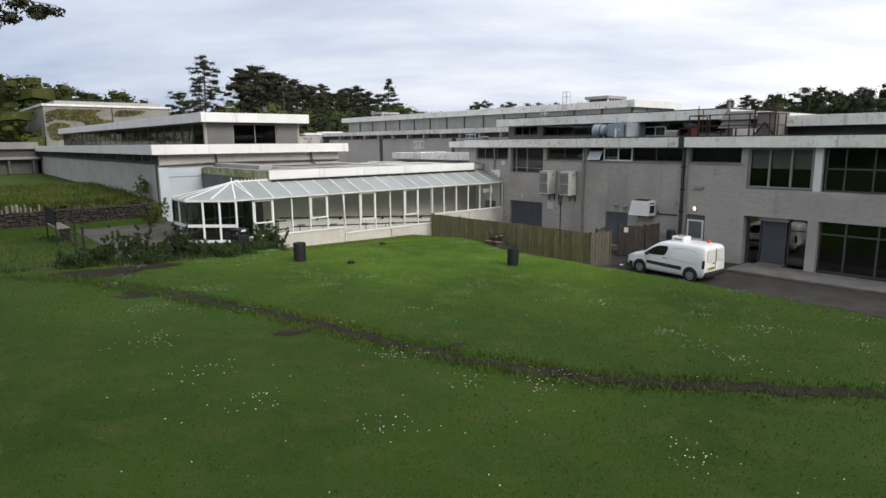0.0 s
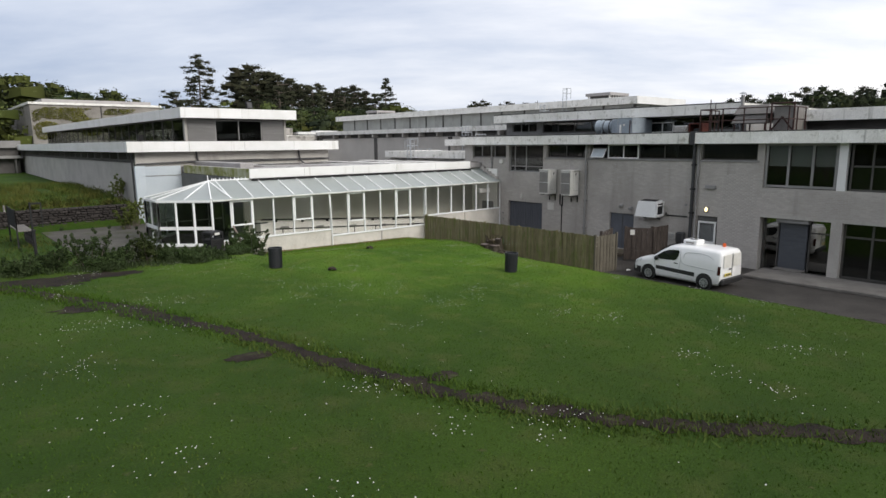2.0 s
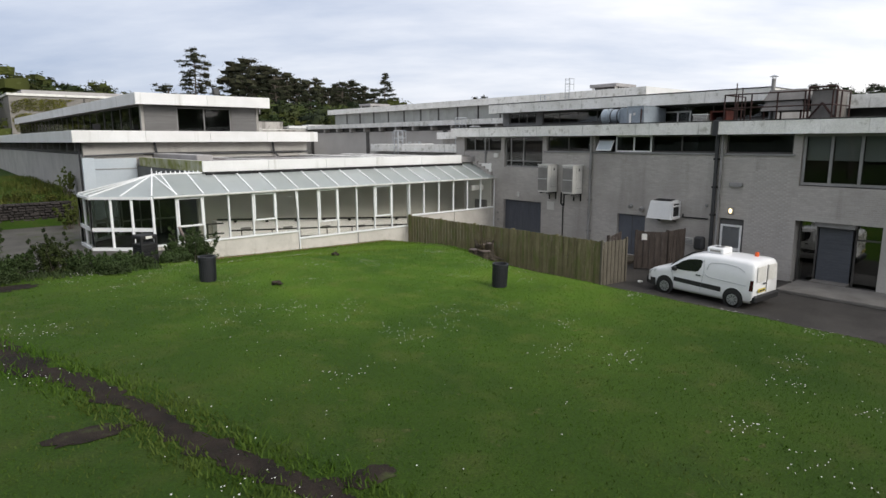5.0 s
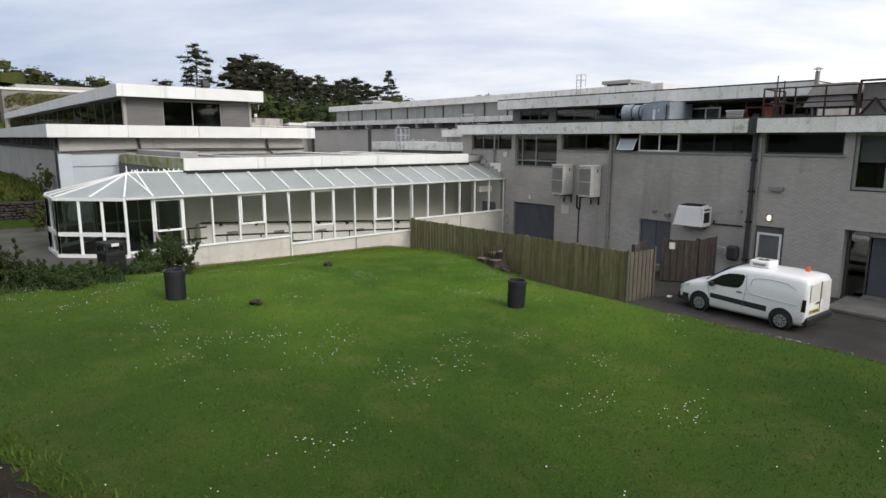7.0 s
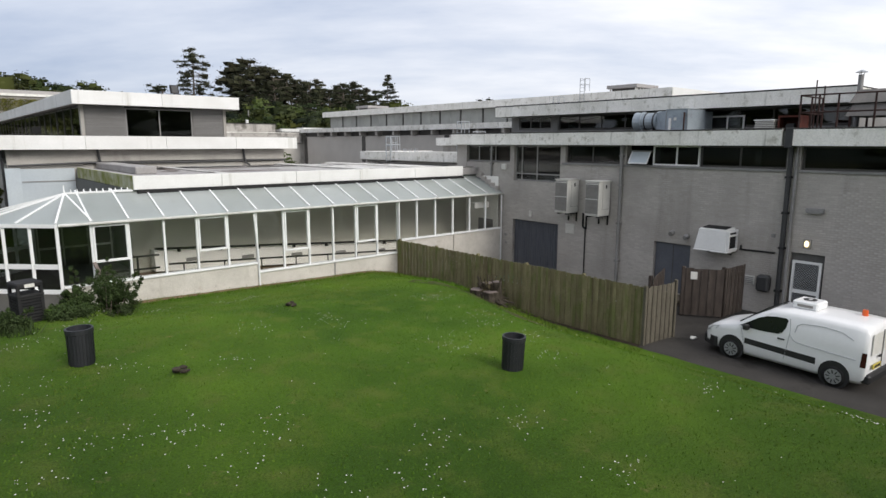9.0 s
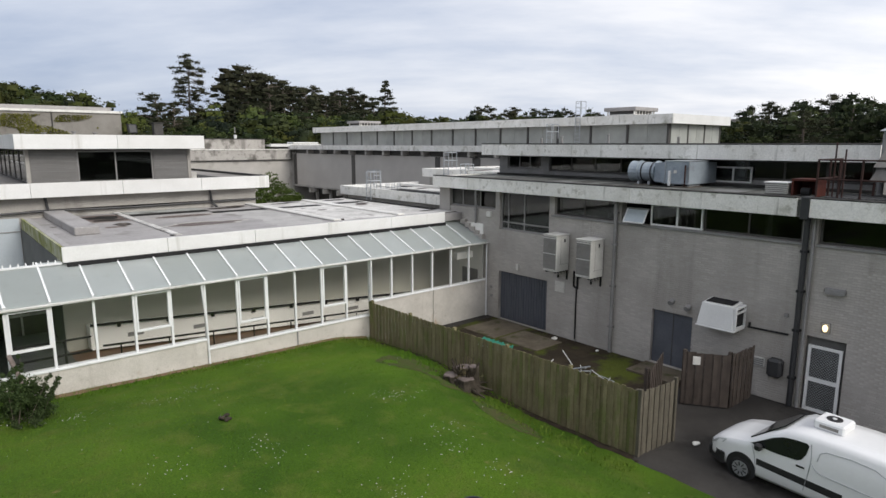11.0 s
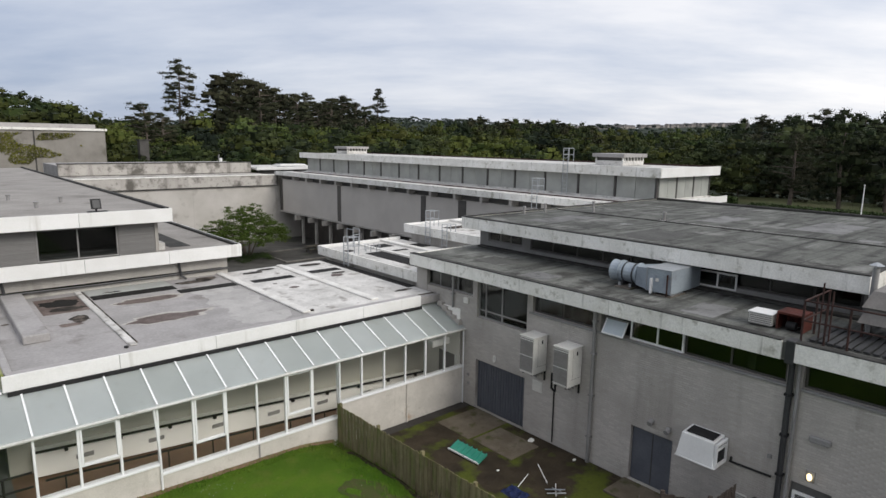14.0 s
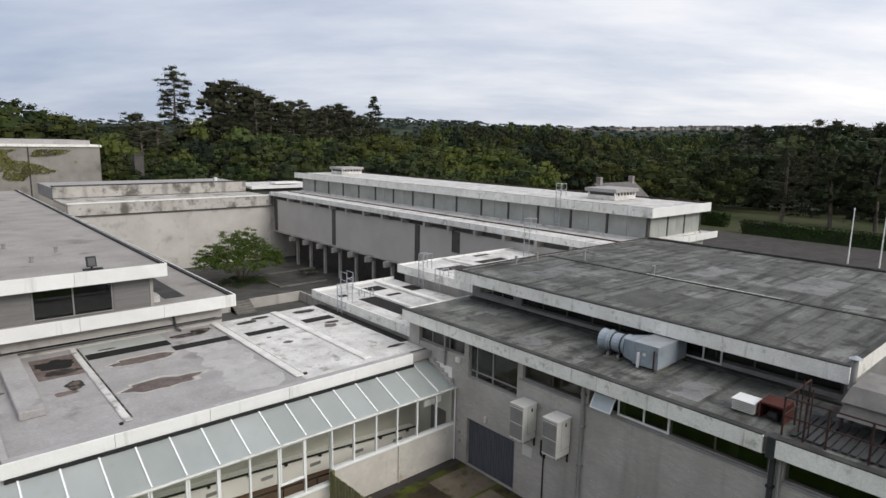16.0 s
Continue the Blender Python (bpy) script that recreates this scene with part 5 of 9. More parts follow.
part("drip_edge", boxes((-5.4, 54.07, 5.88, 17.5, 54.3, 5.95)), M["felt_edge"], cb)
part("ledge", boxes((-5.4, 54.05, 7.2, 17.6, 54.75, 7.3)), M["fascia_old"], cb)
part("roof", boxes((-5.4, 54.75, 6.9, 17.5, 62.0, 7.15)), M["concrete_mould"], cb)
part("parapet", boxes((-5.4, 62.0, 7.2, 17.4, 62.4, 8.55)), M["concrete_mould"], cb, "", 0.03)
part("parapet_cap", boxes((-5.5, 61.95, 8.55, 17.5, 62.45, 8.65)), M["felt_edge"], cb)
part("roof", boxes((-5.4, 62.4, 7.0, 17.4, 72, 8.4)), M["felt_light"], cb)
part("side_roof", boxes((17.6, 60.5, 7.55, 29.0, 61.0, 7.95)), M["fascia"], cb, "white fascia of the roof beyond")
part("side_roof", boxes((17.6, 61.0, 7.6, 29.0, 70, 7.85)), M["felt_white"], cb)
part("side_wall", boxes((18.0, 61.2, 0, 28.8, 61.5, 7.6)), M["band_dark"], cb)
part("side_roof", boxes((22.0, 62.5, 8.0, 26.0, 64.5, 8.2)), M["fascia"], cb, "white capped upstand")
part("roof_pipe", tubes([((13.6, 62.9, 8.4), (13.6, 62.9, 9.15))], 0.2, 10), M["white_paint"], cb)

# ---- the far gallery with its clerestory ----
fb = thing("far_gallery", "long far gallery with overhanging white roofs and a panelled clerestory", "building", (22, 26, 0))
part("lower_wall", boxes((17.6, 3.2, 2.75, 17.9, 53.6, 6.75)), M["panel"], fb, "plain pale grey panelled wall")
# the overhang's shadow is put into this band's dark grey
part("upper_band", boxes((17.92, 3.2, 6.6, 18.2, 53.9, 7.3)), M["band_dark"], fb, "recessed band under the roof, coloured dark with eave shade")
for y in (53.4, 39.4, 24.6):
    part("wall_slot", boxes((17.56, y - 0.36, 2.78, 17.62, y + 0.36, 6.73)), M["dark_frame"], fb)
part("wall_slot", boxes((17.56, 18.8, 4.9, 17.62, 19.8, 6.73)), M["dark_frame"], fb, "dark opening in the panelled wall")
part("wall_foot", boxes((17.5, 3.2, 2.58, 18.2, 53.9, 2.75)), M["concrete"], fb)
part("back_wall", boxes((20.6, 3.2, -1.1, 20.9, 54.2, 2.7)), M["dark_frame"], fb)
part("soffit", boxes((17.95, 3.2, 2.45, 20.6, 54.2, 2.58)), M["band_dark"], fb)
part("passage_end", boxes((17.6, 54.3, -1.2, 20.9, 54.6, 7.2)), M["concrete_stained"], fb)
for k in range(15):
    y = 2.9 + 3.27 * k
    part("beam", boxes((16.95, y - 0.14, 2.0, 18.0, y + 0.14, 2.58)), M["concrete"], fb, "", 0.02)
    part("column", boxes((17.9, y - 0.14, -1.0, 18.18, y + 0.14, 2.45)), M["concrete"], fb)
    part("bracket", boxes((17.1, y + 0.43, 6.8, 17.92, y + 0.73, 7.3)), M["concrete"], fb)
part("lower_roof", boxes((17.08, 2.7, 7.3, 30.6, 54.2, 7.66)), M["felt_white"], fb)
fascia_run(fb, "x", 17.0, 2.62, 53.6, 7.27, 7.78, "fascia_old", 6.7, 0.08)
fascia_run(fb, "y", 2.6, 17.08, 30.7, 7.27, 7.78, "fascia", 6.0, 0.08)
part("lower_end_wall", boxes((18.2, 3.3, 0.0, 29.8, 3.6, 7.3)), M["panel"], fb)
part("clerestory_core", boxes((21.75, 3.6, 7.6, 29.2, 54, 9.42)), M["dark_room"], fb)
for k in range(15):
    y = 3.55 + 3.35 * k
    part("clerestory_panel", boxes((21.6, y + 0.1, 7.8, 21.74, y + 1.66, 9.4)), M["opal"], fb)
    part("clerestory_panel", boxes((21.6, y + 1.69, 7.8, 21.74, y + 3.25, 9.4)), M["opal"], fb)
    part("clerestory_post", boxes((21.52, y - 0.08, 7.62, 21.76, y + 0.08, 9.42)), M["dark_frame"], fb)
for k in range(3):
    x = 21.75 + 2.5 * k
    part("clerestory_panel", boxes((x + 0.06, 3.45, 7.8, x + 1.2, 3.6, 9.4)), M["opal"], fb)
    part("clerestory_panel", boxes((x + 1.23, 3.45, 7.8, x + 2.36, 3.6, 9.4)), M["opal"], fb)
    part("clerestory_post", boxes((x + 2.38, 3.4, 7.62, x + 2.5, 3.62, 9.42)), M["dark_frame"], fb)
part("clerestory_foot", boxes((21.45, 3.3, 7.62, 29.35, 54, 7.8)), M["felt_white"], fb)
part("upper_roof", boxes((21.0, 2.95, 9.42, 29.65, 54.6, 9.98)), M["felt_white"], fb)
fascia_run(fb, "x", 20.93, 2.9, 54.7, 9.4, 10.08, "fascia_old", 6.7, 0.08)
fascia_run(fb, "y", 2.88, 21.0, 29.75, 9.4, 10.08, "fascia", 6.0, 0.08)
part("roof_edging", boxes((21.4, 3.1, 9.98, 21.52, 54, 10.06), (29.45, 3.1, 9.98, 29.63, 54, 10.1), (19.3, 3.2, 7.66, 19.5, 53.5, 7.74)), M["rust"], fb)
for y0 in (8.0, 48.5):
    sky_box = part("rooflight", boxes((24.6, y0 + 0.3, 10.0, 27.6, y0 + 2.9, 10.36)), M["felt_white"], fb, "boxed rooflight with dark slotted sides")
    part("cap", boxes((24.4, y0 + 0.1, 10.62, 27.8, y0 + 3.1, 10.92)), M["felt_light"], sky_box, "", 0.03)
    part("slot_core", boxes((24.75, y0 + 0.45, 10.36, 27.45, y0 + 2.75, 10.62)), M["dark_frame"], sky_box)
    for x, y in ((24.6, 0.3), (27.5, 0.3), (24.6, 2.8)):
        part("corner_post", boxes((x, y0 + y, 10.36, x + 0.1, y0 + y + 0.1, 10.62)), M["fascia_old"], sky_box)
    for k in range(6):
        part("fin", boxes((24.9 + 0.45 * k, y0 + 0.32, 10.36, 24.97 + 0.45 * k, y0 + 0.42, 10.62)), M["fascia_old"], sky_box)

# ---- link roofs between the blocks ----
lk = thing("link_block", "low link block with white-edged flat roofs", "building", (7, 9, 0))
part("low_wall", boxes((0.3, 3.4, -2.2, 6.4, 12.6, 4.9)), M["concrete"], lk)
part("low_roof", boxes((0.12, 3.48, 4.9, 6.2, 13.0, 5.24)), M["felt_white"], lk)
fascia_run(lk, "x", 0.04, 3.48, 13.06, 4.9, 5.42, "fascia_old", 3.2)
fascia_run(lk, "y", 13.0, 0.12, 6.2, 4.9, 5.42, "fascia", 3.0)
part("roof_upstand", boxes((4.5, 3.6, 5.24, 4.85, 12.9, 5.38)), M["roof_strip"], lk, "", 0.02)
part("roof_upstand", boxes((2.6, 3.6, 5.24, 2.85, 12.9, 5.32)), M["roof_strip"], lk, "", 0.02)
for x0, y0, x1, y1 in ((1.35, 5.0, 2.5, 9.9), (0.8, 10.9, 1.3, 11.4), (5.2, 9.7, 6.1, 10.9), (3.0, 11.0, 4.2, 12.0), (3.2, 9.5, 4.2, 9.8)):
    part("roof_recess", boxes((x0, y0, 5.24, x1, y1, 5.26)), M["tar_plain"], lk)
part("high_wall", boxes((6.5, 3.5, -2.2, 17.5, 12.2, 5.8)), M["concrete"], lk)
part("high_roof", boxes((6.3, 3.48, 5.8, 17.5, 12.6, 6.2)), M["felt_white"], lk)
fascia_run(lk, "x", 6.22, 3.48, 12.66, 5.78, 6.32, "fascia_old", 3.0)
fascia_run(lk, "y", 12.6, 6.3, 17.5, 5.78, 6.32, "fascia", 4.0)
part("roof_upstand", boxes((10.1, 3.6, 6.2, 10.4, 12.5, 6.33)), M["roof_strip"], lk, "", 0.02)
for x0, y0, x1, y1 in ((7.6, 9.5, 9.8, 10.3), (11.4, 9.9, 14.0, 10.6), (12.8, 11.9, 14.2, 12.3), (11.0, 5.6, 13.4, 6.4)):
    part("roof_recess", boxes((x0, y0, 6.2, x1, y1, 6.22)), M["tar"], lk)

# ---- theatre block far behind, with a vine-grown wall ----
th = thing("tower_block", "tall windowless concrete block far behind, its side grown with creeper", "building", (-3, 95, 0))
part("wall", boxes((-14, 88, 0, 5.35, 112, 12.6)), M["concrete_tower"], th)
part("roof", slab((-14.2, 87.8, 12.6), (5.6, 87.8, 12.6), (5.6, 112.2, 12.6), (-14.2, 112.2, 12.6), (0, 0, 0.35)), M["fascia_old"], th)
part("roof_hump", slab((-12, 90, 12.9), (4.5, 90, 12.9), (4.5, 110, 12.9), (-12, 110, 12.9), (0, 0, 0.7)), M["felt_light"], th)
part("wall_joint", boxes((-4.1, 87.97, 0, -3.9, 88.02, 12.5)), M["felt_edge"], th)
stack = thing("chimney_stack", "dark square flue stack", "chimney", (11.3, 90, 0))
part("flue", boxes((10.6, 89.4, 0, 12.0, 90.8, 11.2)), M["dark_frame"], stack)
part("cap", boxes((10.5, 89.3, 11.2, 12.1, 90.9, 11.45)), M["felt_edge"], stack)
lp = thing("garden_pavilion", "low dark-roofed pavilion with a glazed front", "building", (-25, 60, 2.5))
part("roof", boxes((-30, 57.5, 5.9, -19.4, 66, 6.7)), M["louvre"], lp)
part("eave", boxes((-30.3, 57.0, 4.7, -19.4, 66, 5.0)), M["louvre"], lp)
part("window", boxes((-26.8, 57.98, 3.2, -25.2, 58.0, 4.4)), M["glass_dark"], lp)
part("wall", boxes((-30, 58, 2.3, -19.6, 65, 5.9)), M["dark_frame"], lp)
for k in range(5):
    part("post", boxes((-29.8 + 2.4 * k, 57.2, 2.3, -29.6 + 2.4 * k, 57.5, 4.7)), M["band_dark"], lp)

# ---- timber fence round the yard ----
rng = np.random.default_rng(5)
fence = thing("board_fence", "weathered vertical-board timber fence, green with algae", "fence", (-6.5, -6, 0))
RUN = [((-6.62, -0.12), (-6.34, -12.0)), ((-6.34, -12.0), (-4.9, -12.14))]


def board_fence(parent, run, top, foot, width, mat, out):
    a, b = Vector((*run[0], 0)), Vector((*run[1], 0))
    along, length = (b - a).normalized(), (b - a).length
    side = Vector((along.y, -along.x, 0)) * out
    n = int(length / width)
    for k in range(n):
        p = a + along * (k + 0.5) * length / n
        w, lift, z1 = width * 0.5, 0.022 * (k % 2), top + float(rng.uniform(-0.02, 0.02))
        q0, q1 = p - along * w + side * lift, p + along * w + side * lift
        part("board", slab((q0.x, q0.y, foot), (q1.x, q1.y, foot), (q1.x, q1.y, z1), (q0.x, q0.y, z1), side * 0.018), M[mat], parent)
    for z in (foot + 0.35, top - 0.35):
        part("rail", bar((a.x - side.x * 0.04, a.y - side.y * 0.04, z), (b.x - side.x * 0.04, b.y - side.y * 0.04, z), 0.05, 0.09), M[mat], parent)
    for k in range(int(length / 2.4) + 1):
        p = a + along * min(length - 0.05, 0.05 + 2.4 * k) - side * 0.1
        part("post", boxes((p.x - 0.05, p.y - 0.05, -0.1, p.x + 0.05, p.y + 0.05, top + 0.03)), M[mat], parent)


board_fence(fence, RUN[0], 1.78, -0.05, 0.105, "fence", 1)
board_fence(fence, RUN[1], 1.74, 0.0, 0.105, "fence_grey", 1)
gates = thing("yard_gate", "brown boarded yard gate standing half open, with a paper notice", "gate", (-1.75, -12.2, 0))
board_fence(gates, ((-2.5, -11.1), (-1.76, -12.22)), 1.72, 0.06, 0.12, "gate_wood", 1)
board_fence(gates, ((-1.72, -12.24), (-0.4, -12.3)), 1.75, 0.06, 0.12, "gate_wood", 1)
part("notice", slab((-2.36, -11.33, 1.34), (-2.24, -11.51, 1.34), (-2.24, -11.51, 1.6), (-2.36, -11.33, 1.6), (-0.03, -0.02, 0)), M["paper"], gates, "white paper notice")
for (x, y) in ((-6.34, -12.02), (-4.88, -12.16)):
    part("corner_post", boxes((x - 0.05, y - 0.05, -0.1, x + 0.05, y + 0.05, 1.82)), M["fence_grey"], fence, "", 0.008)
low = thing("fence_panel", "short dark weathered fence panel inside the yard", "fence", (-2.6, -10.6, 0))
board_fence(low, ((-4.7, -11.3), (-3.0, -10.7)), 1.72, 0.02, 0.13, "gate_wood", 1)

# ---- drainpipes and fittings on the brick front ----
pd = thing("rainwater_pipe", "pair of dark rainwater pipes with an outlet box", "drainpipe", (-0.15, -13.3, 0))
part("pipe", tubes([((-0.12, -13.34, 0.05), (-0.12, -13.34, 6.1))], 0.085), M["pipe"], pd)
part("pipe", tubes([((-0.1, -13.54, 0.05), (-0.1, -13.54, 5.9))], 0.05), M["grey_frame"], pd)
part("outlet_box", boxes((-0.45, -13.46, 5.8, -0.05, -13.22, 6.46)), M["pipe"], pd, "", 0.02)
for z in (0.9, 2.4, 3.6, 4.8):
    part("clip", boxes((-0.2, -13.44, z, 0.0, -13.24, z + 0.07)), M["black_metal"], pd)
for y, r, mt, lab in ((-6.88, 0.07, "grey_frame", "grey rainwater pipe down the brick wall"), (0.7, 0.05, "grey_frame", "grey pipe above the lean-to roof")):
    o = thing("rainwater_pipe", lab, "drainpipe", (-0.1, y, 0 if y < 0 else 4.4))
    part("pipe", tubes([((-0.1, y, 0.02 if y < 0 else 4.3), (-0.1, y, 5.87))], r), M[mt], o)
    for z in (1.0, 2.6, 4.2, 5.4) if y < 0 else (4.9, 5.6):
        part("clip", boxes((-0.13 - r / 2, y - r - 0.03, z, 0.0, y + r + 0.03, z + 0.06)), M[mt], o)
o = thing("wall_cable", "black cables clipped along the brick wall", "cable", (0, -11.5, 0.5))
part("cable", tubes([((-0.04, -11.9, 2.2), (-0.04, -13.1, 2.22)), ((-0.04, -11.95, 2.2), (-0.04, -11.95, 2.35))], 0.035, 6), M["black_metal"], o)
o = thing("refrigerant_pipe", "black lagged pipes dropping below the condensers", "pipe", (0, -5.1, 0.1))
part("lagging", tubes([((-0.04, -5.02, 2.9), (-0.04, -5.02, 2.3)), ((-0.04, -5.2, 2.9), (-0.04, -5.2, 2.2)), ((-0.04, -5.02, 2.3), (-0.04, -5.2, 2.2))], 0.04, 6), M["black_metal"], o)
part("conduit", tubes([((-0.04, -5.16, 2.2), (-0.04, -5.16, 0.1))], 0.03, 6), M["black_metal"], o)


def ac_unit(y):
    o = thing("ac_unit", "cream wall-hung outdoor air-conditioning unit with grey coil", "ac unit", (-0.4, y, 2.9), "condensers on the brick wall")
    part("casing", boxes((-0.88, y - 0.34, 2.92, -0.08, y + 0.34, 4.36)), M["ac_white"], o, "", 0.02)
    part("coil", boxes((-0.895, y - 0.31, 2.98, -0.875, y + 0.32, 4.31)), M["ac_grey"], o)
    for k in range(3):
        part("coil_frame", boxes((-0.91, y - 0.3, 2.99 + 0.63 * k, -0.88, y + 0.33, 3.02 + 0.63 * k)), M["ac_white"], o)
    for k in range(26):
        z = 3.04 + k * 0.047
        part("fin", boxes((-0.904, y - 0.27, z, -0.894, y + 0.3, z + 0.012)), M["grey_frame"], o)
    part("badge", boxes((-0.42, y - 0.346, 4.08, -0.34, y - 0.339, 4.22)), M["black_metal"], o)
    part("panel_seam", boxes((-0.7, y - 0.344, 3.2, -0.1, y - 0.339, 3.21)), M["ac_grey"], o)
    part("panel_seam", boxes((-0.62, y - 0.344, 3.21, -0.61, y - 0.339, 4.3)), M["ac_grey"], o)
    part("lid", boxes((-0.91, y - 0.37, 4.36, -0.06, y + 0.37, 4.4)), M["ac_white"], o, "", 0.01)
    for s in (-0.25, 0.19):
        part("bracket", boxes((-0.82, y + s, 2.86, 0.0, y + s + 0.06, 2.92), (-0.05, y + s, 2.5, 0.0, y + s + 0.06, 2.86)), M["black_metal"], o)
    for dx in (0.2, 0.4, 0.6):
        part("valve", tubes([((-dx, y - 0.22, 2.78), (-dx, y - 0.22, 2.93))], 0.04, 6), M["grey_frame"], o)


ac_unit(-4.43)
ac_unit(-6.06)
o = thing("cooling_cowl", "white metal cowl box on the brick wall", "cowl", (-0.4, -11.2, 2.1))
bm = bmesh.new()
hexa(bm, [(-0.78, -11.74, 2.14), (-0.02, -11.74, 2.14), (-0.02, -10.56, 2.14), (-0.78, -10.56, 2.14), (-0.7, -11.7, 2.9), (-0.02, -11.7, 2.96), (-0.02, -10.68, 2.96), (-0.7, -10.68, 2.9)])
part("casing", bm, M["white_paint"], o, "", 0.02)
part("bottom_lip", boxes((-0.8, -11.8, 2.1, -0.02, -10.54, 2.14)), M["white_paint"], o, "", 0.01)
part("end_frame", boxes((-0.74, -11.82, 2.16, -0.68, -11.74, 2.86), (-0.1, -11.82, 2.16, -0.04, -11.74, 2.9), (-0.68, -11.82, 2.16, -0.1, -11.74, 2.24), (-0.68, -11.82, 2.68, -0.1, -11.74, 2.74), (-0.68, -11.82, 2.82, -0.1, -11.74, 2.88)), M["white_paint"], o)
# black plates stand for the darkness inside the open end and slot
part("end_opening", boxes((-0.66, -11.765, 2.24, -0.1, -11.735, 2.86)), M["black_metal"], o, "black plate standing for the dark inside of the open end")
part("top_slot", slab((-0.62, -11.62, 2.925), (-0.15, -11.62, 2.965), (-0.15, -10.78, 2.965), (-0.62, -10.78, 2.925), (0, 0, 0.02)), M["black_metal"], o)
for y in (-11.6, -10.8):
    part("bracket", tubes([((-0.5, y, 2.11), (0.0, y, 1.95))], 0.03, 6), M["black_metal"], o)


def wall_box(name, label, category, b, mat, bev=0.015):
    o = thing(name, label, category, ((b[0] + b[3]) / 2, (b[1] + b[4]) / 2, b[2]))
    part("casing", boxes(b), M[mat], o, "", bev)
    return o


lamp = thing("bulkhead_lamp", "round lit bulkhead lamp above the mesh door", "lamp", (-0.1, -14.08, 2.55))
bm = bmesh.new()
bmesh.ops.create_uvsphere(bm, u_segments=14, v_segments=8, radius=0.085, matrix=Matrix.Translation((-0.09, -14.08, 2.66)) @ Matrix.Diagonal((0.6, 0.8, 1.25, 1)))
part("lens", bm, M["lamp_lens"], lamp, "", 0, True)
part("base", boxes((-0.05, -14.2, 2.5, 0.0, -13.96, 2.82)), M["grey_frame"], lamp, "", 0.01)
for y, z in ((-1.95, 2.6),):
    o = wall_box("wall_lamp", "small unlit oval lamp over the garage door", "lamp", (-0.12, y - 0.07, z - 0.15, 0, y + 0.07, z + 0.15), "ac_white", 0.04)
for y, z in ((-9.3, 2.53), (-9.9, 2.44)):
    o = thing("wall_siren", "small dark fitting on the brick wall", "fitting", (-0.1, y, z))
    part("body", tubes([((-0.02, y, z), (-0.22, y, z - 0.06))], 0.09, 0.06 and 10), M["grey_frame"], o)
o = wall_box("light_fitting", "oblong grey emergency light on the brick wall", "lamp", (-0.12, -14.5, 3.7, 0, -13.95, 3.86), "grey_frame", 0.03)
part("lens", boxes((-0.14, -14.45, 3.69, -0.1, -14.0, 3.74)), M["louvre"], o)
o = wall_box("alarm_box", "small cream alarm box high on the brick wall", "alarm", (-0.12, -0.3, 4.66, 0, 0.0, 4.92), "ac_white", 0.02)
o = wall_box("vent_grille", "pale louvred air vent in the brick wall", "vent", (-0.03, -4.55, 1.9, 0.0, -4.05, 2.35), "ac_white", 0.008)
for k in range(6):
    part("slat", boxes((-0.05, -4.5, 1.94 + 0.065 * k, -0.02, -4.1, 1.97 + 0.065 * k)), M["ac_white"], o)
o = wall_box("vent_grille", "pale louvred air vent in the brick wall", "vent", (-0.03, -12.5, 1.0, 0.0, -12.05, 1.3), "ac_white", 0.008)
for k in range(4):
    part("slat", boxes((-0.05, -12.47, 1.03 + 0.065 * k, -0.02, -12.08, 1.06 + 0.065 * k)), M["grey_frame"], o)
o = wall_box("extract_hood", "dark rounded extract hood on the brick wall", "hood", (-0.33, -13.08, 0.84, 0, -12.66, 1.42), "pipe", 0.07)
for y, z in ((-0.32, 1.35), (-0.35, 0.95), (-13.0, 2.75)):
    o = wall_box("junction_box", "small dark junction box on the brick wall", "box", (-0.06, y - 0.06, z, 0, y + 0.06, z + 0.12), "grey_frame", 0.01)

# ---- plant on the roofs ----
fan = thing("duct_fan", "pale blue-grey axial fan with a tapering duct box on the roof", "duct", (2.3, -7.6, 6.36))
bm = bmesh.new()
tube(bm, (2.2, -5.75, 6.95), (2.2, -6.15, 6.95), 0.47, 0.42, 18)
tube(bm, (2.2, -6.15, 6.95), (2.2, -7.25, 6.95), 0.42, 0.42, 18)
part("barrel", bm, M["duct"], fan)
for y in (-6.2, -7.2):
    part("flange", tubes([((2.2, y, 6.95), (2.2, y - 0.06, 6.95))], 0.49, 18), M["duct"], fan)
part("inlet", tubes([((2.2, -5.76, 6.95), (2.2, -5.72, 6.95))], 0.38, 16), M["black_metal"], fan)
bm = bmesh.new()
hexa(bm, [(1.82, -7.26, 6.56), (2.58, -7.26, 6.56), (3.1, -8.1, 6.52), (1.55, -8.1, 6.52), (1.82, -7.26, 7.34), (2.58, -7.26, 7.34), (3.1, -8.1, 7.42), (1.55, -8.1, 7.42)])
part("taper", bm, M["duct"], fan)
part("box", boxes((1.5, -9.35, 6.5, 3.15, -8.1, 7.45)), M["duct"], fan, "", 0.015)
part("branch", boxes((3.15, -9.3, 6.5, 4.0, -8.5, 7.4)), M["duct"], fan, "", 0.015)
part("hatch", boxes((1.485, -9.0, 6.75, 1.5, -8.5, 7.2)), M["duct"], fan)
part("isolator", boxes((1.4, -8.42, 6.42, 1.5, -8.3, 7.05)), M["white_paint"], fan, "white switch box on a stand", 0.01)
for y in (-6.4, -7.0, -8.4, -9.2):
    part("foot", boxes((1.75, y - 0.06, 6.4, 2.65, y + 0.06, 6.55)), M["galv"], fan)
for y in (-6.7, -8.85):
    part("paving_slab", boxes((1.5, y - 0.5, 6.36, 2.75, y + 0.4, 6.41)), M["slab"], fan)
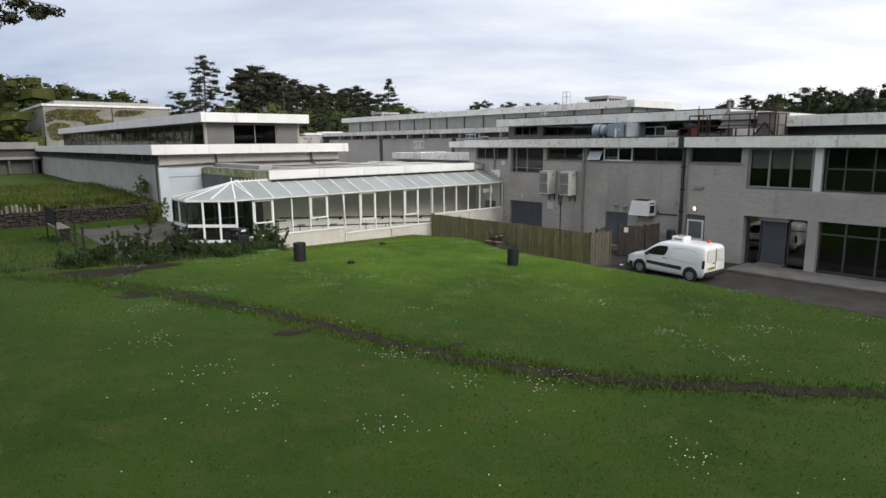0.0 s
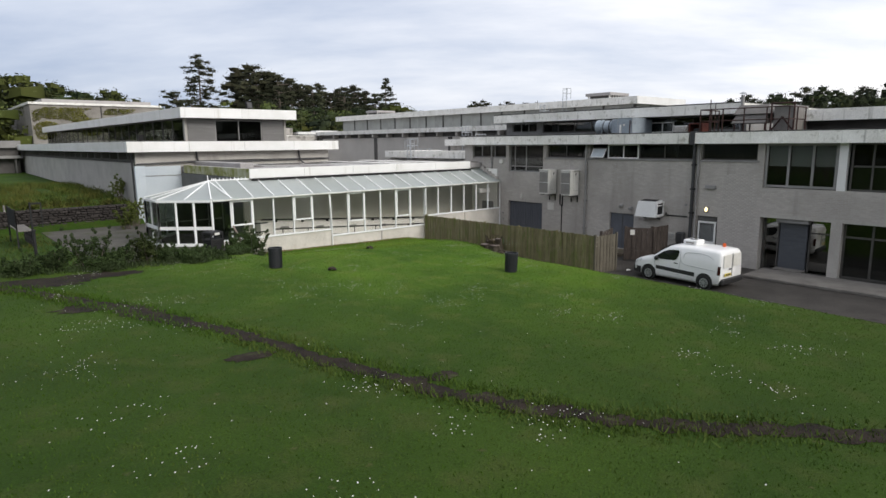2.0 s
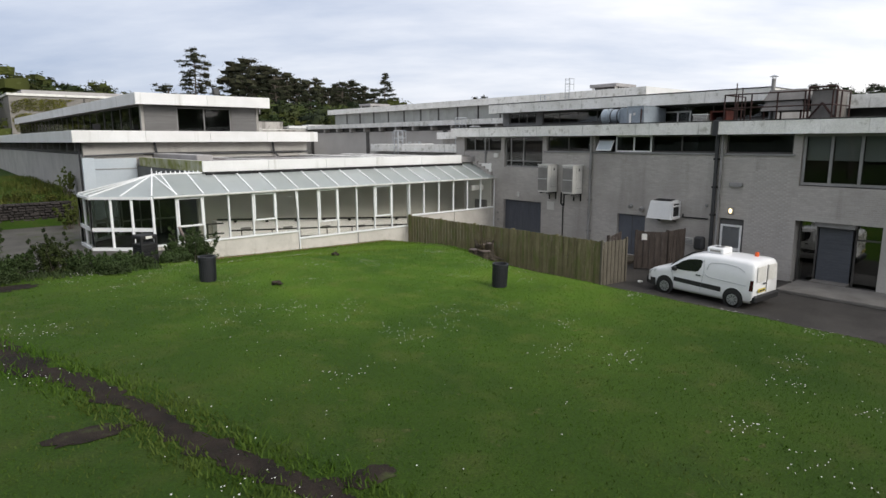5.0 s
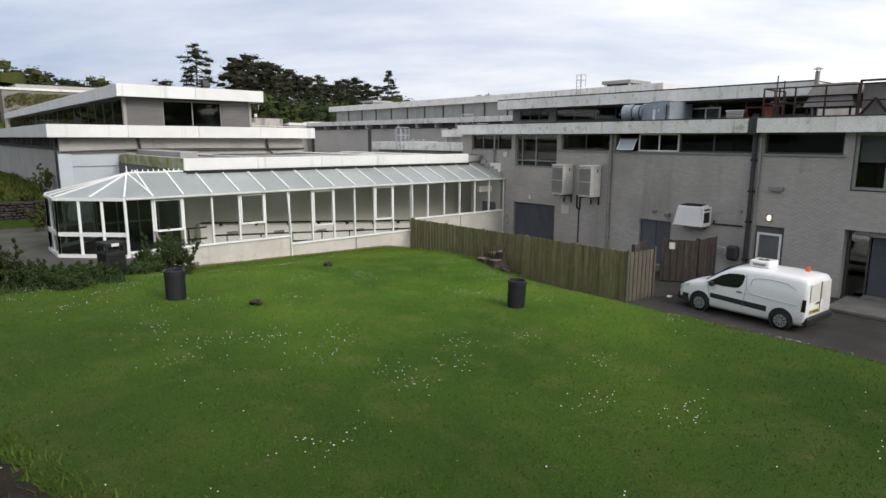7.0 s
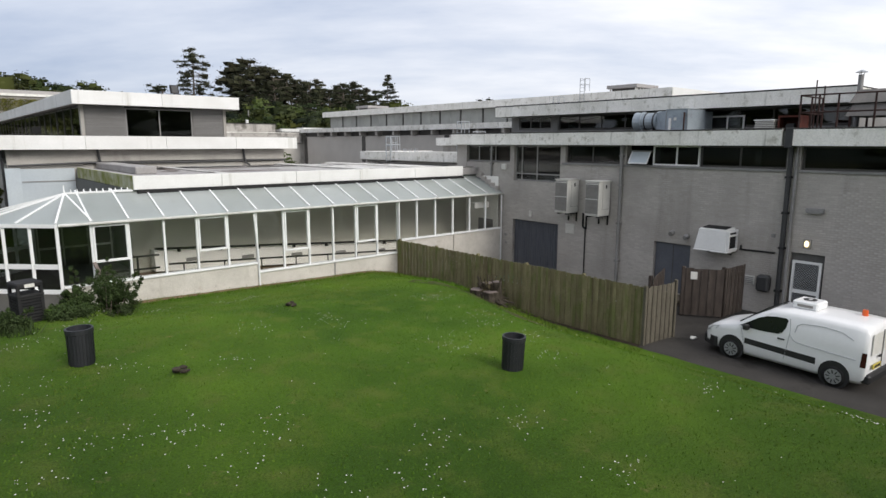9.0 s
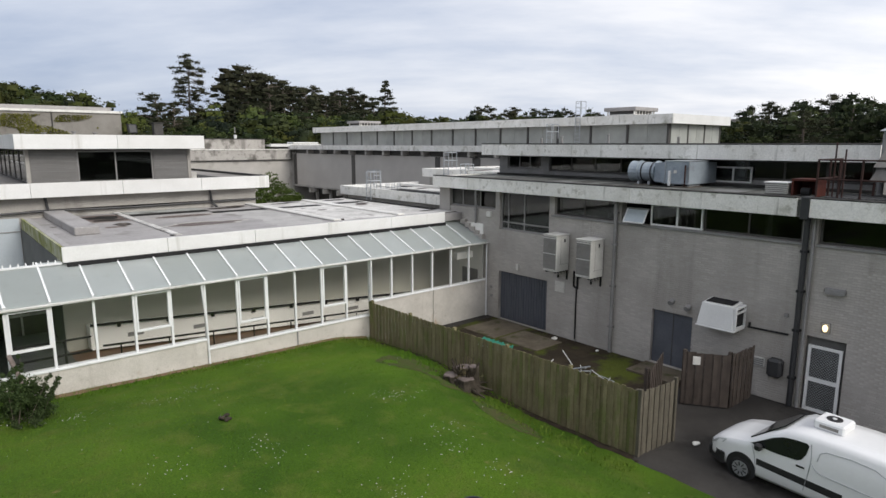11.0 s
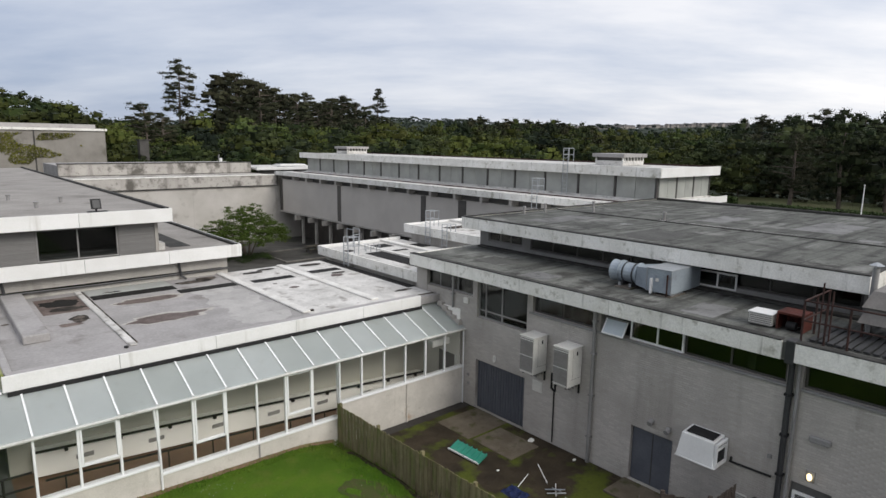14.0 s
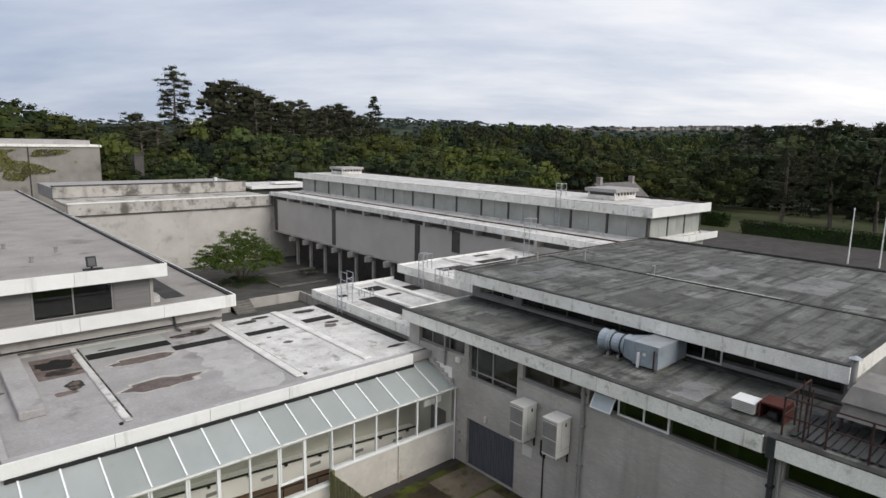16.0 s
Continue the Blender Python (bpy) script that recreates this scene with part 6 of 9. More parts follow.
for y in (-6.45, -7.0):
    part("strap", tubes([((2.2, y, 6.95), (2.2, y - 0.07, 6.95))], 0.445, 18), M["pipe"], fan)
    part("saddle", boxes((1.78, y - 0.09, 6.4, 2.62, y + 0.02, 6.62)), M["pipe"], fan)
part("lid", boxes((1.46, -9.39, 7.45, 3.19, -8.06, 7.475)), M["galv"], fan, "pale folded lid", 0.006)
for y in (-9.36, -8.09):
    part("seam", boxes((1.478, y - 0.02, 6.5, 1.5, y + 0.02, 7.45)), M["galv"], fan)
part("label_plate", boxes((1.478, -8.72, 6.95, 1.488, -8.56, 7.08)), M["paper"], fan)
part("stay", boxes((1.4, -9.22, 6.42, 1.46, -9.17, 7.3)), M["rust"], fan)
fan.location, fan.scale = (2.3, -7.42, 6.36), (0.88, 0.74, 0.88)
o = thing("condenser_box", "white slatted condenser box on the roof", "ac unit", (0.95, -12.05, 6.36))
part("casing", boxes((0.7, -12.38, 6.4, 1.25, -11.76, 6.74)), M["ac_grey"], o)
part("lid", boxes((0.64, -12.42, 6.74, 1.3, -11.72, 6.78)), M["white_paint"], o, "", 0.01)
for k in range(5):
    part("slat", boxes((0.66, -12.38, 6.44 + 0.06 * k, 0.7, -11.76, 6.465 + 0.06 * k)), M["ac_white"], o)
    part("slat", boxes((0.68, -12.42, 6.44 + 0.06 * k, 1.25, -12.38, 6.465 + 0.06 * k)), M["ac_white"], o)
o = thing("red_plant_box", "rusty red open-fronted plant box on the roof", "plant box", (1.05, -12.95, 6.36))
part("shell", boxes((0.75, -13.2, 6.84, 1.5, -12.5, 6.9), (0.75, -13.22, 6.38, 1.5, -13.17, 6.84), (0.75, -12.55, 6.38, 1.5, -12.5, 6.84), (1.44, -13.17, 6.38, 1.5, -12.55, 6.84)), M["red_paint"], o)
part("motor", tubes([((0.9, -13.0, 6.52), (0.9, -12.75, 6.52))], 0.12, 10), M["black_metal"], o)
rail = thing("roof_railing", "rusty tubular safety railing round the roof plant", "railing", (0.1, -15.4, 6.4))
for y in (-13.4, -13.95, -14.5, -15.5, -16.5, -17.45):
    part("post", tubes([((0.12, y, 6.36), (0.12, y, 7.52))], 0.03, 6), M["rust"], rail)
for y in (-13.4, -17.45):
    for x in (1.1, 2.1):
        part("post", tubes([((x, y, 6.36), (x, y, 7.52))], 0.03, 6), M["rust"], rail)
for z in (6.95, 7.5):
    part("rail", tubes([((0.12, -13.4, z), (0.12, -17.45, z)), ((0.12, -13.4, z), (2.1, -13.4, z)), ((0.12, -17.45, z), (2.1, -17.45, z))], 0.026, 6), M["rust"], rail)
part("ladder_post", tubes([((0.5, -13.7, 6.36), (0.5, -13.7, 8.0)), ((0.5, -13.95, 6.36), (0.5, -13.95, 7.8))], 0.022, 6), M["rust"], rail)
deck = thing("roof_deck", "dark slatted walkway deck on the roof", "deck", (1.2, -15.5, 6.36))
for k in range(18):
    part("slat", boxes((0.2, -17.3 + 0.21 * k, 6.4, 2.2, -17.15 + 0.21 * k, 6.44)), M["pipe"], deck)
hood = thing("cooling_hood", "large grey metal ventilation hood on the roof", "hood", (2.6, -15.6, 6.36))
bm = bmesh.new()
hexa(bm, [(1.5, -16.0, 6.85), (3.6, -16.0, 6.85), (3.6, -14.3, 6.85), (1.5, -14.3, 6.85), (1.7, -15.85, 7.25), (3.6, -15.85, 7.25), (3.6, -14.45, 7.25), (1.7, -14.45, 7.25)])
part("lower_hood", bm, M["hood"], hood)
bm = bmesh.new()
hexa(bm, [(1.6, -16.1, 7.28), (3.7, -16.1, 7.28), (3.7, -14.35, 7.28), (1.6, -14.35, 7.28), (1.9, -15.9, 7.72), (3.6, -15.9, 7.72), (3.6, -14.5, 7.72), (1.9, -14.5, 7.72)])
part("upper_hood", bm, M["hood"], hood)
for x in (1.6, 3.4):
    for y in (-15.9, -14.45):
        part("leg", boxes((x, y, 6.36, x + 0.06, y + 0.06, 6.9)), M["rust"], hood)
part("side_cabinet", boxes((1.7, -17.1, 6.4, 3.5, -16.2, 7.62)), M["hood"], hood, "", 0.02)
part("frame", tubes([((1.55, -16.15, 6.36), (1.55, -16.15, 7.75)), ((1.55, -17.15, 6.36), (1.55, -17.15, 7.72)), ((1.55, -16.15, 7.72), (1.55, -17.15, 7.72)), ((1.55, -16.2, 6.5), (1.55, -16.65, 7.1)), ((1.55, -16.65, 7.1), (1.55, -17.1, 6.5))], 0.04, 6), M["rust"], hood)
o = thing("flue_pipe", "dark flue pipe with a pale conical cowl", "flue", (2.55, -14.35, 6.36))
part("pipe", tubes([((2.55, -14.35, 6.36), (2.55, -14.35, 8.26))], 0.085, 12), M["grey_frame"], o)
part("collar", tubes([((2.55, -14.35, 7.4), (2.55, -14.35, 7.46))], 0.11, 12), M["grey_frame"], o)
bm = bmesh.new()
tube(bm, (2.55, -14.35, 8.34), (2.55, -14.35, 8.42), 0.19, 0.04, 12)
part("cowl", bm, M["galv"], o)
part("cowl_stay", tubes([((2.55 + 0.06 * math.cos(a), -14.35 + 0.06 * math.sin(a), 8.24), (2.55 + 0.09 * math.cos(a), -14.35 + 0.09 * math.sin(a), 8.36)) for a in (0.5, 2.6, 4.7)], 0.012, 5), M["galv"], o)
for x, y, z, h in ((10.9, 1.2, 7.86, 0.55), (8.4, 2.6, 7.86, 0.45), (10.6, -3.3, 7.86, 0.4), (7.0, 2.9, 7.86, 0.35), (9.2, 52, 9.2, 0.6)):
    o = thing("roof_vent", "short pale vent pipe on the roof", "vent pipe", (x, y, z))
    part("pipe", tubes([((x, y, z), (x, y, z + h))], 0.07, 8), M["grey_frame"], o)
    part("cap", tubes([((x, y, z + h), (x, y, z + h + 0.06))], 0.09, 8), M["grey_frame"], o)
for x, y in ((-14.2, 20.5), (-13.6, 15.6), (-15.2, 27), (-12.2, 18.0)):
    o = thing("roof_vent", "stubby grey vent on the gallery roof", "vent pipe", (x, y, 8.26))
    part("pipe", tubes([((x, y, 8.26), (x, y, 8.5))], 0.08, 8), M["grey_frame"], o)
    part("cap", tubes([((x, y, 8.5), (x, y, 8.55))], 0.12, 8), M["grey_frame"], o)
o = thing("flood_light", "black floodlight standing on the gallery roof edge", "floodlight", (-11.7, 12.1, 8.26))
part("base", boxes((-12.1, 12.0, 8.26, -11.3, 12.3, 8.31)), M["black_metal"], o)
part("head", slab((-11.95, 12.0, 8.42), (-11.55, 12.0, 8.42), (-11.55, 12.15, 8.86), (-11.95, 12.15, 8.86), (0, 0.16, 0)), M["black_metal"], o)
part("lens", slab((-11.9, 11.99, 8.47), (-11.6, 11.99, 8.47), (-11.6, 12.13, 8.82), (-11.9, 12.13, 8.82), (0, 0.005, 0)), M["bin"], o)
part("bracket", tubes([((-11.75, 12.15, 8.3), (-11.75, 12.15, 8.45))], 0.04, 6), M["black_metal"], o)
o = thing("flood_light", "small black floodlight on the lower roof", "floodlight", (-17.2, 18, 6.16))
part("head", boxes((-17.4, 17.8, 6.4, -17.0, 18.0, 6.75)), M["black_metal"], o)
part("bracket", boxes((-17.25, 17.85, 6.16, -17.15, 17.95, 6.4)), M["black_metal"], o)


def roof_ladder(x, y, z0, z1, along, label="galvanised roof access ladder with guard hoops"):
    o = thing("roof_ladder", label, "ladder", (x, y, z0), "roof ladders")
    d = Vector((0, 0.45, 0)) if along == "y" else Vector((0.45, 0, 0))
    back = Vector((0.7, 0, 0)) if along == "y" else Vector((0, 0.7, 0))
    p = Vector((x, y, 0))
    for s in (p, p + d):
        part("stile", tubes([((s.x, s.y, z0), (s.x, s.y, z1))], 0.03, 6), M["galv"], o)
        e = s + back
        part("hoop", tubes([((s.x, s.y, z1), (e.x, e.y, z1)), ((e.x, e.y, z1), (e.x, e.y, z1 - 1.0)), ((s.x, s.y, z1 - 0.5), (e.x, e.y, z1 - 0.5))], 0.025, 6), M["galv"], o)
    n = int((z1 - z0) / 0.3)
    for k in range(n):
        z = z0 + 0.15 + 0.3 * k
        part("rung", tubes([((p.x, p.y, z), (p.x + d.x, p.y + d.y, z))], 0.016, 5), M["galv"], o)


roof_ladder(-0.12, 9.4, 4.72, 6.35, "y")
roof_ladder(6.1, 9.8, 5.3, 7.4, "y")
roof_ladder(13.9, 7.9, 6.3, 9.3, "y")
roof_ladder(20.85, 10.8, 7.7, 11.3, "y")
roof_ladder(2.0, 12.2, 5.24, 6.3, "x")
roof_ladder(6.1, 8.2, 5.3, 6.7, "y")
o = thing("ladder_cage", "round galvanised safety cage over a rooflight", "cage", (2.25, 10.5, 5.24))
for k in range(8):
    a = k * math.pi / 4
    part("bar", tubes([((2.25 + 0.45 * math.cos(a), 10.5 + 0.45 * math.sin(a), 5.24), (2.25 + 0.45 * math.cos(a), 10.5 + 0.45 * math.sin(a), 5.6))], 0.025, 5), M["galv"], o)

# ---- van ----
van = thing("van", "small white panel van with rooftop cooler and orange beacon", "van")
HALF = 0.9
st = ((0.0, 0.42, 0.70, 0.62), (0.1, 0.30, 0.80, 0.76), (0.3, 0.24, 0.93, 0.85), (0.62, 0.22, 1.03, 0.88), (1.0, 0.22, 1.10, 0.9), (1.45, 0.22, 1.43, 0.9), (1.9, 0.22, 1.69, 0.9), (2.3, 0.22, 1.75, 0.9), (3.2, 0.22, 1.765, 0.9), (4.0, 0.24, 1.75, 0.9), (4.24, 0.26, 1.73, 0.895), (4.32, 0.3, 1.68, 0.875), (4.36, 0.4, 1.57, 0.85))
bm, rings = bmesh.new(), []
for s, zb, zt, w in st:
    belt = min(1.05, zb + (zt - zb) * 0.75)
    up = max(0.0, (zt - 1.05) / 0.75)
    pts = [(w * 0.9, zb), (w, zb + 0.12), (w * 1.005, (zb + belt) / 2), (w * 0.985, belt), (w * (0.97 - 0.055 * up), belt + (zt - belt) * 0.8), (w * (0.9 - 0.05 * up), zt - 0.06), (w * (0.84 - 0.06 * up), zt - 0.012), (w * 0.4, zt + 0.012)]
    ring = [(2.05 - s, y, z) for y, z in pts] + [(2.05 - s, -y, z) for y, z in pts[::-1]]
    rings.append([bm.verts.new(q) for q in ring])
for a, b in zip(rings, rings[1:]):
    for k in range(len(a)):
        bm.faces.new((a[k], a[(k + 1) % len(a)], b[(k + 1) % len(a)], b[k]))
bm.faces.new(rings[0][::-1])
bm.faces.new(rings[-1])
part("body", bm, M["van_white"], van, "", 0, True)


def van_side(s, z, out=0.012):
    """A point of the flank at s behind the nose and height z."""
    k = max(0, min(len(st) - 2, next((i for i in range(len(st) - 1) if st[i + 1][0] >= s), len(st) - 2)))
    f = (s - st[k][0]) / (st[k + 1][0] - st[k][0])
    zb, zt, w = (st[k][i] + f * (st[k + 1][i] - st[k][i]) for i in (1, 2, 3))
    belt = min(1.05, zb + (zt - zb) * 0.75)
    up = max(0.0, (zt - 1.05) / 0.75)
    top = belt + (zt - belt) * 0.8
    y = w * 0.985 if z <= belt else w * (0.985 + (0.97 - 0.055 * up - 0.985) * (z - belt) / max(0.01, top - belt))
    if z < belt:
        y = w * 1.0
    return y + out


def flank(name, pts, mat, sign, label="", parent=van):
    b2 = bmesh.new()
    outer = [b2.verts.new((2.05 - s, sign * van_side(s, z), z)) for s, z in pts]
    inner = [b2.verts.new((2.05 - s, sign * (van_side(s, z) - 0.03), z)) for s, z in pts]
    b2.faces.new(outer)
    b2.faces.new(inner[::-1])
    for k in range(len(pts)):
        b2.faces.new((outer[k], outer[(k + 1) % len(pts)], inner[(k + 1) % len(pts)], inner[k]))
    return part(name, b2, M[mat], parent, label)


for sg in (1, -1):
    flank("side_window", ((1.12, 1.07), (1.4, 1.25), (1.62, 1.4), (1.85, 1.5), (2.1, 1.54), (2.36, 1.55), (2.42, 1.5), (2.38, 1.28), (2.3, 1.14), (2.2, 1.08), (1.7, 1.05)), "van_glass", sg, "dark front side window")
    # door seams, and grey lines standing for shadow in the pressed grooves
    for pts in (((2.62, 1.22), (2.66, 1.42), (2.78, 1.5), (3.3, 1.54), (3.75, 1.5), (4.02, 1.36)), ((2.5, 1.14), (2.6, 1.02), (2.74, 0.96), (3.2, 0.93), (4.12, 0.88)), ((2.46, 1.56), (2.5, 1.2), (2.46, 0.8), (2.4, 0.42)), ((1.16, 1.02), (1.24, 0.8), (1.3, 0.42))):
        b2 = bmesh.new()
        for (s0, z0), (s1, z1) in zip(pts, pts[1:]):
            tube(b2, (2.05 - s0, sg * van_side(s0, z0, 0.004), z0), (2.05 - s1, sg * van_side(s1, z1, 0.004), z1), 0.011, 0.011, 5)
        part("panel_groove", b2, M["van_shade"], van)
    flank("rub_strip", ((1.3, 0.58), (1.3, 0.74), (3.2, 0.68), (3.2, 0.5)), "van_black", sg, "black side rubbing strip")
    flank("handle", ((2.2, 0.94), (2.2, 0.98), (2.38, 0.98), (2.38, 0.94)), "van_black", sg)
    flank("tail_lamp", ((4.22, 0.72), (4.24, 1.1), (4.34, 1.1), (4.34, 0.72)), "red_lens", sg, "dark red upright tail lamp")
    flank("head_lamp", ((0.06, 0.72), (0.3, 0.86), (0.52, 0.92), (0.42, 0.8), (0.1, 0.66)), "glass_dark", sg, "clear swept headlamp")
    part("mirror", boxes((0.62, sg * 0.9, 1.0, 0.78, sg * 1.06, 1.16)), M["van_black"], van, "", 0.03)
    for s, nm in ((0.93, "wheel"), (3.66, "wheel")):
        x = 2.05 - s
        arch = bmesh.new()
        tube(arch, (x, sg * 0.80, 0.36), (x, sg * 0.915, 0.36), 0.37, 0.37, 22)
        part("wheel_arch", arch, M["van_black"], van)
        bm = bmesh.new()
        tube(bm, (x, sg * 0.72, 0.31), (x, sg * 0.925, 0.31), 0.31, 0.31, 22)
        bmesh.ops.bevel(bm, geom=bm.edges[:], offset=0.03, segments=2, affect="EDGES", clamp_overlap=True)
        wheel = part("wheel", bm, M["rubber"], van, "", 0, True)
        part("rim", tubes([((x, sg * 0.9, 0.31), (x, sg * 0.935, 0.31))], 0.2, 18), M["rim"], wheel, "silver wheel trim")
        for k in range(9):
            a = k * 2 * math.pi / 9
            part("slot", tubes([((x + 0.08 * math.cos(a), sg * 0.937, 0.31 + 0.08 * math.sin(a)), (x + 0.175 * math.cos(a), sg * 0.937, 0.31 + 0.175 * math.sin(a)))], 0.016, 5), M["van_black"], wheel)
part("windscreen", slab((1.0, 0.72, 1.13), (1.0, -0.72, 1.13), (0.26, -0.62, 1.68), (0.26, 0.62, 1.68), (0.02, 0, 0.025)), M["van_glass"], van, "dark windscreen")
part("front_bumper", boxes((1.86, -0.72, 0.24, 2.1, 0.72, 0.56)), M["van_black"], van, "", 0.05)
for sg in (1, -1):
    part("front_bumper", slab((1.9, sg * 0.7, 0.26), (1.55, sg * 0.9, 0.26), (1.55, sg * 0.9, 0.55), (1.9, sg * 0.7, 0.55), (0.08, sg * 0.03, 0)), M["van_black"], van)
part("rear_bumper", boxes((-2.42, -0.86, 0.3, -2.15, 0.86, 0.55)), M["van_black"], van, "", 0.05)
part("plate", boxes((-2.38, 0.12, 0.66, -2.355, 0.62, 0.78)), M["yellow_plate"], van, "yellow number plate with plain bars")
part("plate_bar", boxes((-2.387, 0.18, 0.69, -2.378, 0.34, 0.75), (-2.387, 0.38, 0.69, -2.378, 0.56, 0.75)), M["van_black"], van)
part("rear_panel", boxes((-2.352, 0.08, 1.02, -2.335, 0.7, 1.58)), M["ac_white"], van, "pressed blank rear window", 0.03)
part("rear_panel", boxes((-2.352, -0.7, 1.02, -2.335, -0.08, 1.58)), M["ac_white"], van, "pressed blank rear window", 0.03)
part("door_seam", boxes((-2.356, -0.006, 0.6, -2.33, 0.006, 1.6)), M["ac_grey"], van)
part("rear_handle", boxes((-2.38, 0.08, 0.92, -2.34, 0.24, 0.96)), M["van_black"], van)
fridge = part("refrigeration_unit", boxes((-0.86, -0.33, 1.76, -0.2, 0.33, 1.99)), M["van_white"], van, "white rooftop refrigeration unit", 0.04)
part("fan_grille", tubes([((-0.53, 0.0, 1.99), (-0.53, 0.0, 2.005))], 0.17, 18), M["van_black"], fridge)
part("fan_hub", tubes([((-0.53, 0.0, 2.005), (-0.53, 0.0, 2.015))], 0.05, 10), M["van_white"], fridge)
part("badge", boxes((-0.74, 0.325, 1.83, -0.34, 0.34, 1.9)), M["ac_grey"], fridge)
bm = bmesh.new()
tube(bm, (-1.76, -0.35, 1.74), (-1.76, -0.35, 1.92), 0.08, 0.065, 12)
part("beacon", bm, M["orange_lens"], van, "orange roof beacon")
van.matrix_basis = pose(-4.62, -15.32, -0.02, 0, 0, 86.3) @ Matrix.Scale(0.95, 4)

# ---- bins ----
def round_bin(x, y, lean):
    z = ground_h(x, y) - 0.02
    o = thing("litter_bin", "dark grey ribbed plastic litter bin on the lawn", "bin", (0, 0, 0), "round bins on the lawn")
    bm = bmesh.new()
    n, prof = 20, ((0.0, 0.0), (0.27, 0.0), (0.28, 0.05), (0.29, 0.75), (0.315, 0.76), (0.315, 0.86), (0.27, 0.86), (0.25, 0.45), (0.0, 0.44))
    rings = [[bm.verts.new((r * math.cos(2 * math.pi * k / n), r * math.sin(2 * math.pi * k / n), h)) for k in range(n)] for r, h in prof[1:-1]]
    for a, b in zip(rings, rings[1:]):
        for k in range(n):
            bm.faces.new((a[k], a[(k + 1) % n], b[(k + 1) % n], b[k]))
    bm.faces.new(rings[0][::-1])
    bm.faces.new(rings[-1])
    part("body", bm, M["bin"], o)
    for k in range(24):
        a = 2 * math.pi * k / 24
        part("rib", tubes([((0.285 * math.cos(a), 0.285 * math.sin(a), 0.06), (0.294 * math.cos(a), 0.294 * math.sin(a), 0.74))], 0.006, 4), M["bin"], o)
    part("liner", tubes([((0, 0, 0.7), (0, 0, 0.72))], 0.26, 16), M["black_metal"], o)
    o.matrix_basis = pose(x, y, z, lean, 0, 30) @ Matrix.Diagonal((0.79, 0.79, 0.86, 1))


round_bin(-20.2, -8.3, 0)
round_bin(-13.2, -13.1, 2)
o = thing("post_bin", "black slotted metal litter bin by the shrubs", "bin", (-20.5, -3.3, 1.4))
z = ground_h(-20.5, -3.3) - 0.02
for k in range(9):
    part("slat", boxes((-20.78, -3.58, z + 0.04 + 0.078 * k, -20.22, -3.02, z + 0.095 + 0.078 * k)), M["black_metal"], o)
part("liner", boxes((-20.74, -3.54, z, -20.26, -3.06, z + 0.74)), M["bin"], o)
for i, j in ((0, 0), (0, 1), (1, 0), (1, 1)):
    part("post", boxes((-20.79 + 0.51 * i, -3.59 + 0.51 * j, z, -20.72 + 0.51 * i, -3.52 + 0.51 * j, z + 1.0)), M["black_metal"], o)
part("collar", boxes((-20.8, -3.6, z + 0.72, -20.2, -3.0, z + 0.78)), M["black_metal"], o, "", 0.01)
part("hood", boxes((-20.8, -3.6, z + 0.94, -20.2, -3.0, z + 1.08)), M["black_metal"], o, "", 0.03)
part("notice", boxes((-20.62, -3.606, z + 0.96, -20.4, -3.598, z + 1.05)), M["paper"], o)
o.matrix_basis = pose(-20.5, -3.3, 1.4, 0, 0, 14)

# ---- stump by the fence ----
o = thing("tree_stump", "cut multi-stemmed tree stump with exposed roots by the fence", "stump", (-7.5, -6.6, 0.5))
z = ground_h(-7.5, -6.6) - 0.05


def stump_stem(x, y, top, r, lean, seed):
    """A short sawn stem, fluted at the foot, with its greyed cut face."""
    bm, prev, n = bmesh.new(), None, 18
    for t in (0.0, 0.18, 0.45, 0.75, 1.0):
        ring = []
        for k in range(n):
            a = 2 * math.pi * k / n
            f = (1 + 0.5 * (1 - t) ** 2) * (1 + (0.2 - 0.12 * t) * math.sin(5 * a + seed) + 0.18 * noise.noise(Vector((2 * math.cos(a), 2 * math.sin(a), 2 * t + seed))))
            ring.append(bm.verts.new((x + lean[0] * t + r * f * math.cos(a), y + lean[1] * t + r * f * math.sin(a), z + top * t)))
        if prev:
            for k in range(n):
                bm.faces.new((prev[k], prev[(k + 1) % n], ring[(k + 1) % n], ring[k]))
        prev = ring
    rim = [v.co.copy() for v in prev]
    bm.faces.new(prev)
    stem = part("stem", bm, M["stump"], o)
    face = bmesh.new()
    mid = sum(rim, Vector()) / n
    low_ring = [face.verts.new(mid + (q - mid) * 0.93) for q in rim]
    top_ring = [face.verts.new(mid + (q - mid) * 0.9 + Vector((0, 0, 0.02))) for q in rim]
    face.faces.new(top_ring)
    for k in range(n):
        face.faces.new((low_ring[k], low_ring[(k + 1) % n], top_ring[(k + 1) % n], top_ring[k]))
    part("cut_face", face, M["cut_wood"], stem, "greyed saw-cut top")


stump = o
for x, y, top, r, lean, sd in ((-7.5, -6.6, 0.34, 0.4, (0.0, 0.0), 0.9), (-7.72, -6.4, 0.44, 0.25, (-0.05, 0.03), 0.3), (-7.58, -6.82, 0.42, 0.27, (-0.05, -0.04), 1.7), (-7.36, -6.52, 0.62, 0.22, (0.03, 0.02), 2.9), (-7.28, -6.78, 0.7, 0.17, (0.03, -0.04), 4.1), (-7.42, -6.3, 0.56, 0.16, (0.0, 0.05), 5.2)):
    stump_stem(x, y, top, r, lean, sd)
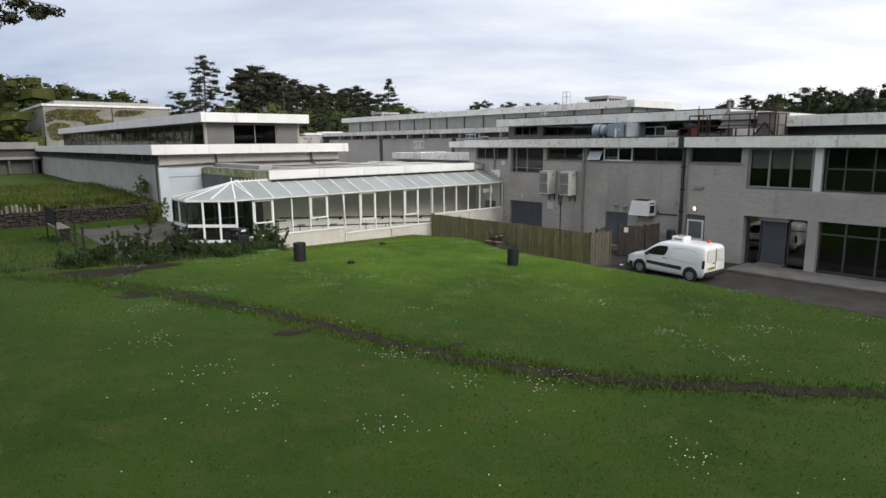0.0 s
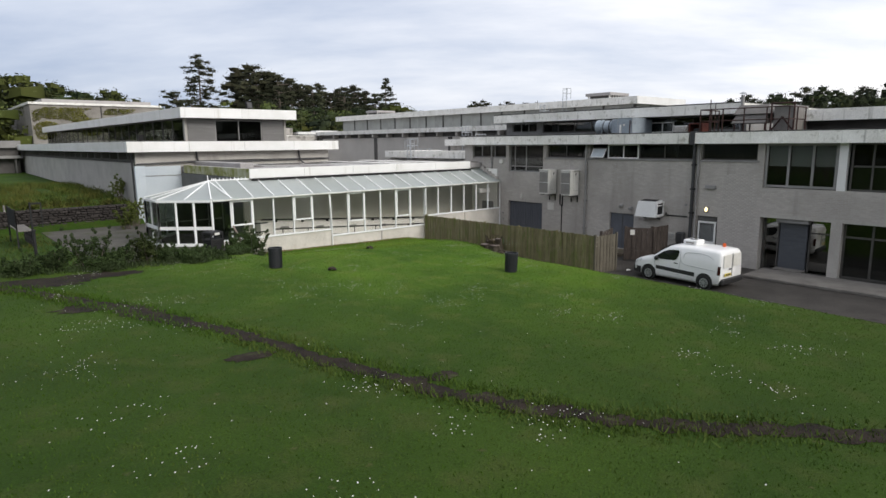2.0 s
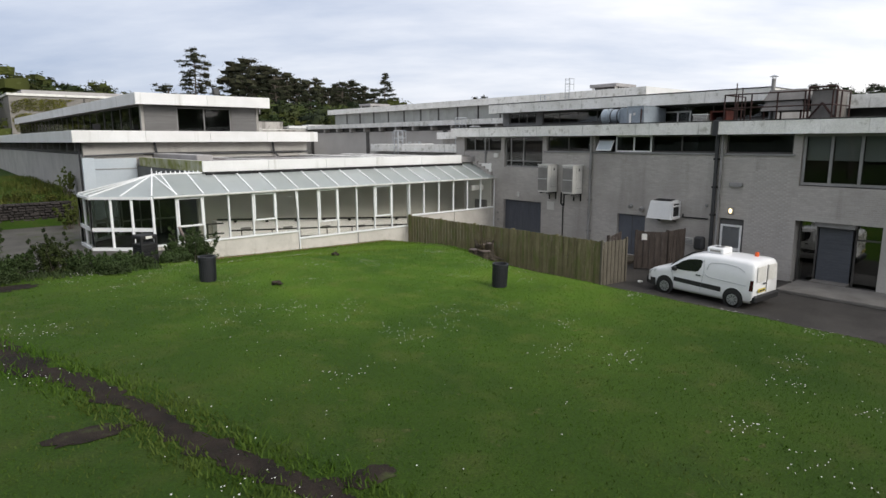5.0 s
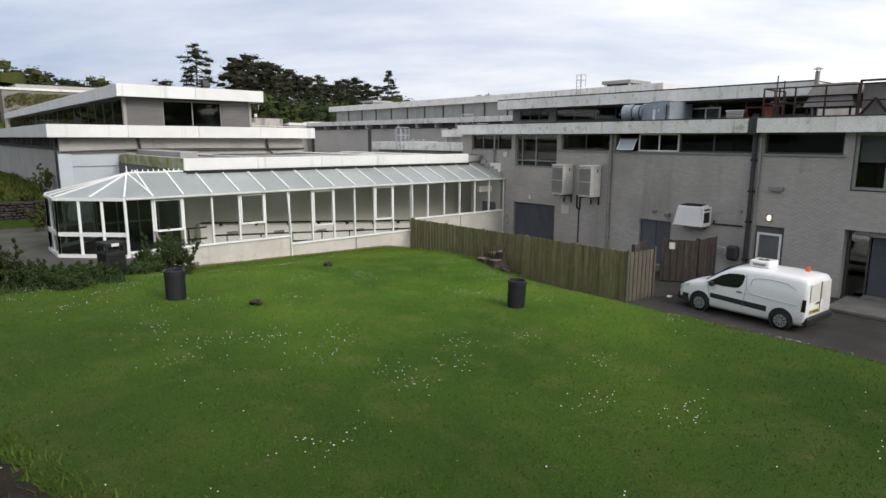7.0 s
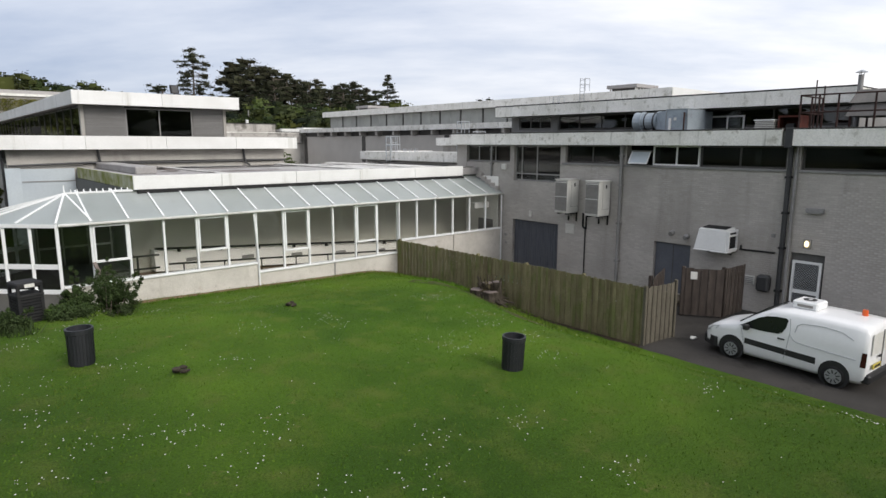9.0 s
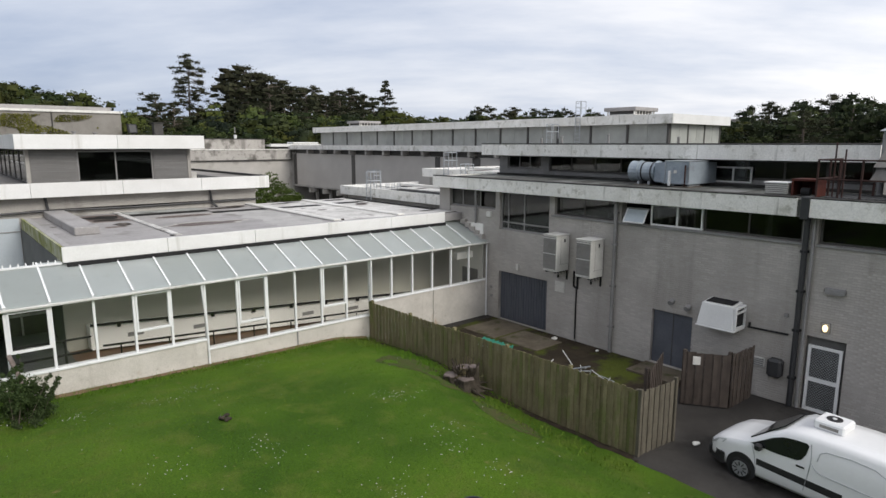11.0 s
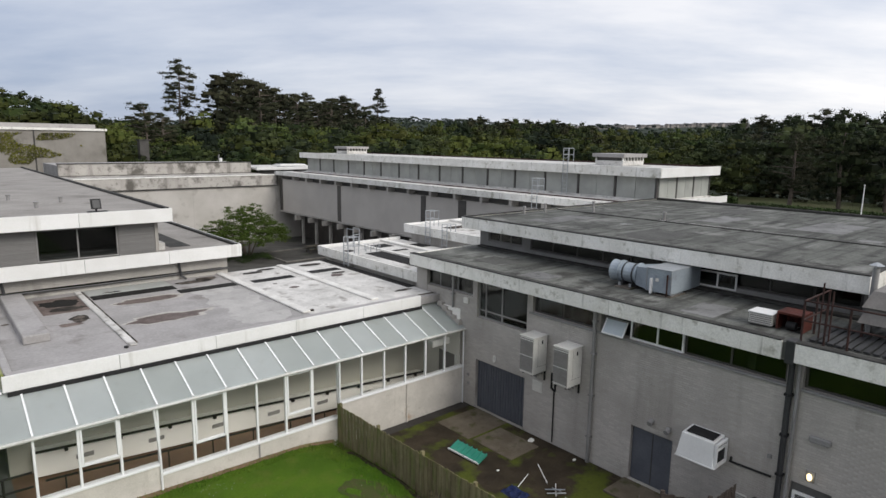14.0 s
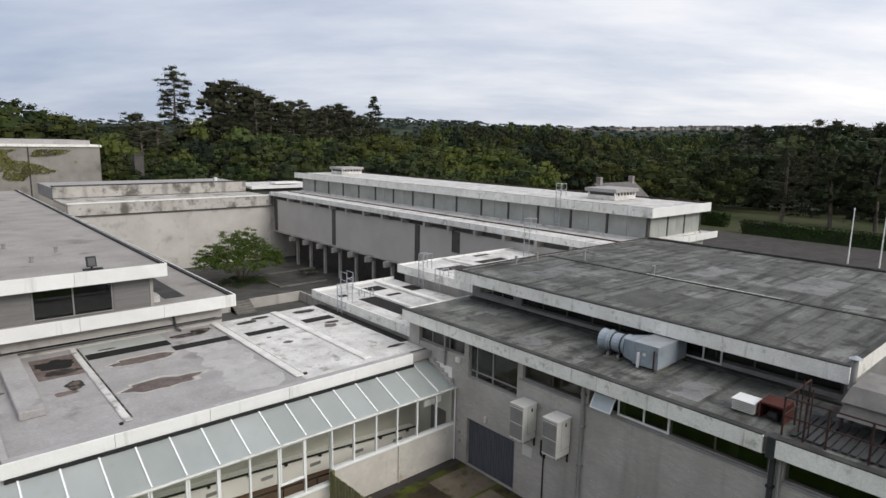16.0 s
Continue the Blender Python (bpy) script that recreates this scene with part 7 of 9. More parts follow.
for k in range(30):
    p = Vector((-7.4 + 0.25 * math.cos(2.4 * k), -6.6 + 0.3 * math.sin(2.4 * k), z + 0.4))
    q = p + Vector((0.16 * math.cos(2.4 * k), 0.16 * math.sin(2.4 * k), 0.18 + 0.3 * abs(math.sin(1.7 * k))))
    bm = bmesh.new()
    tube(bm, p, q, 0.028, 0.016, 6)
    part("sprout_stub", bm, M["stump"], o)
for k in range(9):
    a = 0.3 + 0.7 * k
    bm = bmesh.new()
    c0, c1, c2 = (Vector((-7.52 + f * math.cos(a + b), -6.62 + f * math.sin(a + b), z + h)) for f, b, h in ((0.25, 0, 0.24), (0.55, 0.1, 0.1), (0.95, 0.25, -0.02)))
    tube(bm, c0, c1, 0.085, 0.055, 7)
    tube(bm, c1, c2, 0.055, 0.02, 7)
    part("root", bm, M["stump"], o)
for k, (x, y) in enumerate(((-14.75, -6.2), (-18.85, -9.9))):
    o = thing("clod", "small dark clump of dead turf on the lawn", "clod", (x, y, ground_h(x, y)))
    for j in range(5):
        bm = bmesh.new()
        bmesh.ops.create_icosphere(bm, subdivisions=2, radius=0.06, matrix=Matrix.Translation((x + 0.09 * math.cos(2.4 * j), y + 0.1 * math.sin(2.4 * j), ground_h(x, y) + 0.03 + 0.02 * j)) @ Matrix.Diagonal((1.3, 1, 0.7, 1)))
        for v in bm.verts:
            v.co += 0.035 * noise.noise_vector(v.co * 9)
        part("lump", bm, M["stump"], o)

# ---- litter in the yard ----
o = thing("green_sheet", "green plastic sheet lying in the yard", "sheet", (-3.2, -3.7, 0.02))
part("sheet", slab((-3.5, -3.0, 0.06), (-2.95, -2.9, 0.2), (-2.85, -4.4, 0.16), (-3.4, -4.5, 0.05), (0, 0, 0.03)), M["green_sheet"], o)
for k in range(7):
    f = k / 6
    part("rib", bar((-3.5 + 0.1 * f, -3.02 - 1.46 * f, 0.1), (-2.95 + 0.1 * f, -2.92 - 1.46 * f, 0.24), 0.05, 0.03), M["green_sheet"], o)
part("batten", bar((-3.5, -2.95, 0.1), (-3.4, -4.5, 0.08), 0.05, 0.05), M["white_paint"], o)
for k, (a, b) in enumerate((((-3.35, -6.4, 0.04), (-2.5, -6.1, 0.06)), ((-2.4, -6.9, 0.04), (-2.1, -6.2, 0.35)), ((-2.8, -7.6, 0.04), (-2.2, -7.1, 0.05)), ((-3.1, -8.8, 0.04), (-2.4, -8.5, 0.05)))):
    o = thing("loose_pole", "white metal pole lying on the yard tarmac", "pole", ((a[0] + b[0]) / 2, (a[1] + b[1]) / 2, 0.02), "scattered poles")
    part("pole", tubes([(a, b)], 0.014, 6), M["white_paint"], o)
o = thing("metal_frame", "broken white metal frame on the yard tarmac", "frame", (-2.6, -7.5, 0.02))
part("frame", tubes([((-2.9, -7.3, 0.05), (-2.4, -7.7, 0.05)), ((-2.75, -7.1, 0.04), (-2.6, -7.8, 0.3)), ((-2.5, -7.2, 0.04), (-2.7, -7.7, 0.25))], 0.025, 6), M["galv"], o)
for x, y, s in ((-0.5, -4.5, 0.11), (-0.35, -6.5, 0.06), (-3.1, -5.2, 0.05), (-4.6, -12.7, 0.09)):
    o = thing("litter", "small pale piece of litter on the tarmac", "litter", (x, y, 0.0))
    bm = bmesh.new()
    bmesh.ops.create_icosphere(bm, subdivisions=2, radius=s, matrix=Matrix.Translation((x, y, s * 0.5)) @ Matrix.Diagonal((1.4, 1, 0.5, 1)))
    for v in bm.verts:
        v.co += 0.3 * s * noise.noise_vector(v.co * 8)
    part("scrap", bm, M["paper"], o)

o = thing("blue_sheet", "crumpled dark blue plastic sheet on the yard tarmac", "sheet", (-3.7, -6.6, 0.0))
bm, rows = bmesh.new(), []
for i in range(7):
    rows.append([bm.verts.new((-4.0 + 0.1 * i, -7.0 + 0.12 * j, 0.05 + 0.09 * noise.noise(Vector((i * 0.7, j * 0.6, 2))) + (0.04 if 0 < i < 6 and 0 < j < 7 else -0.03))) for j in range(8)])
for i in range(6):
    for j in range(7):
        bm.faces.new((rows[i][j], rows[i + 1][j], rows[i + 1][j + 1], rows[i][j + 1]))
bmesh.ops.solidify(bm, geom=bm.faces[:], thickness=0.012)
part("sheet", bm, M["blue_sheet"], o)
o = thing("trolley_frame", "upturned white metal trolley frame on the yard tarmac", "frame", (-2.9, -8.2, 0.02))
for p, q in (((-3.3, -8.0, 0.05), (-2.5, -8.2, 0.05)), ((-3.3, -8.0, 0.05), (-3.4, -8.6, 0.05)), ((-2.5, -8.2, 0.05), (-2.6, -8.8, 0.05)), ((-3.4, -8.6, 0.05), (-2.6, -8.8, 0.05)), ((-3.0, -8.05, 0.05), (-3.1, -8.2, 0.42)), ((-2.8, -8.7, 0.05), (-3.1, -8.2, 0.42))):
    part("tube", tubes([(p, q)], 0.014, 6), M["galv"], o)
z = ground_h(-27.4, -4.7)
structure("path_slab", boxes((-28.6, -5.4, z - 0.15, -26.9, -4.3, z + 0.04)), M["slab"], "worn concrete path slab beside the shrubs", "slab", 0.02)

# ---- terrace: black gate frame, tray bench, rubble and dark walls, plank ----
z = 1.6
o = thing("gate_post", "tall black metal post with a short arm beside the terrace", "post", (-26.0, 1.9, 1.4))
part("post", boxes((-26.04, 1.86, 1.2, -25.97, 1.93, 3.75)), M["black_metal"], o, "", 0.01)
part("arm", boxes((-25.97, 1.87, 3.66, -25.6, 1.92, 3.73), (-25.65, 1.88, 2.7, -25.6, 1.91, 3.66)), M["black_metal"], o)
part("brace", tubes([((-25.98, 1.9, 2.8), (-25.62, 1.9, 2.72))], 0.02, 6), M["black_metal"], o)
o = thing("gate_post", "slim black metal post at the lawn's edge", "post", (-26.55, -2.9, 1.5))
part("post", boxes((-26.6, -2.95, 1.2, -26.52, -2.87, 3.1)), M["black_metal"], o, "", 0.01)
part("finial", boxes((-26.62, -2.97, 3.1, -26.5, -2.85, 3.16)), M["black_metal"], o)
o = thing("terrace_bench", "black slatted bench with a tall dark back and pale seat", "bench", (-25.8, 7.3, 1.36))
part("seat", boxes((-26.1, 5.9, 2.1, -25.5, 8.8, 2.15)), M["kerb"], o, "pale worn seat", 0.01)
part("back", boxes((-26.14, 5.9, 2.25, -26.1, 8.8, 3.1)), M["black_metal"], o, "tall dark back panel")
for k in range(7):
    y = 5.95 + 0.465 * k
    part("leg", boxes((-25.56, y, 1.3, -25.51, y + 0.05, 2.1)), M["black_metal"], o)
for y in (5.9, 8.75):
    part("back_post", boxes((-26.16, y, 1.3, -26.1, y + 0.06, 3.15)), M["black_metal"], o)
for zz in (1.55, 1.85):
    part("wire", tubes([((-25.54, 5.95, zz), (-25.54, 8.78, zz))], 0.018, 5), M["black_metal"], o)
o = thing("leaning_plank", "grey wooden plank leaning against the glazing", "plank", (-18.0, -0.6, 1.3))
part("plank", bar((-18.0, -0.75, 1.0), (-18.35, -0.12, 2.25), 0.12, 0.03), M["cut_wood"], o)
wall = thing("rubble_wall", "low retaining wall of dark rubble stone", "wall", (-25, 12.1, 1.36))
part("core", boxes((-36, 12.0, 1.2, -19.3, 12.3, 2.55)), M["stone"], wall)
for j in range(9):
    x = -34.0 + 0.17 * (j % 3)
    while x < -19.5:
        w = float(rng.uniform(0.16, 0.5))
        z0 = 1.34 + 0.135 * j + float(rng.uniform(-0.02, 0.02))
        if x + w < -19.3:
            d = float(rng.uniform(0.0, 0.12))
            hgt = float(rng.uniform(0.09, 0.15))
            part("stone", boxes((x, 11.9 - d, z0, x + w - 0.03, 12.05, z0 + hgt)), M["stone"], wall, "", 0.03)
        x += w
for k in range(26):
    x = -31.5 + 0.22 * k + float(rng.uniform(-0.05, 0.05))
    part("cap_stone", boxes((x, 11.92, 2.5, x + float(rng.uniform(0.06, 0.16)), 12.15, 2.56 + float(rng.uniform(0.1, 0.42)))), M["stone_pale"], wall, "", 0.02)
# flagpoles, far fence, slate-roofed house
for y in (4.0, 0.6):
    o = thing("flag_pole", "bare white flagpole in the car park", "flagpole", (71.7, y, 0.03), "flagpoles")
    bm = bmesh.new()
    tube(bm, (71.7, y, 0.0), (71.7, y, 7.0), 0.1, 0.05, 8)
    part("pole", bm, M["white_paint"], o)
    part("finial", tubes([((71.7, y, 7.0), (71.7, y, 7.15))], 0.09, 8), M["white_paint"], o)
hs = thing("slate_house", "small pale house with a steep slate roof among the trees", "house", (84, 66, -1))
part("wall", boxes((78, 62, -4, 92, 70, 4.6)), M["house_wall"], hs)
bm = bmesh.new()
v = [bm.verts.new(q) for q in ((77.6, 61.6, 4.6), (92.4, 61.6, 4.6), (92.4, 70.4, 4.6), (77.6, 70.4, 4.6), (77.6, 66, 8.2), (92.4, 66, 8.2))]
for f in ((0, 1, 5, 4), (2, 3, 4, 5), (0, 4, 3), (1, 2, 5), (3, 2, 1, 0)):
    bm.faces.new([v[k] for k in f])
part("roof", bm, M["house_roof"], hs)
for x in (79, 90.6):
    part("chimney", boxes((x, 65.5, 7.4, x + 0.8, 66.5, 9.4)), M["house_wall"], hs)
for x in (80, 84, 88):
    part("window", boxes((x, 61.97, 1.5, x + 1.1, 62.02, 3.0)), M["glass_dark"], hs)
hs.location = (91, 52, -2.3)

# ---- plants ----
rng = np.random.default_rng(11)


def leaf_quads(pts, size, up=0.0, slim=0.62):
    """A small four-cornered leaf or spray at each point, turned at random."""
    pts = np.asarray(pts, float)
    n = len(pts)
    a = rng.normal(size=(n, 3))
    a[:, 2] *= 1 - up
    a /= np.linalg.norm(a, axis=1, keepdims=True) + 1e-9
    b = np.cross(a, rng.normal(size=(n, 3)))
    b /= np.linalg.norm(b, axis=1, keepdims=True) + 1e-9
    s = size * rng.uniform(0.6, 1.35, (n, 1))
    a, b = a * s, b * s * slim
    return np.stack([pts - a, pts + b * 0.9, pts + a, pts - b * 0.9], 1)


def in_clumps(clumps, per, shell=0.55):
    """Points in soft ellipsoids, each of a centre and three radii."""
    out = []
    for c, r in clumps:
        d = rng.normal(size=(per, 3))
        d /= np.linalg.norm(d, axis=1, keepdims=True)
        d *= (rng.uniform(0, 1, (per, 1)) ** shell)
        out.append(np.asarray(c) + d * np.asarray(r))
    return np.concatenate(out)


def clump_leaves(clumps, per, size, shell=0.3, slim=0.7, loose=0.55, core=0.0, grid=2):
    """Leaves over soft ellipsoids, lying mostly along their surfaces."""
    pts, nrm = [], []
    for c, r in clumps:
        d = rng.normal(size=(per, 3))
        d /= np.linalg.norm(d, axis=1, keepdims=True)
        pts.append(np.asarray(c) + d * np.asarray(r) * (rng.uniform(0, 1, (per, 1)) ** shell))
        nrm.append(d / np.asarray(r))
    pts, nrm = np.concatenate(pts), np.concatenate(nrm)
    nrm /= np.linalg.norm(nrm, axis=1, keepdims=True)
    nrm = nrm + np.array([0, 0, 0.35]) + loose * rng.normal(size=nrm.shape)
    a = np.cross(nrm, rng.normal(size=nrm.shape))
    a /= np.linalg.norm(a, axis=1, keepdims=True) + 1e-9
    b = np.cross(nrm, a)
    b /= np.linalg.norm(b, axis=1, keepdims=True) + 1e-9
    s = size * rng.uniform(0.6, 1.35, (len(pts), 1))
    leaves = np.stack([pts - a * s, pts + b * s * slim, pts + a * s, pts - b * s * slim], 1)
    if not core:
        return leaves
    solid = []
    for c, r in clumps:
        ball = LUMPS[grid]
        bump = 1 + 0.28 * np.sin(ball @ rng.normal(0, 3.0, 3) + rng.uniform(0, 6))
        solid.append(np.asarray(c) + ball * bump[..., None] * np.asarray(r) * core)
    return np.concatenate([leaves, *solid])


def lump_quads(n=3):
    """A ball of six gridded sides, as loose quads."""
    g = np.linspace(-1, 1, n + 1)
    out = []
    for ax in range(3):
        for s in (-1, 1):
            for i in range(n):
                for j in range(n):
                    q = []
                    for u, v in ((i, j), (i + 1, j), (i + 1, j + 1), (i, j + 1)):
                        p = np.zeros(3)
                        p[ax], p[(ax + 1) % 3], p[(ax + 2) % 3] = s, math.tan(g[u] * math.pi / 4), math.tan(g[v] * math.pi / 4)
                        q.append(p / np.linalg.norm(p))
                    out.append(q)
    return np.array(out)


LUMPS = {n: lump_quads(n) for n in (1, 2)}


def round_crown(boughs, each, per, width, low, high, size, core=0.62):
    """A broad-leaved crown of unit height: a few big boughs, each of many small clumps, with gaps between."""
    clumps = []
    for k in range(boughs):
        t = (k + float(rng.uniform(0.1, 0.9))) / boughs
        z = low + (high - low) * t
        rad = width * math.sqrt(max(0.04, 1 - (2 * t - 0.75) ** 2 / 1.6)) * rng.uniform(0.35, 0.8)
        a = 2.4 * k + rng.uniform(-0.5, 0.5)
        big = width * rng.uniform(0.34, 0.52)
        for _ in range(each):
            d = rng.normal(size=3)
            d /= np.linalg.norm(d)
            d[2] = abs(d[2]) * 0.9 - 0.15
            r = big * rng.uniform(0.3, 0.52)
            clumps.append(((rad * math.cos(a) + big * d[0], rad * math.sin(a) + big * d[1], min(0.97, z + big * 0.85 * d[2])), (r, r, r * 0.75)))
        clumps.append(((rad * math.cos(a), rad * math.sin(a), z), (big * 0.85, big * 0.85, big * 0.6)))
    return clump_leaves(clumps, per, size, 0.25, 0.7, 0.5, core, 1)


def pine_crown(count, low, width, per, size, crown=(0.75, 1.0, 0.95, 0.75, 0.3), lift=0.1, sparse=0.0, core=0.55):
    """A pine's crown of unit height: cloudy pads of needles along uneven limbs, wide as the profile from foot to top. Also gives the limbs."""
    clumps, limbs = [], []
    lean = rng.uniform(-0.02, 0.02, 2)
    for k in range(count):
        t = (k + float(rng.uniform(0, 0.9))) / count
        z = low + (0.95 - low) * t
        reach = width * float(np.interp(t, np.linspace(0, 1, len(crown)), crown))
        a, l = 2.4 * k + rng.uniform(-0.7, 0.7), reach * rng.uniform(0.55, 1.12)
        dz = l * (lift + rng.uniform(-0.15, 0.18))
        limbs.append(((0, 0, z), (l * math.cos(a), l * math.sin(a), z + dz)))
        for f in (0.45, 0.75, 1.0):
            if f < 0.9 and rng.uniform() < sparse:
                continue
            r = width * rng.uniform(0.17, 0.3) * (0.75 + 0.35 * f)
            b = a + rng.uniform(-0.3, 0.3)
            clumps.append(((l * f * math.cos(b) + lean[0] * t, l * f * math.sin(b) + lean[1] * t, z + dz * f), (r, r, r * rng.uniform(0.4, 0.65))))
    for _ in range(3):
        r = width * 0.22
        clumps.append(((rng.uniform(-0.6, 0.6) * r, rng.uniform(-0.6, 0.6) * r, 0.97), (r, r, r * 0.5)))
    return clump_leaves(clumps, per, size, 0.4, 0.5, 1.0, core, 1), limbs


def trunk_bm(h, r, limbs=(), fork=0.55):
    bm = bmesh.new()
    pts = [Vector((0.02 * h * math.sin(3 * t), 0.015 * h * math.cos(4 * t), h * t)) for t in np.linspace(0, fork + 0.4, 6)]
    for k, (a, b) in enumerate(zip(pts, pts[1:])):
        tube(bm, a - (Vector((0, 0, 0.5)) if k == 0 else Vector()), b, r * (1 - 0.16 * k), r * (1 - 0.16 * (k + 1)), 8)
    for a, b in limbs:
        tube(bm, Vector(a) * h, Vector(b) * h, r * 0.28, r * 0.08, 5)
    return bm


def tree(name, label, x, y, h, quads, leaf, limbs=(), r=0.35, base=None, group=""):
    z = ground_h(x, y) if base is None else base
    o = thing(name, label, "tree", (0, 0, 0), group)
    part("trunk", trunk_bm(h, r, limbs), M["bark"], o)
    c = new("crown", sheet_mesh("crown", quads * h, M[leaf]))
    c.parent = o
    o.matrix_basis = pose(x, y, z, 0, 0, float(rng.uniform(0, 360)))
    return o


def spot(heading, dist):
    """A place at a bearing from +y towards +x and a distance from the yard's corner of the lawn."""
    return -17.8 + dist * math.sin(radians(heading)), -19.0 + dist * math.cos(radians(heading))


# the lone tall pine and the stand of pines beyond the gallery
q, limbs = pine_crown(46, 0.56, 0.15, 40, 0.0062, (0.75, 1.05, 0.8, 1.0, 0.85, 0.35), -0.08, 0.3)
tree("pine_tree", "tall lone pine with a bare trunk and sparse crown", 51.5, 194.9, 38.2 - ground_h(51.5, 194.9), q, "leaf_pine", limbs, 0.6)
stand = ((21.75, 212, 4.7, 0.2), (22.6, 205, 5.0, 0.2), (24.0, 208, 4.5, 0.22), (25.6, 200, 3.8, 0.2), (26.6, 206, 3.3, 0.2), (28.3, 215, 3.6, 0.18), (29.4, 205, 2.6, 0.2), (30.4, 210, 3.1, 0.18), (31.6, 210, 3.4, 0.18), (32.9, 203, 2.8, 0.18), (34.9, 214, 4.15, 0.13), (33.6, 190, 2.4, 0.2), (22.5, 190, 3.9, 0.2), (24.4, 185, 3.9, 0.2), (27.6, 190, 3.0, 0.2), (30.6, 188, 3.0, 0.2), (21.9, 225, 4.3, 0.2), (23.2, 222, 4.6, 0.22), (24.9, 224, 3.8, 0.22), (26.1, 220, 3.2, 0.22), (27.4, 222, 3.5, 0.22), (29.0, 224, 2.9, 0.22), (31.0, 222, 3.2, 0.2), (32.2, 224, 2.8, 0.2), (15.2, 165, 2.0, 0.2), (16.6, 172, 1.2, 0.2))
for hd, d, el, wd in stand:
    x, y = spot(hd, d)
    top = 14.3 + d * math.tan(radians(el))
    h = top - ground_h(x, y)
    slender = wd < 0.15
    shape = (0.5, 0.7, 1.0, 0.6, 0.25) if slender else ((0.7, 1.0, 0.9, 1.0, 0.55) if rng.uniform() < 0.6 else (0.9, 0.95, 1.0, 0.8, 0.35))
    q, limbs = pine_crown(42, 0.16, wd * float(rng.uniform(1.1, 1.45)), 34, 0.0078, shape, 0.12, 0.1, 0.62)
    tree("pine_tree", "dark broad pine in the stand beyond the gallery", x, y, h, q, "leaf_pine", limbs, 0.55, None, "pines beyond the gallery")
for k, (hd, d, el) in enumerate(((66.8, 245, 1.8), (68.2, 238, 2.0), (69.5, 242, 1.9), (70.9, 236, 2.3), (72.3, 235, 2.45), (73.6, 230, 2.3), (75.0, 234, 2.4), (76.4, 228, 2.2), (77.9, 232, 2.3), (79.6, 230, 2.2), (70.6, 140, 0.2), (74.0, 135, 0.4), (77.0, 134, 0.5))):
    x, y = spot(hd, d)
    h = 14.3 + d * math.tan(radians(el)) - ground_h(x, y)
    if k % 3 == 1:
        q, limbs = pine_crown(40, 0.2, 0.26, 36, 0.0085, (0.8, 1.0, 0.85, 0.7, 0.35), 0.1, 0.0, 0.5)
        tree("pine_tree", "dark pine behind the car park", x, y, h, q, "leaf_pine", limbs, 0.45, None, "trees behind the car park")
    else:
        q = round_crown(10, 8, 44, float(rng.uniform(0.3, 0.4)), 0.14, 0.9, 0.0085)
        tree("broadleaf_tree", "dark broad-leaved tree behind the car park", x, y, h, q, "leaf_deep", (((0, 0, 0.3), (0.12, 0.03, 0.6)), ((0, 0, 0.35), (-0.1, 0.08, 0.65))), 0.4, None, "trees behind the car park")

# the woods all round the view
kinds = [round_crown(9, 7, 26, w, 0.18, 0.88, 0.0125) for w in (0.32, 0.37, 0.43, 0.35, 0.4, 0.29)]
pines = [pine_crown(32, 0.05, w, 20, 0.0125, (0.9, 1.0, 0.8, 0.6, 0.25))[0] for w in (0.28, 0.33)]
coarse = [round_crown(3, 3, 8, w, 0.2, 0.9, 0.06, 0.9) for w in (0.4, 0.46, 0.52)]
woods = {"leaf_broad": [], "leaf_olive": [], "leaf_deep": [], "leaf_light": [], "leaf_pine": [], "leaf_far": []}
prof_h, prof_e = (-25, 4, 9, 12, 16, 20, 26, 35, 38, 40, 44, 52, 58, 65, 68, 71, 73, 110), (4.0, 4.1, 3.4, 1.9, 1.5, 2.1, 2.5, 2.4, 2.2, 1.5, 1.6, 1.5, 0.9, 0.9, 1.7, 1.6, 2.2, 2.3)
for row, (d0, drop, gap) in enumerate(((215, -0.3, 1.5), (180, 0.1, 1.6), (152, 0.7, 1.9), (128, 1.5, 2.2), (108, 2.6, 2.6))):
    for hd in np.arange(-24, 108, gap):
        hd = float(hd + rng.uniform(-0.7, 0.7))
        d = d0 * float(rng.uniform(0.93, 1.07))
        x, y = spot(hd, d)
        if (-18 < x < 10 and 70 < y < 118) or (x < 40 and y < 66) or (x < 128 and y < 48) or (82 < x < 104 and 42 < y < 60) or (52.5 < hd < 61 and d < 140):
            continue
        el = float(np.interp(hd, prof_h, prof_e)) - drop + float(rng.uniform(-1.1, 0.15))
        g = ground_h(x, y)
        h = max(6.0, 14.3 + d * math.tan(radians(el)) - g)
        dark = hd > 66 or (18 < hd < 36 and row < 2)
        seen = -9 < hd < 84
        if dark and rng.uniform() < 0.5:
            src, key = pines[int(rng.integers(2))], "leaf_pine"
        else:
            src = kinds[int(rng.integers(6))] if seen else coarse[int(rng.integers(3))]
            pick = float(rng.uniform())
            key = "leaf_light" if pick < (0.3 if 40 < hd < 56 and row > 2 else 0.0) else "leaf_deep" if dark or pick > 0.75 else "leaf_olive" if pick < 0.38 else "leaf_broad"
        a = rng.uniform(0, 6.28)
        rot = np.array([[math.cos(a), -math.sin(a), 0], [math.sin(a), math.cos(a), 0], [0, 0, 1]])
        wide = float(rng.uniform(0.9, 1.35)) * (1.1 if h > 12 else 1.5)
        woods[key].append((src @ rot.T) * np.array([h * wide, h * wide, h]) + np.array([x, y, g - 0.12 * h]))
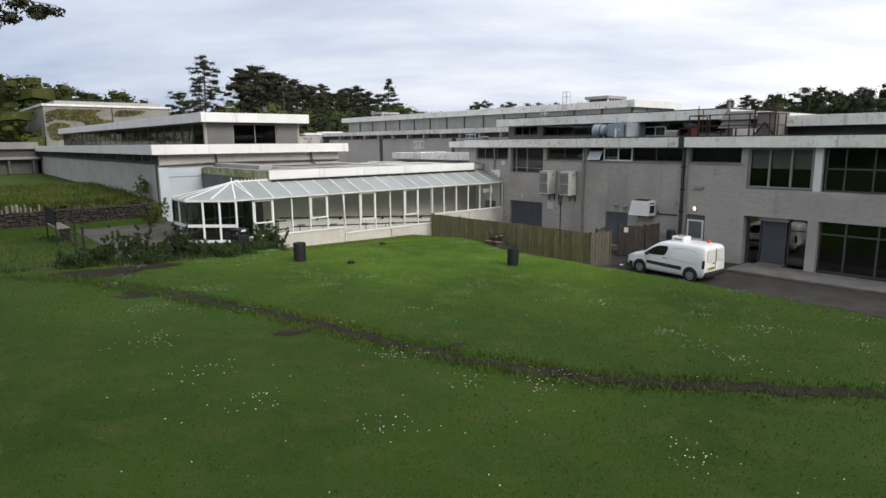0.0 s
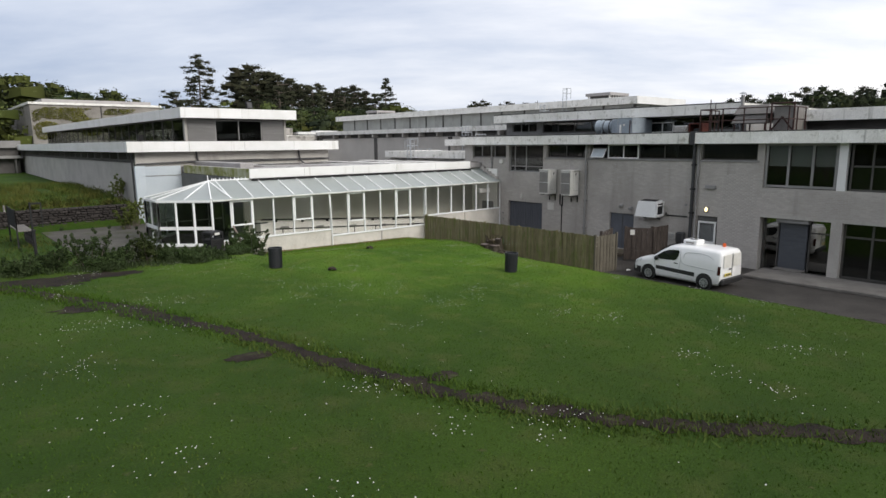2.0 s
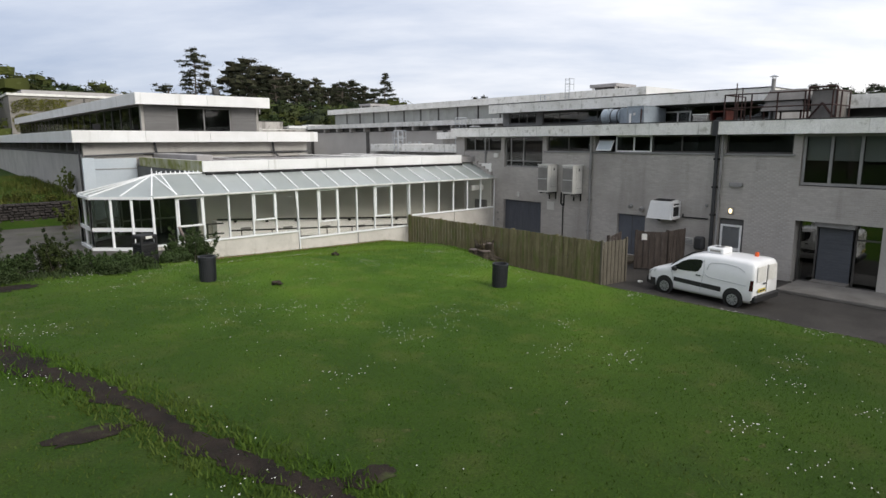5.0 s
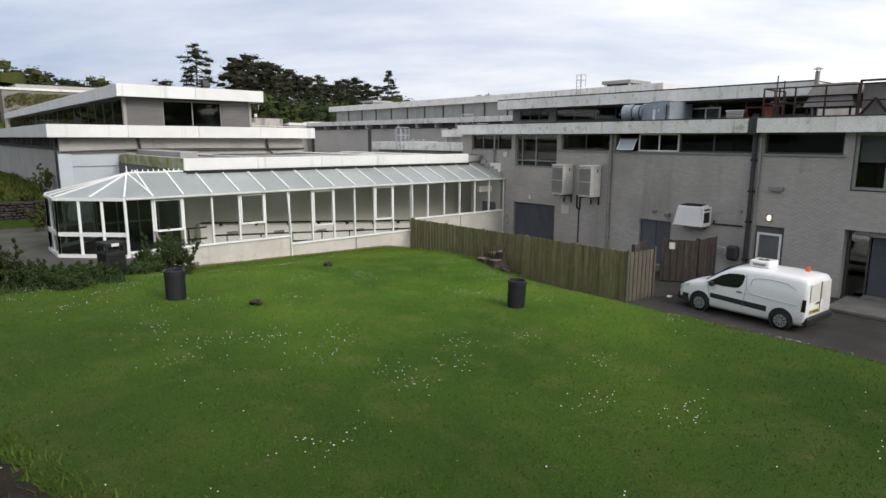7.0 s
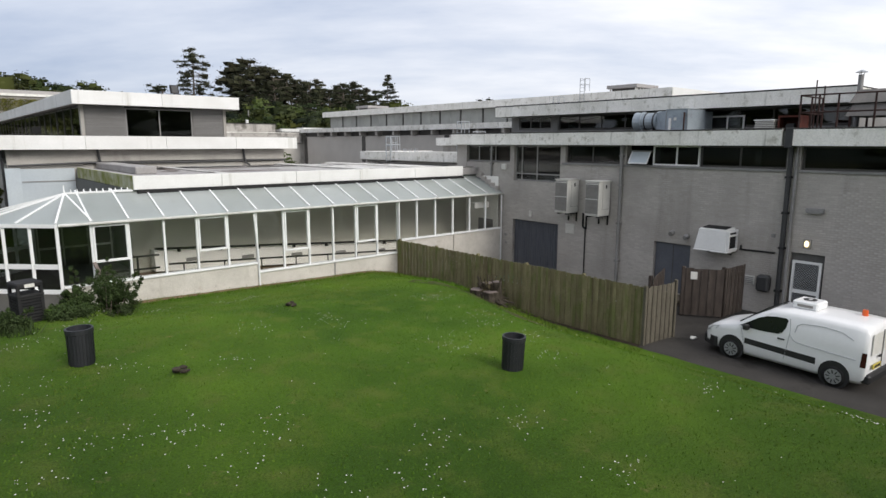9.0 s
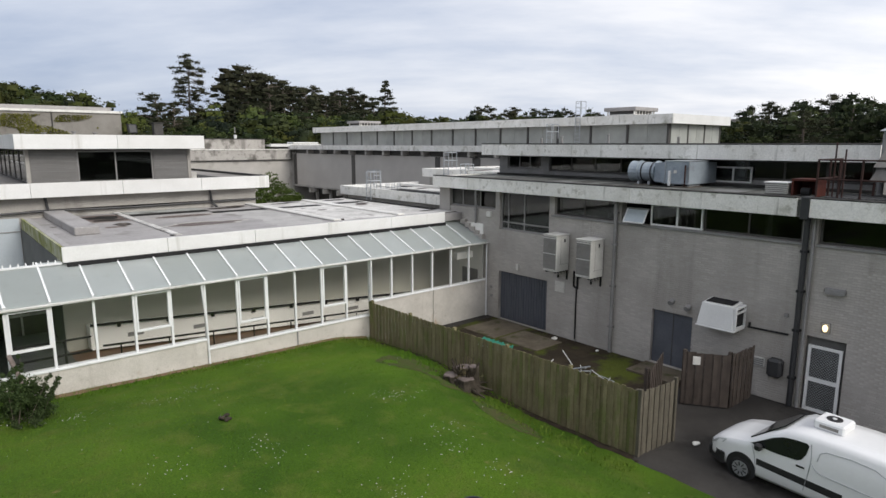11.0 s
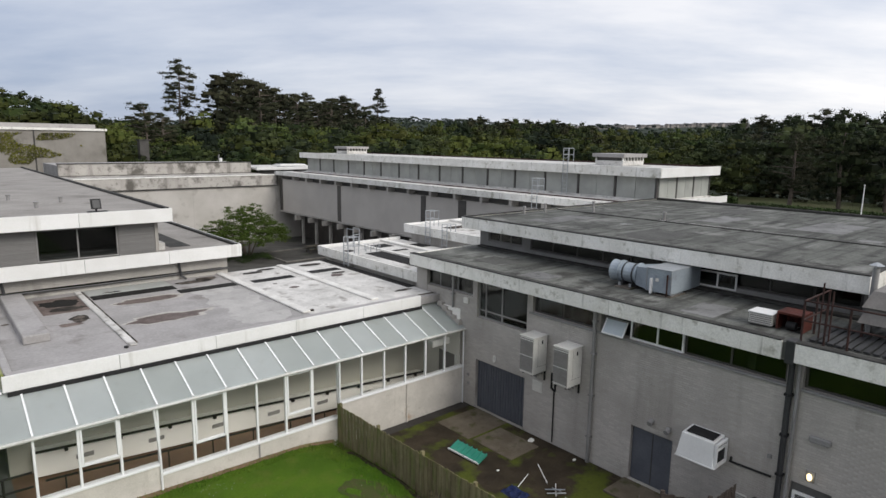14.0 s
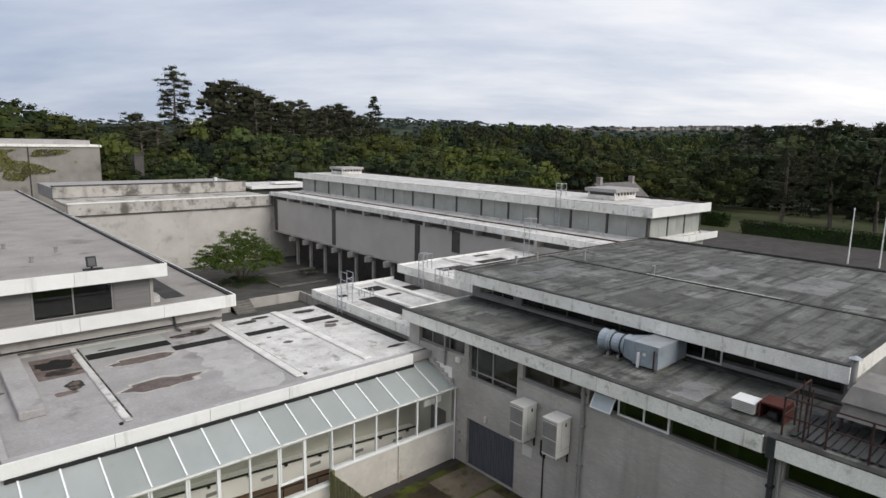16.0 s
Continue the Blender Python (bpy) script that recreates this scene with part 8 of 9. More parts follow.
for hd, d, el in ((28.7, 150, 0.9), (19.6, 190, 2.2), (24.8, 140, -0.4), (13.0, 150, 0.9), (9.5, 160, 2.2), (46.5, 125, -1.6), (49.5, 122, -1.9), (43.2, 120, -2.0), (44.8, 116, -1.5), (48.0, 118, -2.2), (51.0, 126, -1.7)):
    x, y = spot(hd, d)
    g = ground_h(x, y)
    h = 14.3 + d * math.tan(radians(el)) - g
    woods["leaf_light"].append(kinds[int(hd) % 6] * np.array([h * 0.95, h * 0.95, h]) + np.array([x, y, g - 0.1 * h]))
for k, (hd, el) in enumerate(((42.6, 1.2), (43.6, 1.5), (44.3, 1.7), (45.1, 1.35), (46.0, 1.1), (46.9, 1.45), (47.6, 1.25), (48.7, 1.5), (49.6, 1.2), (50.4, 1.6), (51.3, 1.4), (52.2, 1.1), (53.3, 1.3), (54.4, 0.9))):
    d = 172 + 9 * (k % 4)
    x, y = spot(hd, d)
    g = ground_h(x, y)
    h = 14.3 + d * math.tan(radians(el)) - g
    wide = h * (0.75 + 0.1 * (k % 3))
    woods["leaf_pine" if k % 3 else "leaf_deep"].append((pines[k % 2] if k % 3 else kinds[k % 6]) * np.array([wide, wide, h]) + np.array([x, y, g]))
for k in range(46):
    hd, d = 39.5 + 0.58 * k + float(rng.uniform(-0.2, 0.2)), float(rng.uniform(470, 560))
    x, y = spot(hd, d)
    g = ground_h(x, y)
    h = 14.3 + d * math.tan(radians(float(np.interp(hd, (39, 46, 52, 55, 60, 66), (1.5, 1.9, 1.7, 1.3, 1.0, 1.6))) + float(rng.uniform(-0.3, 0.12)))) - g
    wide = h * float(rng.uniform(0.6, 0.85))
    woods["leaf_deep" if k % 2 else "leaf_broad"].append(kinds[k % 6] * np.array([wide, wide, h]) + np.array([x, y, g]))
# unseen trees added behind the view to darken the window reflections
for k in range(70):
    hd, d = float(rng.uniform(112, 330)), float(rng.uniform(60, 110))
    x, y = spot(hd, d)
    h = float(rng.uniform(12, 20))
    woods["leaf_broad"].append(coarse[k % 3] * np.array([h * 1.3, h * 1.3, h]) + np.array([x, y, ground_h(x, y) - 0.5]))
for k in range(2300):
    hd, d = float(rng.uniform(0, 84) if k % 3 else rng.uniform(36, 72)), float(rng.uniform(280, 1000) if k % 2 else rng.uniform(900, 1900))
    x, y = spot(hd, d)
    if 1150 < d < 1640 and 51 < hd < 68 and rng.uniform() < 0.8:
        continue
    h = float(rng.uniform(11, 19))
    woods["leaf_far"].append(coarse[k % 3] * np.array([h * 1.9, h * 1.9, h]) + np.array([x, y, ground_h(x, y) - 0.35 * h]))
for key, lab, nm in (("leaf_broad", "dense green broad-leaved woods, unseen trees added behind the view", "woodland"), ("leaf_olive", "olive-green broad-leaved trees of the woods", "olive_woods"), ("leaf_deep", "deep green shady trees of the woods", "shady_woods"), ("leaf_light", "light green young trees at the edge of the woods", "young_trees"), ("leaf_pine", "dark pines mixed into the woods", "pine_woods"), ("leaf_far", "distant woods on the hillside with haze painted into the leaves", "far_woods")):
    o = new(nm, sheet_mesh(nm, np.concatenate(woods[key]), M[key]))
    tagged(o, lab, "woods", "", "stuff")

# houses on the far hillside
bmw, bmr = bmesh.new(), bmesh.new()
for k in range(150):
    x, y = spot(float(rng.uniform(52, 67)), float(rng.uniform(1300, 1560)))
    z, a = ground_h(x, y), float(rng.uniform(0, 3.14))
    ca, sa, w, l, h = math.cos(a), math.sin(a), 3.2, float(rng.uniform(3.5, 7)), float(rng.uniform(3.5, 5))
    def at(u, v, t):
        return (x + u * ca - v * sa, y + u * sa + v * ca, z + t)
    hexa(bmw, [at(-l, -w, -2), at(l, -w, -2), at(l, w, -2), at(-l, w, -2), at(-l, -w, h), at(l, -w, h), at(l, w, h), at(-l, w, h)])
    hexa(bmr, [at(-l, -w - 0.4, h), at(l, -w - 0.4, h), at(l, w + 0.4, h), at(-l, w + 0.4, h), at(-l, -0.2, h + 3), at(l, -0.2, h + 3), at(l, 0.2, h + 3), at(-l, 0.2, h + 3)])
o = tagged(new("far_town", finish("far_town", bmw, M["house_wall"])), "rows of pale houses on the distant hillside", "houses", "", "stuff")
r = part("roofs", bmr, M["house_roof"], o)
tagged(r, "dull roofs of the distant houses", "", "", "stuff")

# spreading tree in the courtyard
clumps = []
for k in range(330):
    a, rad = rng.uniform(0, 6.28), 4.5 * math.sqrt(rng.uniform(0.01, 1))
    lobe = 0.82 + 0.3 * noise.noise(Vector((1.3 * math.cos(a), 1.3 * math.sin(a), 7.0)))
    zc = 1.5 + 2.9 * (1 - (rad / 5.0) ** 2) * rng.uniform(0.12, 1.0) ** 0.7 + rng.uniform(-0.25, 0.3)
    clumps.append(((rad * lobe * math.cos(a), rad * lobe * 0.85 * math.sin(a), zc), (0.5, 0.5, 0.13)))
for k in range(16):
    a, rad = rng.uniform(0, 6.28), rng.uniform(0.2, 2.2)
    clumps.append(((rad * math.cos(a), rad * math.sin(a), rng.uniform(4.3, 5.0)), (0.35, 0.35, 0.14)))
quads = clump_leaves(clumps, 64, 0.075, 0.6, 0.55, 1.0)
o = thing("courtyard_tree", "spreading light-green tree in the courtyard bed", "tree", (0, 0, 0))
bm = bmesh.new()
for k in range(7):
    a = 0.9 * k
    mid = Vector((0.9 * math.cos(a), 0.8 * math.sin(a), 1.7))
    tube(bm, (0.1 * math.cos(a), 0.1 * math.sin(a), -0.1), mid, 0.08, 0.05, 7)
    for s in (-0.5, 0.4):
        tube(bm, mid, (3.0 * math.cos(a + s), 2.6 * math.sin(a + s), 3.5), 0.045, 0.012, 6)
part("trunk", bm, M["bark"], o, "several slim stems")
c = new("crown", sheet_mesh("crown", quads, M["leaf_mid"]))
c.parent = o
o.matrix_basis = pose(8.6, 43.4, -1.0) @ Matrix.Scale(1.18, 4)

tufts = [((float(rng.normal(8.6, 1.2)), float(rng.normal(43.2, 1.1)), float(rng.uniform(-0.9, -0.55))), (0.5, 0.5, 0.3)) for k in range(34)]
c = new("undergrowth", sheet_mesh("undergrowth", clump_leaves(tufts, 150, 0.06, 0.5, 0.5, 1.0), M["leaf_shrub"]))
tagged(c, "rough green undergrowth beneath the courtyard tree", "plants", "", "stuff")

# picnic bench in the courtyard
o = thing("picnic_bench", "weathered timber picnic bench on the courtyard paving", "bench", (16.0, 42.6, -1.0))
for dy in (-0.33, -0.11, 0.11, 0.33):
    part("table_board", boxes((15.1, 42.6 + dy - 0.1, -0.27, 16.9, 42.6 + dy + 0.1, -0.23)), M["fence_grey"], o)
for dy in (-0.75, 0.75):
    part("seat_board", boxes((15.1, 42.6 + dy - 0.13, -0.57, 16.9, 42.6 + dy + 0.13, -0.53)), M["fence_grey"], o)
for x in (15.4, 16.6):
    part("cross_bar", boxes((x - 0.04, 41.8, -0.65, x + 0.04, 43.4, -0.57)), M["fence_grey"], o)
    for dy in (-1, 1):
        part("leg", tubes([((x, 42.6 + 0.6 * dy, -1.0), (x, 42.6 + 0.2 * dy, -0.27))], 0.045, 6), M["fence_grey"], o)


# dead shoots on the stump
sprays = [((float(rng.normal(-7.42, 0.2)), float(rng.normal(-6.6, 0.22)), ground_h(-7.5, -6.6) + float(rng.uniform(0.35, 0.82))), (0.12, 0.12, 0.09)) for k in range(24)]
c = new("dead_shoots", sheet_mesh("dead_shoots", clump_leaves(sprays, 40, 0.022, 0.6, 0.5, 1.2) - np.array(stump.matrix_basis.translation), M["leaf_dead"]))
c.parent = stump


def shrub(name, label, x, y, w, h, leaf, n=22, per=46, size=0.03, wisps=12):
    """A loose bush: small tufts of leaves over a body, and thin shoots with leaves up them."""
    z = ground_h(x, y)
    o = thing(name, label, "shrub", (0, 0, 0), "shrubs by the terrace")
    cl, shoots = [], []
    for _ in range(n):
        a, rad, t = rng.uniform(0, 6.28), w * math.sqrt(rng.uniform(0, 1)), rng.uniform(0.08, 0.85)
        r = rng.uniform(0.1, 0.2)
        cl.append(((rad * math.cos(a) * (1.15 - 0.5 * t), rad * math.sin(a) * (1.15 - 0.5 * t), h * t), (r, r, r * 0.8)))
    for _ in range(wisps):
        a, rad, top = rng.uniform(0, 6.28), w * rng.uniform(0.2, 1.2), h * rng.uniform(0.7, 1.15)
        tip = Vector((rad * math.cos(a), rad * math.sin(a), top))
        shoots.append((Vector((0.3 * tip.x, 0.3 * tip.y, -0.05)), tip))
        for t in (0.5, 0.65, 0.8, 0.92, 1.02):
            cl.append((tuple(shoots[-1][0].lerp(tip, t) + Vector(rng.normal(0, 0.04, 3))), (0.06, 0.06, 0.08)))
    c = new("foliage", sheet_mesh("foliage", clump_leaves(cl, per, size, 0.5, 0.55, 1.0), M[leaf]))
    c.parent = o
    bm = bmesh.new()
    for p, q in shoots:
        tube(bm, p, q, 0.014, 0.004, 4)
    part("stem", bm, M["bark"], o)
    o.matrix_basis = pose(x, y, z)
    return o


for x, y, w, h in ((-26.4, -4.6, 0.6, 0.9), (-25.3, -4.7, 0.85, 1.7), (-24.3, -4.3, 0.6, 0.9), (-23.3, -4.3, 0.6, 1.5), (-22.6, -4.6, 0.6, 0.75), (-21.8, -4.7, 0.5, 0.7), (-21.1, -4.6, 0.5, 0.5), (-19.7, -3.9, 0.5, 0.35), (-18.5, -1.95, 0.8, 1.8), (-18.15, -1.75, 0.6, 1.25), (-19.3, -2.5, 0.45, 0.8), (-27.3, -5.2, 0.6, 0.7), (-22.0, -5.4, 0.5, 0.5), (-24.9, -5.4, 0.6, 0.6)):
    shrub("shrub", "dark leafy shrub at the edge of the lawn", x, y, w, h * 0.74, "leaf_shrub" if h != 1.5 else "leaf_broad", 70, 60)
for x, y, w, h in ((-19.9, 10.6, 0.5, 1.7), (-19.7, 14.5, 0.6, 1.6), (-20.6, 9.6, 0.6, 1.3)):
    shrub("shrub", "straggly green shrub by the wall", x, y, w, h * 0.85, "leaf_light", 8, 40, 0.04, 16)
for k in range(10):
    x, y = -33 + 1.35 * k, 13.4 + 0.5 * math.sin(k * 1.9)
    shrub("weed_clump", "rough weeds along the top of the retaining wall", x, y, 0.6, 0.4, "leaf_rough", 10, 40, 0.035)

# trimmed hedges beyond the car park
for x0, y0, x1, y1, h in ((89, -40, 91, 25, 2.2), (95, 30, 97, 44, 2.4)):
    n = 16000
    pts = np.stack([rng.uniform(x0, x1, n), rng.uniform(y0, y1, n), h * rng.uniform(0, 1, n) ** 0.6], 1)
    o = thing("hedge", "clipped dark green hedge beyond the car park", "hedge", ((x0 + x1) / 2, (y0 + y1) / 2, 0))
    part("core", boxes((x0 + 0.3, y0 + 0.3, -1.5, x1 - 0.3, y1 - 0.3, h - 0.3)), M["leaf_shrub"], o)
    c = new("foliage", sheet_mesh("foliage", leaf_quads(pts, 0.2) - np.array([(x0 + x1) / 2, (y0 + y1) / 2, 0]), M["leaf_shrub"]))
    c.parent = o

# creeper on the far tower block
n = 9000
u, v = rng.uniform(-13.8, 2.0, n), rng.uniform(0, 1, n)
keep = np.array([noise.noise(Vector((a * 0.35, b * 4.0, 1.7))) + 0.35 * b > 0.12 + 0.035 * max(0.0, a + 6) for a, b in zip(u, v)])
pts = np.stack([u, np.full(n, 87.9), 7.2 + 5.0 * v], 1)[keep]
o = tagged(new("creeper", sheet_mesh("creeper", leaf_quads(pts, 0.13, 0.0), M["leaf_yellow"])), "yellow-green creeper over the far concrete wall", "creeper", "", "stuff")

# tree at the lawn's edge, its low bough reaching out
q = round_crown(12, 9, 60, 0.3, 0.5, 0.85, 0.006, 0.0)
tree("broadleaf_tree", "leafy tree with dark hanging foliage at the lawn's edge", -34.2, -8.6, 14.0, q, "leaf_shrub", (((0, 0, 0.4), (0.2, 0.02, 0.7)), ((0, 0, 0.45), (-0.2, 0.15, 0.7)), ((0, 0, 0.4), (0.05, -0.2, 0.7))), 0.25)
hang = thing("hanging_bough", "dark leafy bough hanging from a tree", "branch", (-34.2, -8.6, 8.0))
bm = bmesh.new()
bough = [Vector(p) for p in ((-34.2, -8.6, 8.0), (-31.0, -9.7, 10.3), (-29.4, -10.0, 10.0), (-27.9, -10.25, 9.88))]
for k, (a, b) in enumerate(zip(bough, bough[1:])):
    tube(bm, a, b, 0.08 - 0.025 * k, 0.055 - 0.025 * k, 6)
part("wood", bm, M["bark"], hang)
cl = [((-29.85, -10.1, 9.3), (0.26, 0.35, 0.3)), ((-29.35, -10.1, 9.68), (0.42, 0.4, 0.26)), ((-28.7, -10.2, 9.82), (0.42, 0.4, 0.24)), ((-28.1, -10.25, 9.72), (0.42, 0.3, 0.16)), ((-30.7, -10.0, 9.7), (0.6, 0.6, 0.4)), ((-29.2, -10.1, 10.3), (0.6, 0.5, 0.2)), ((-29.6, -10.1, 9.08), (0.24, 0.3, 0.2)), ((-29.3, -10.1, 9.32), (0.26, 0.3, 0.18)), ((-28.9, -10.15, 9.47), (0.24, 0.3, 0.15)), ((-28.35, -10.2, 9.6), (0.25, 0.25, 0.13))]
c = new("foliage", sheet_mesh("foliage", clump_leaves(cl, 170, 0.075, 0.6, 0.5, 1.0) - np.array([-34.2, -8.6, 8.0]), M["leaf_pine"]))
c.parent = hang

# rough grass on the bank and undergrowth by the shrubs
def tufts(n, x0, x1, y0, y1, lo, hi, wide, mat, nm, lab):
    x, y = rng.uniform(x0, x1, n), rng.uniform(y0, y1, n)
    keep = np.array([noise.noise(Vector((a * 0.55, b * 0.55, 5.0))) for a, b in zip(x, y)]) > -0.25
    x, y = x[keep], y[keep]
    pts = np.stack([x, y, [ground_h(a, b) for a, b in zip(x, y)]], 1)
    m = len(pts)
    a = rng.uniform(0, 6.28, m)
    side = np.stack([np.cos(a), np.sin(a), 0 * a], 1) * wide * rng.uniform(0.6, 1.4, (m, 1))
    tip = np.stack([rng.normal(0, 0.35, m), rng.normal(0, 0.35, m), np.ones(m)], 1) * rng.uniform(lo, hi, (m, 1))
    tagged(new(nm, sheet_mesh(nm, np.stack([pts - side, pts + side, pts + tip + side * 0.25, pts + tip - side * 0.25], 1), M[mat])), lab, "grass", "", "stuff")


tufts(16000, -36, -19.3, 12.5, 34, 0.12, 0.4, 0.03, "leaf_rough", "rough_grass", "rough unmown grass on the bank by the gallery")
tufts(5000, -33, -20.5, -5.6, -2.6, 0.05, 0.22, 0.02, "leaf_shrub", "undergrowth", "dark weedy undergrowth below the shrubs")
tufts(6000, -36, -24.6, -2.6, 12.0, 0.05, 0.16, 0.02, "leaf_rough", "terrace_grass", "dull rough grass beside the paved terrace")

# ---- bare trodden track across the lawn ----
px = (-29.5, -27.6, -26.6, -25.5, -24.35, -23.7, -22.9, -21.9, -20.1, -17.0, -13.0)
py = (-6.4, -8.0, -9.9, -12.4, -15.6, -18.6, -20.9, -22.9, -24.7, -27.6, -31.0)
bm, prev = bmesh.new(), None
for k in range(260):
    t = k / 259 * 10
    x, y = float(np.interp(t, range(11), px)), float(np.interp(t, range(11), py))
    x2, y2 = float(np.interp(t + 0.2, range(11), px)), float(np.interp(t + 0.2, range(11), py))
    d = Vector((x2 - x, y2 - y, 0))
    d = d.normalized() if d.length > 1e-6 else Vector((0.6, -0.7, 0))
    s = Vector((d.y, -d.x, 0))
    wob = 0.2 * noise.noise(Vector((t * 2.1, 3, 0)))
    wl_, wr = (0.22 + 0.17 * noise.noise(Vector((t * 9, c, 0))) + 0.14 * noise.noise(Vector((t * 31, c, 0))) + 0.3 * math.exp(-((t - 2.8) / 0.5) ** 2) for c in (0.5, 7.5))
    row = []
    for f in (-1, -0.45, 0, 0.45, 1):
        p = Vector((x, y, 0)) + s * (wob + f * (wl_ if f < 0 else wr))
        z = ground_h(p.x, p.y) + (0.012 if abs(f) == 1 else 0.028 + 0.03 * noise.noise(Vector((p.x * 4, p.y * 4, 0))))
        row.append(bm.verts.new((p.x, p.y, z)))
    if prev:
        for a in range(4):
            bm.faces.new((prev[a], prev[a + 1], row[a + 1], row[a]))
    prev = row
structure("dirt_track", bm, M["dirt"], "bare trodden earth track across the lawn", "track", 0, True)
bm, prev = bmesh.new(), None
for k in range(72):
    y = -1.2 - 11.0 * k / 71
    inner = fence_x(y) - 0.01
    outer = inner - 0.32 - 0.22 * noise.noise(Vector((y * 1.3, 2, 0))) - 0.12 * noise.noise(Vector((y * 5.1, 4, 0))) - 0.45 * math.exp(-((y + 6.6) / 0.9) ** 2)
    row = [bm.verts.new((inner + (outer - inner) * f, y, ground_h(inner + (outer - inner) * f, y) + (0.012 if f == 1 else 0.03))) for f in (0, 0.35, 0.7, 1)]
    if prev:
        for a in range(3):
            bm.faces.new((prev[a], prev[a + 1], row[a + 1], row[a]))
    prev = row
structure("fence_foot_soil", bm, M["dirt_brown"], "bare dark soil along the foot of the fence", "earth", 0, True)
bm, prev = bmesh.new(), None
for k in range(80):
    x = -17.4 + 10.6 * k / 79
    wide = 0.17 + 0.14 * noise.noise(Vector((x * 1.1, 9, 0))) + 0.08 * noise.noise(Vector((x * 4.7, 3, 0)))
    row = [bm.verts.new((x, -0.01 - wide * f, ground_h(x, -0.01 - wide * f) + (0.01 if f == 1 else 0.045))) for f in (0, 0.5, 1)]
    if prev:
        for a in range(2):
            bm.faces.new((prev[a], row[a], row[a + 1], prev[a + 1]))
    prev = row
structure("plinth_foot_soil", bm, M["dirt_warm"], "bare reddish soil along the foot of the plinth", "earth", 0, True)
for k, (x, y, r1, r2) in enumerate(((-24.95, -16.9, 0.5, 0.25), (-26.4, -11.0, 0.9, 0.5), (-7.5, -6.2, 1.0, 1.2), (-22.6, -20.0, 0.35, 0.2), (-27.2, -7.0, 1.6, 0.8), (-25.3, -6.3, 1.2, 0.5), (-8.2, -4.6, 0.7, 1.1), (-8.0, -9.0, 0.5, 1.2))):
    bm = bmesh.new()
    c = bm.verts.new((x, y, ground_h(x, y) + 0.03))
    ring = []
    for a in np.arange(0, 6.28, 0.2):
        f = 1 + 0.45 * noise.noise(Vector((3 * math.cos(a), 3 * math.sin(a), k)))
        q = (x + r1 * f * math.cos(a), y + r2 * f * math.sin(a))
        ring.append(bm.verts.new((*q, ground_h(*q) + 0.012)))
    for i in range(len(ring)):
        bm.faces.new((c, ring[i], ring[(i + 1) % len(ring)]))
    structure("bare_patch", bm, M["dirt" if x < -20 else "straw"], "bare earth patch worn in the lawn" if x < -20 else "dry trampled patch in the lawn", "earth", 0, True)

# ---- grass blades and daisies over the lawn ----
def lawn_points(n, x0, x1, y0, y1):
    x, y = rng.uniform(x0, x1, n), rng.uniform(y0, y1, n)
    z = np.array([ground_h(a, b) for a, b in zip(x, y)])
    ok = (z > 0.05) & ~((x < -18.6) & (y > -2.3))
    return np.stack([x, y, z], 1)[ok]


def blades(pts, lo, hi, wide):
    n = len(pts)
    a = rng.uniform(0, 6.28, n)
    side = np.stack([np.cos(a), np.sin(a), 0 * a], 1) * wide * rng.uniform(0.6, 1.4, (n, 1))
    tip = np.stack([rng.normal(0, 0.45, n), rng.normal(0, 0.45, n), np.ones(n)], 1) * rng.uniform(lo, hi, (n, 1))
    base = pts - np.array([0, 0, 0.01])
    return np.stack([base - side, base + side, base + tip + side * 0.25, base + tip - side * 0.25], 1)


t = rng.uniform(0, 10, 9000)
ex = np.interp(t, range(11), px) + rng.choice((-1, 1), 9000) * rng.uniform(0.16, 0.6, 9000)
ey = np.interp(t, range(11), py) + rng.normal(0, 0.25, 9000)
edge = np.stack([ex, ey, [ground_h(a, b) for a, b in zip(ex, ey)]], 1)
grass = np.concatenate([blades(edge, 0.05, 0.12, 0.013), blades(lawn_points(130000, -33, -6.4, -30, 0), 0.02, 0.048, 0.011), blades(lawn_points(1800, -19, -6.4, -0.6, 0), 0.05, 0.13, 0.013), blades(lawn_points(2500, -8.0, -6.3, -12.5, 0), 0.05, 0.14, 0.012)])
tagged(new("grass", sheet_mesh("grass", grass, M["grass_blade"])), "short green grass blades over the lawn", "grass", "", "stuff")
centres = lawn_points(85, -28, -9, -27, -1)
pts = np.concatenate([c + np.stack([rng.normal(0, 0.3, 22), rng.normal(0, 0.25, 22), np.zeros(22)], 1) for c in centres] + [lawn_points(450, -30, -8, -28, -1)])
pts[:, 2] = [ground_h(a, b) + 0.05 for a, b in pts[:, :2]]
pts = pts[pts[:, 2] > 0.5]
s = rng.uniform(0.007, 0.014, (len(pts), 1))
ex, ey = np.array([1.0, 0, 0.2]), np.array([0, 1.0, 0.2])
tagged(new("daisies", sheet_mesh("daisies", np.stack([pts - ex * s, pts - ey * s, pts + ex * s, pts + ey * s], 1), M["petal"])), "small white daisies scattered in drifts over the lawn", "flowers", "", "stuff")


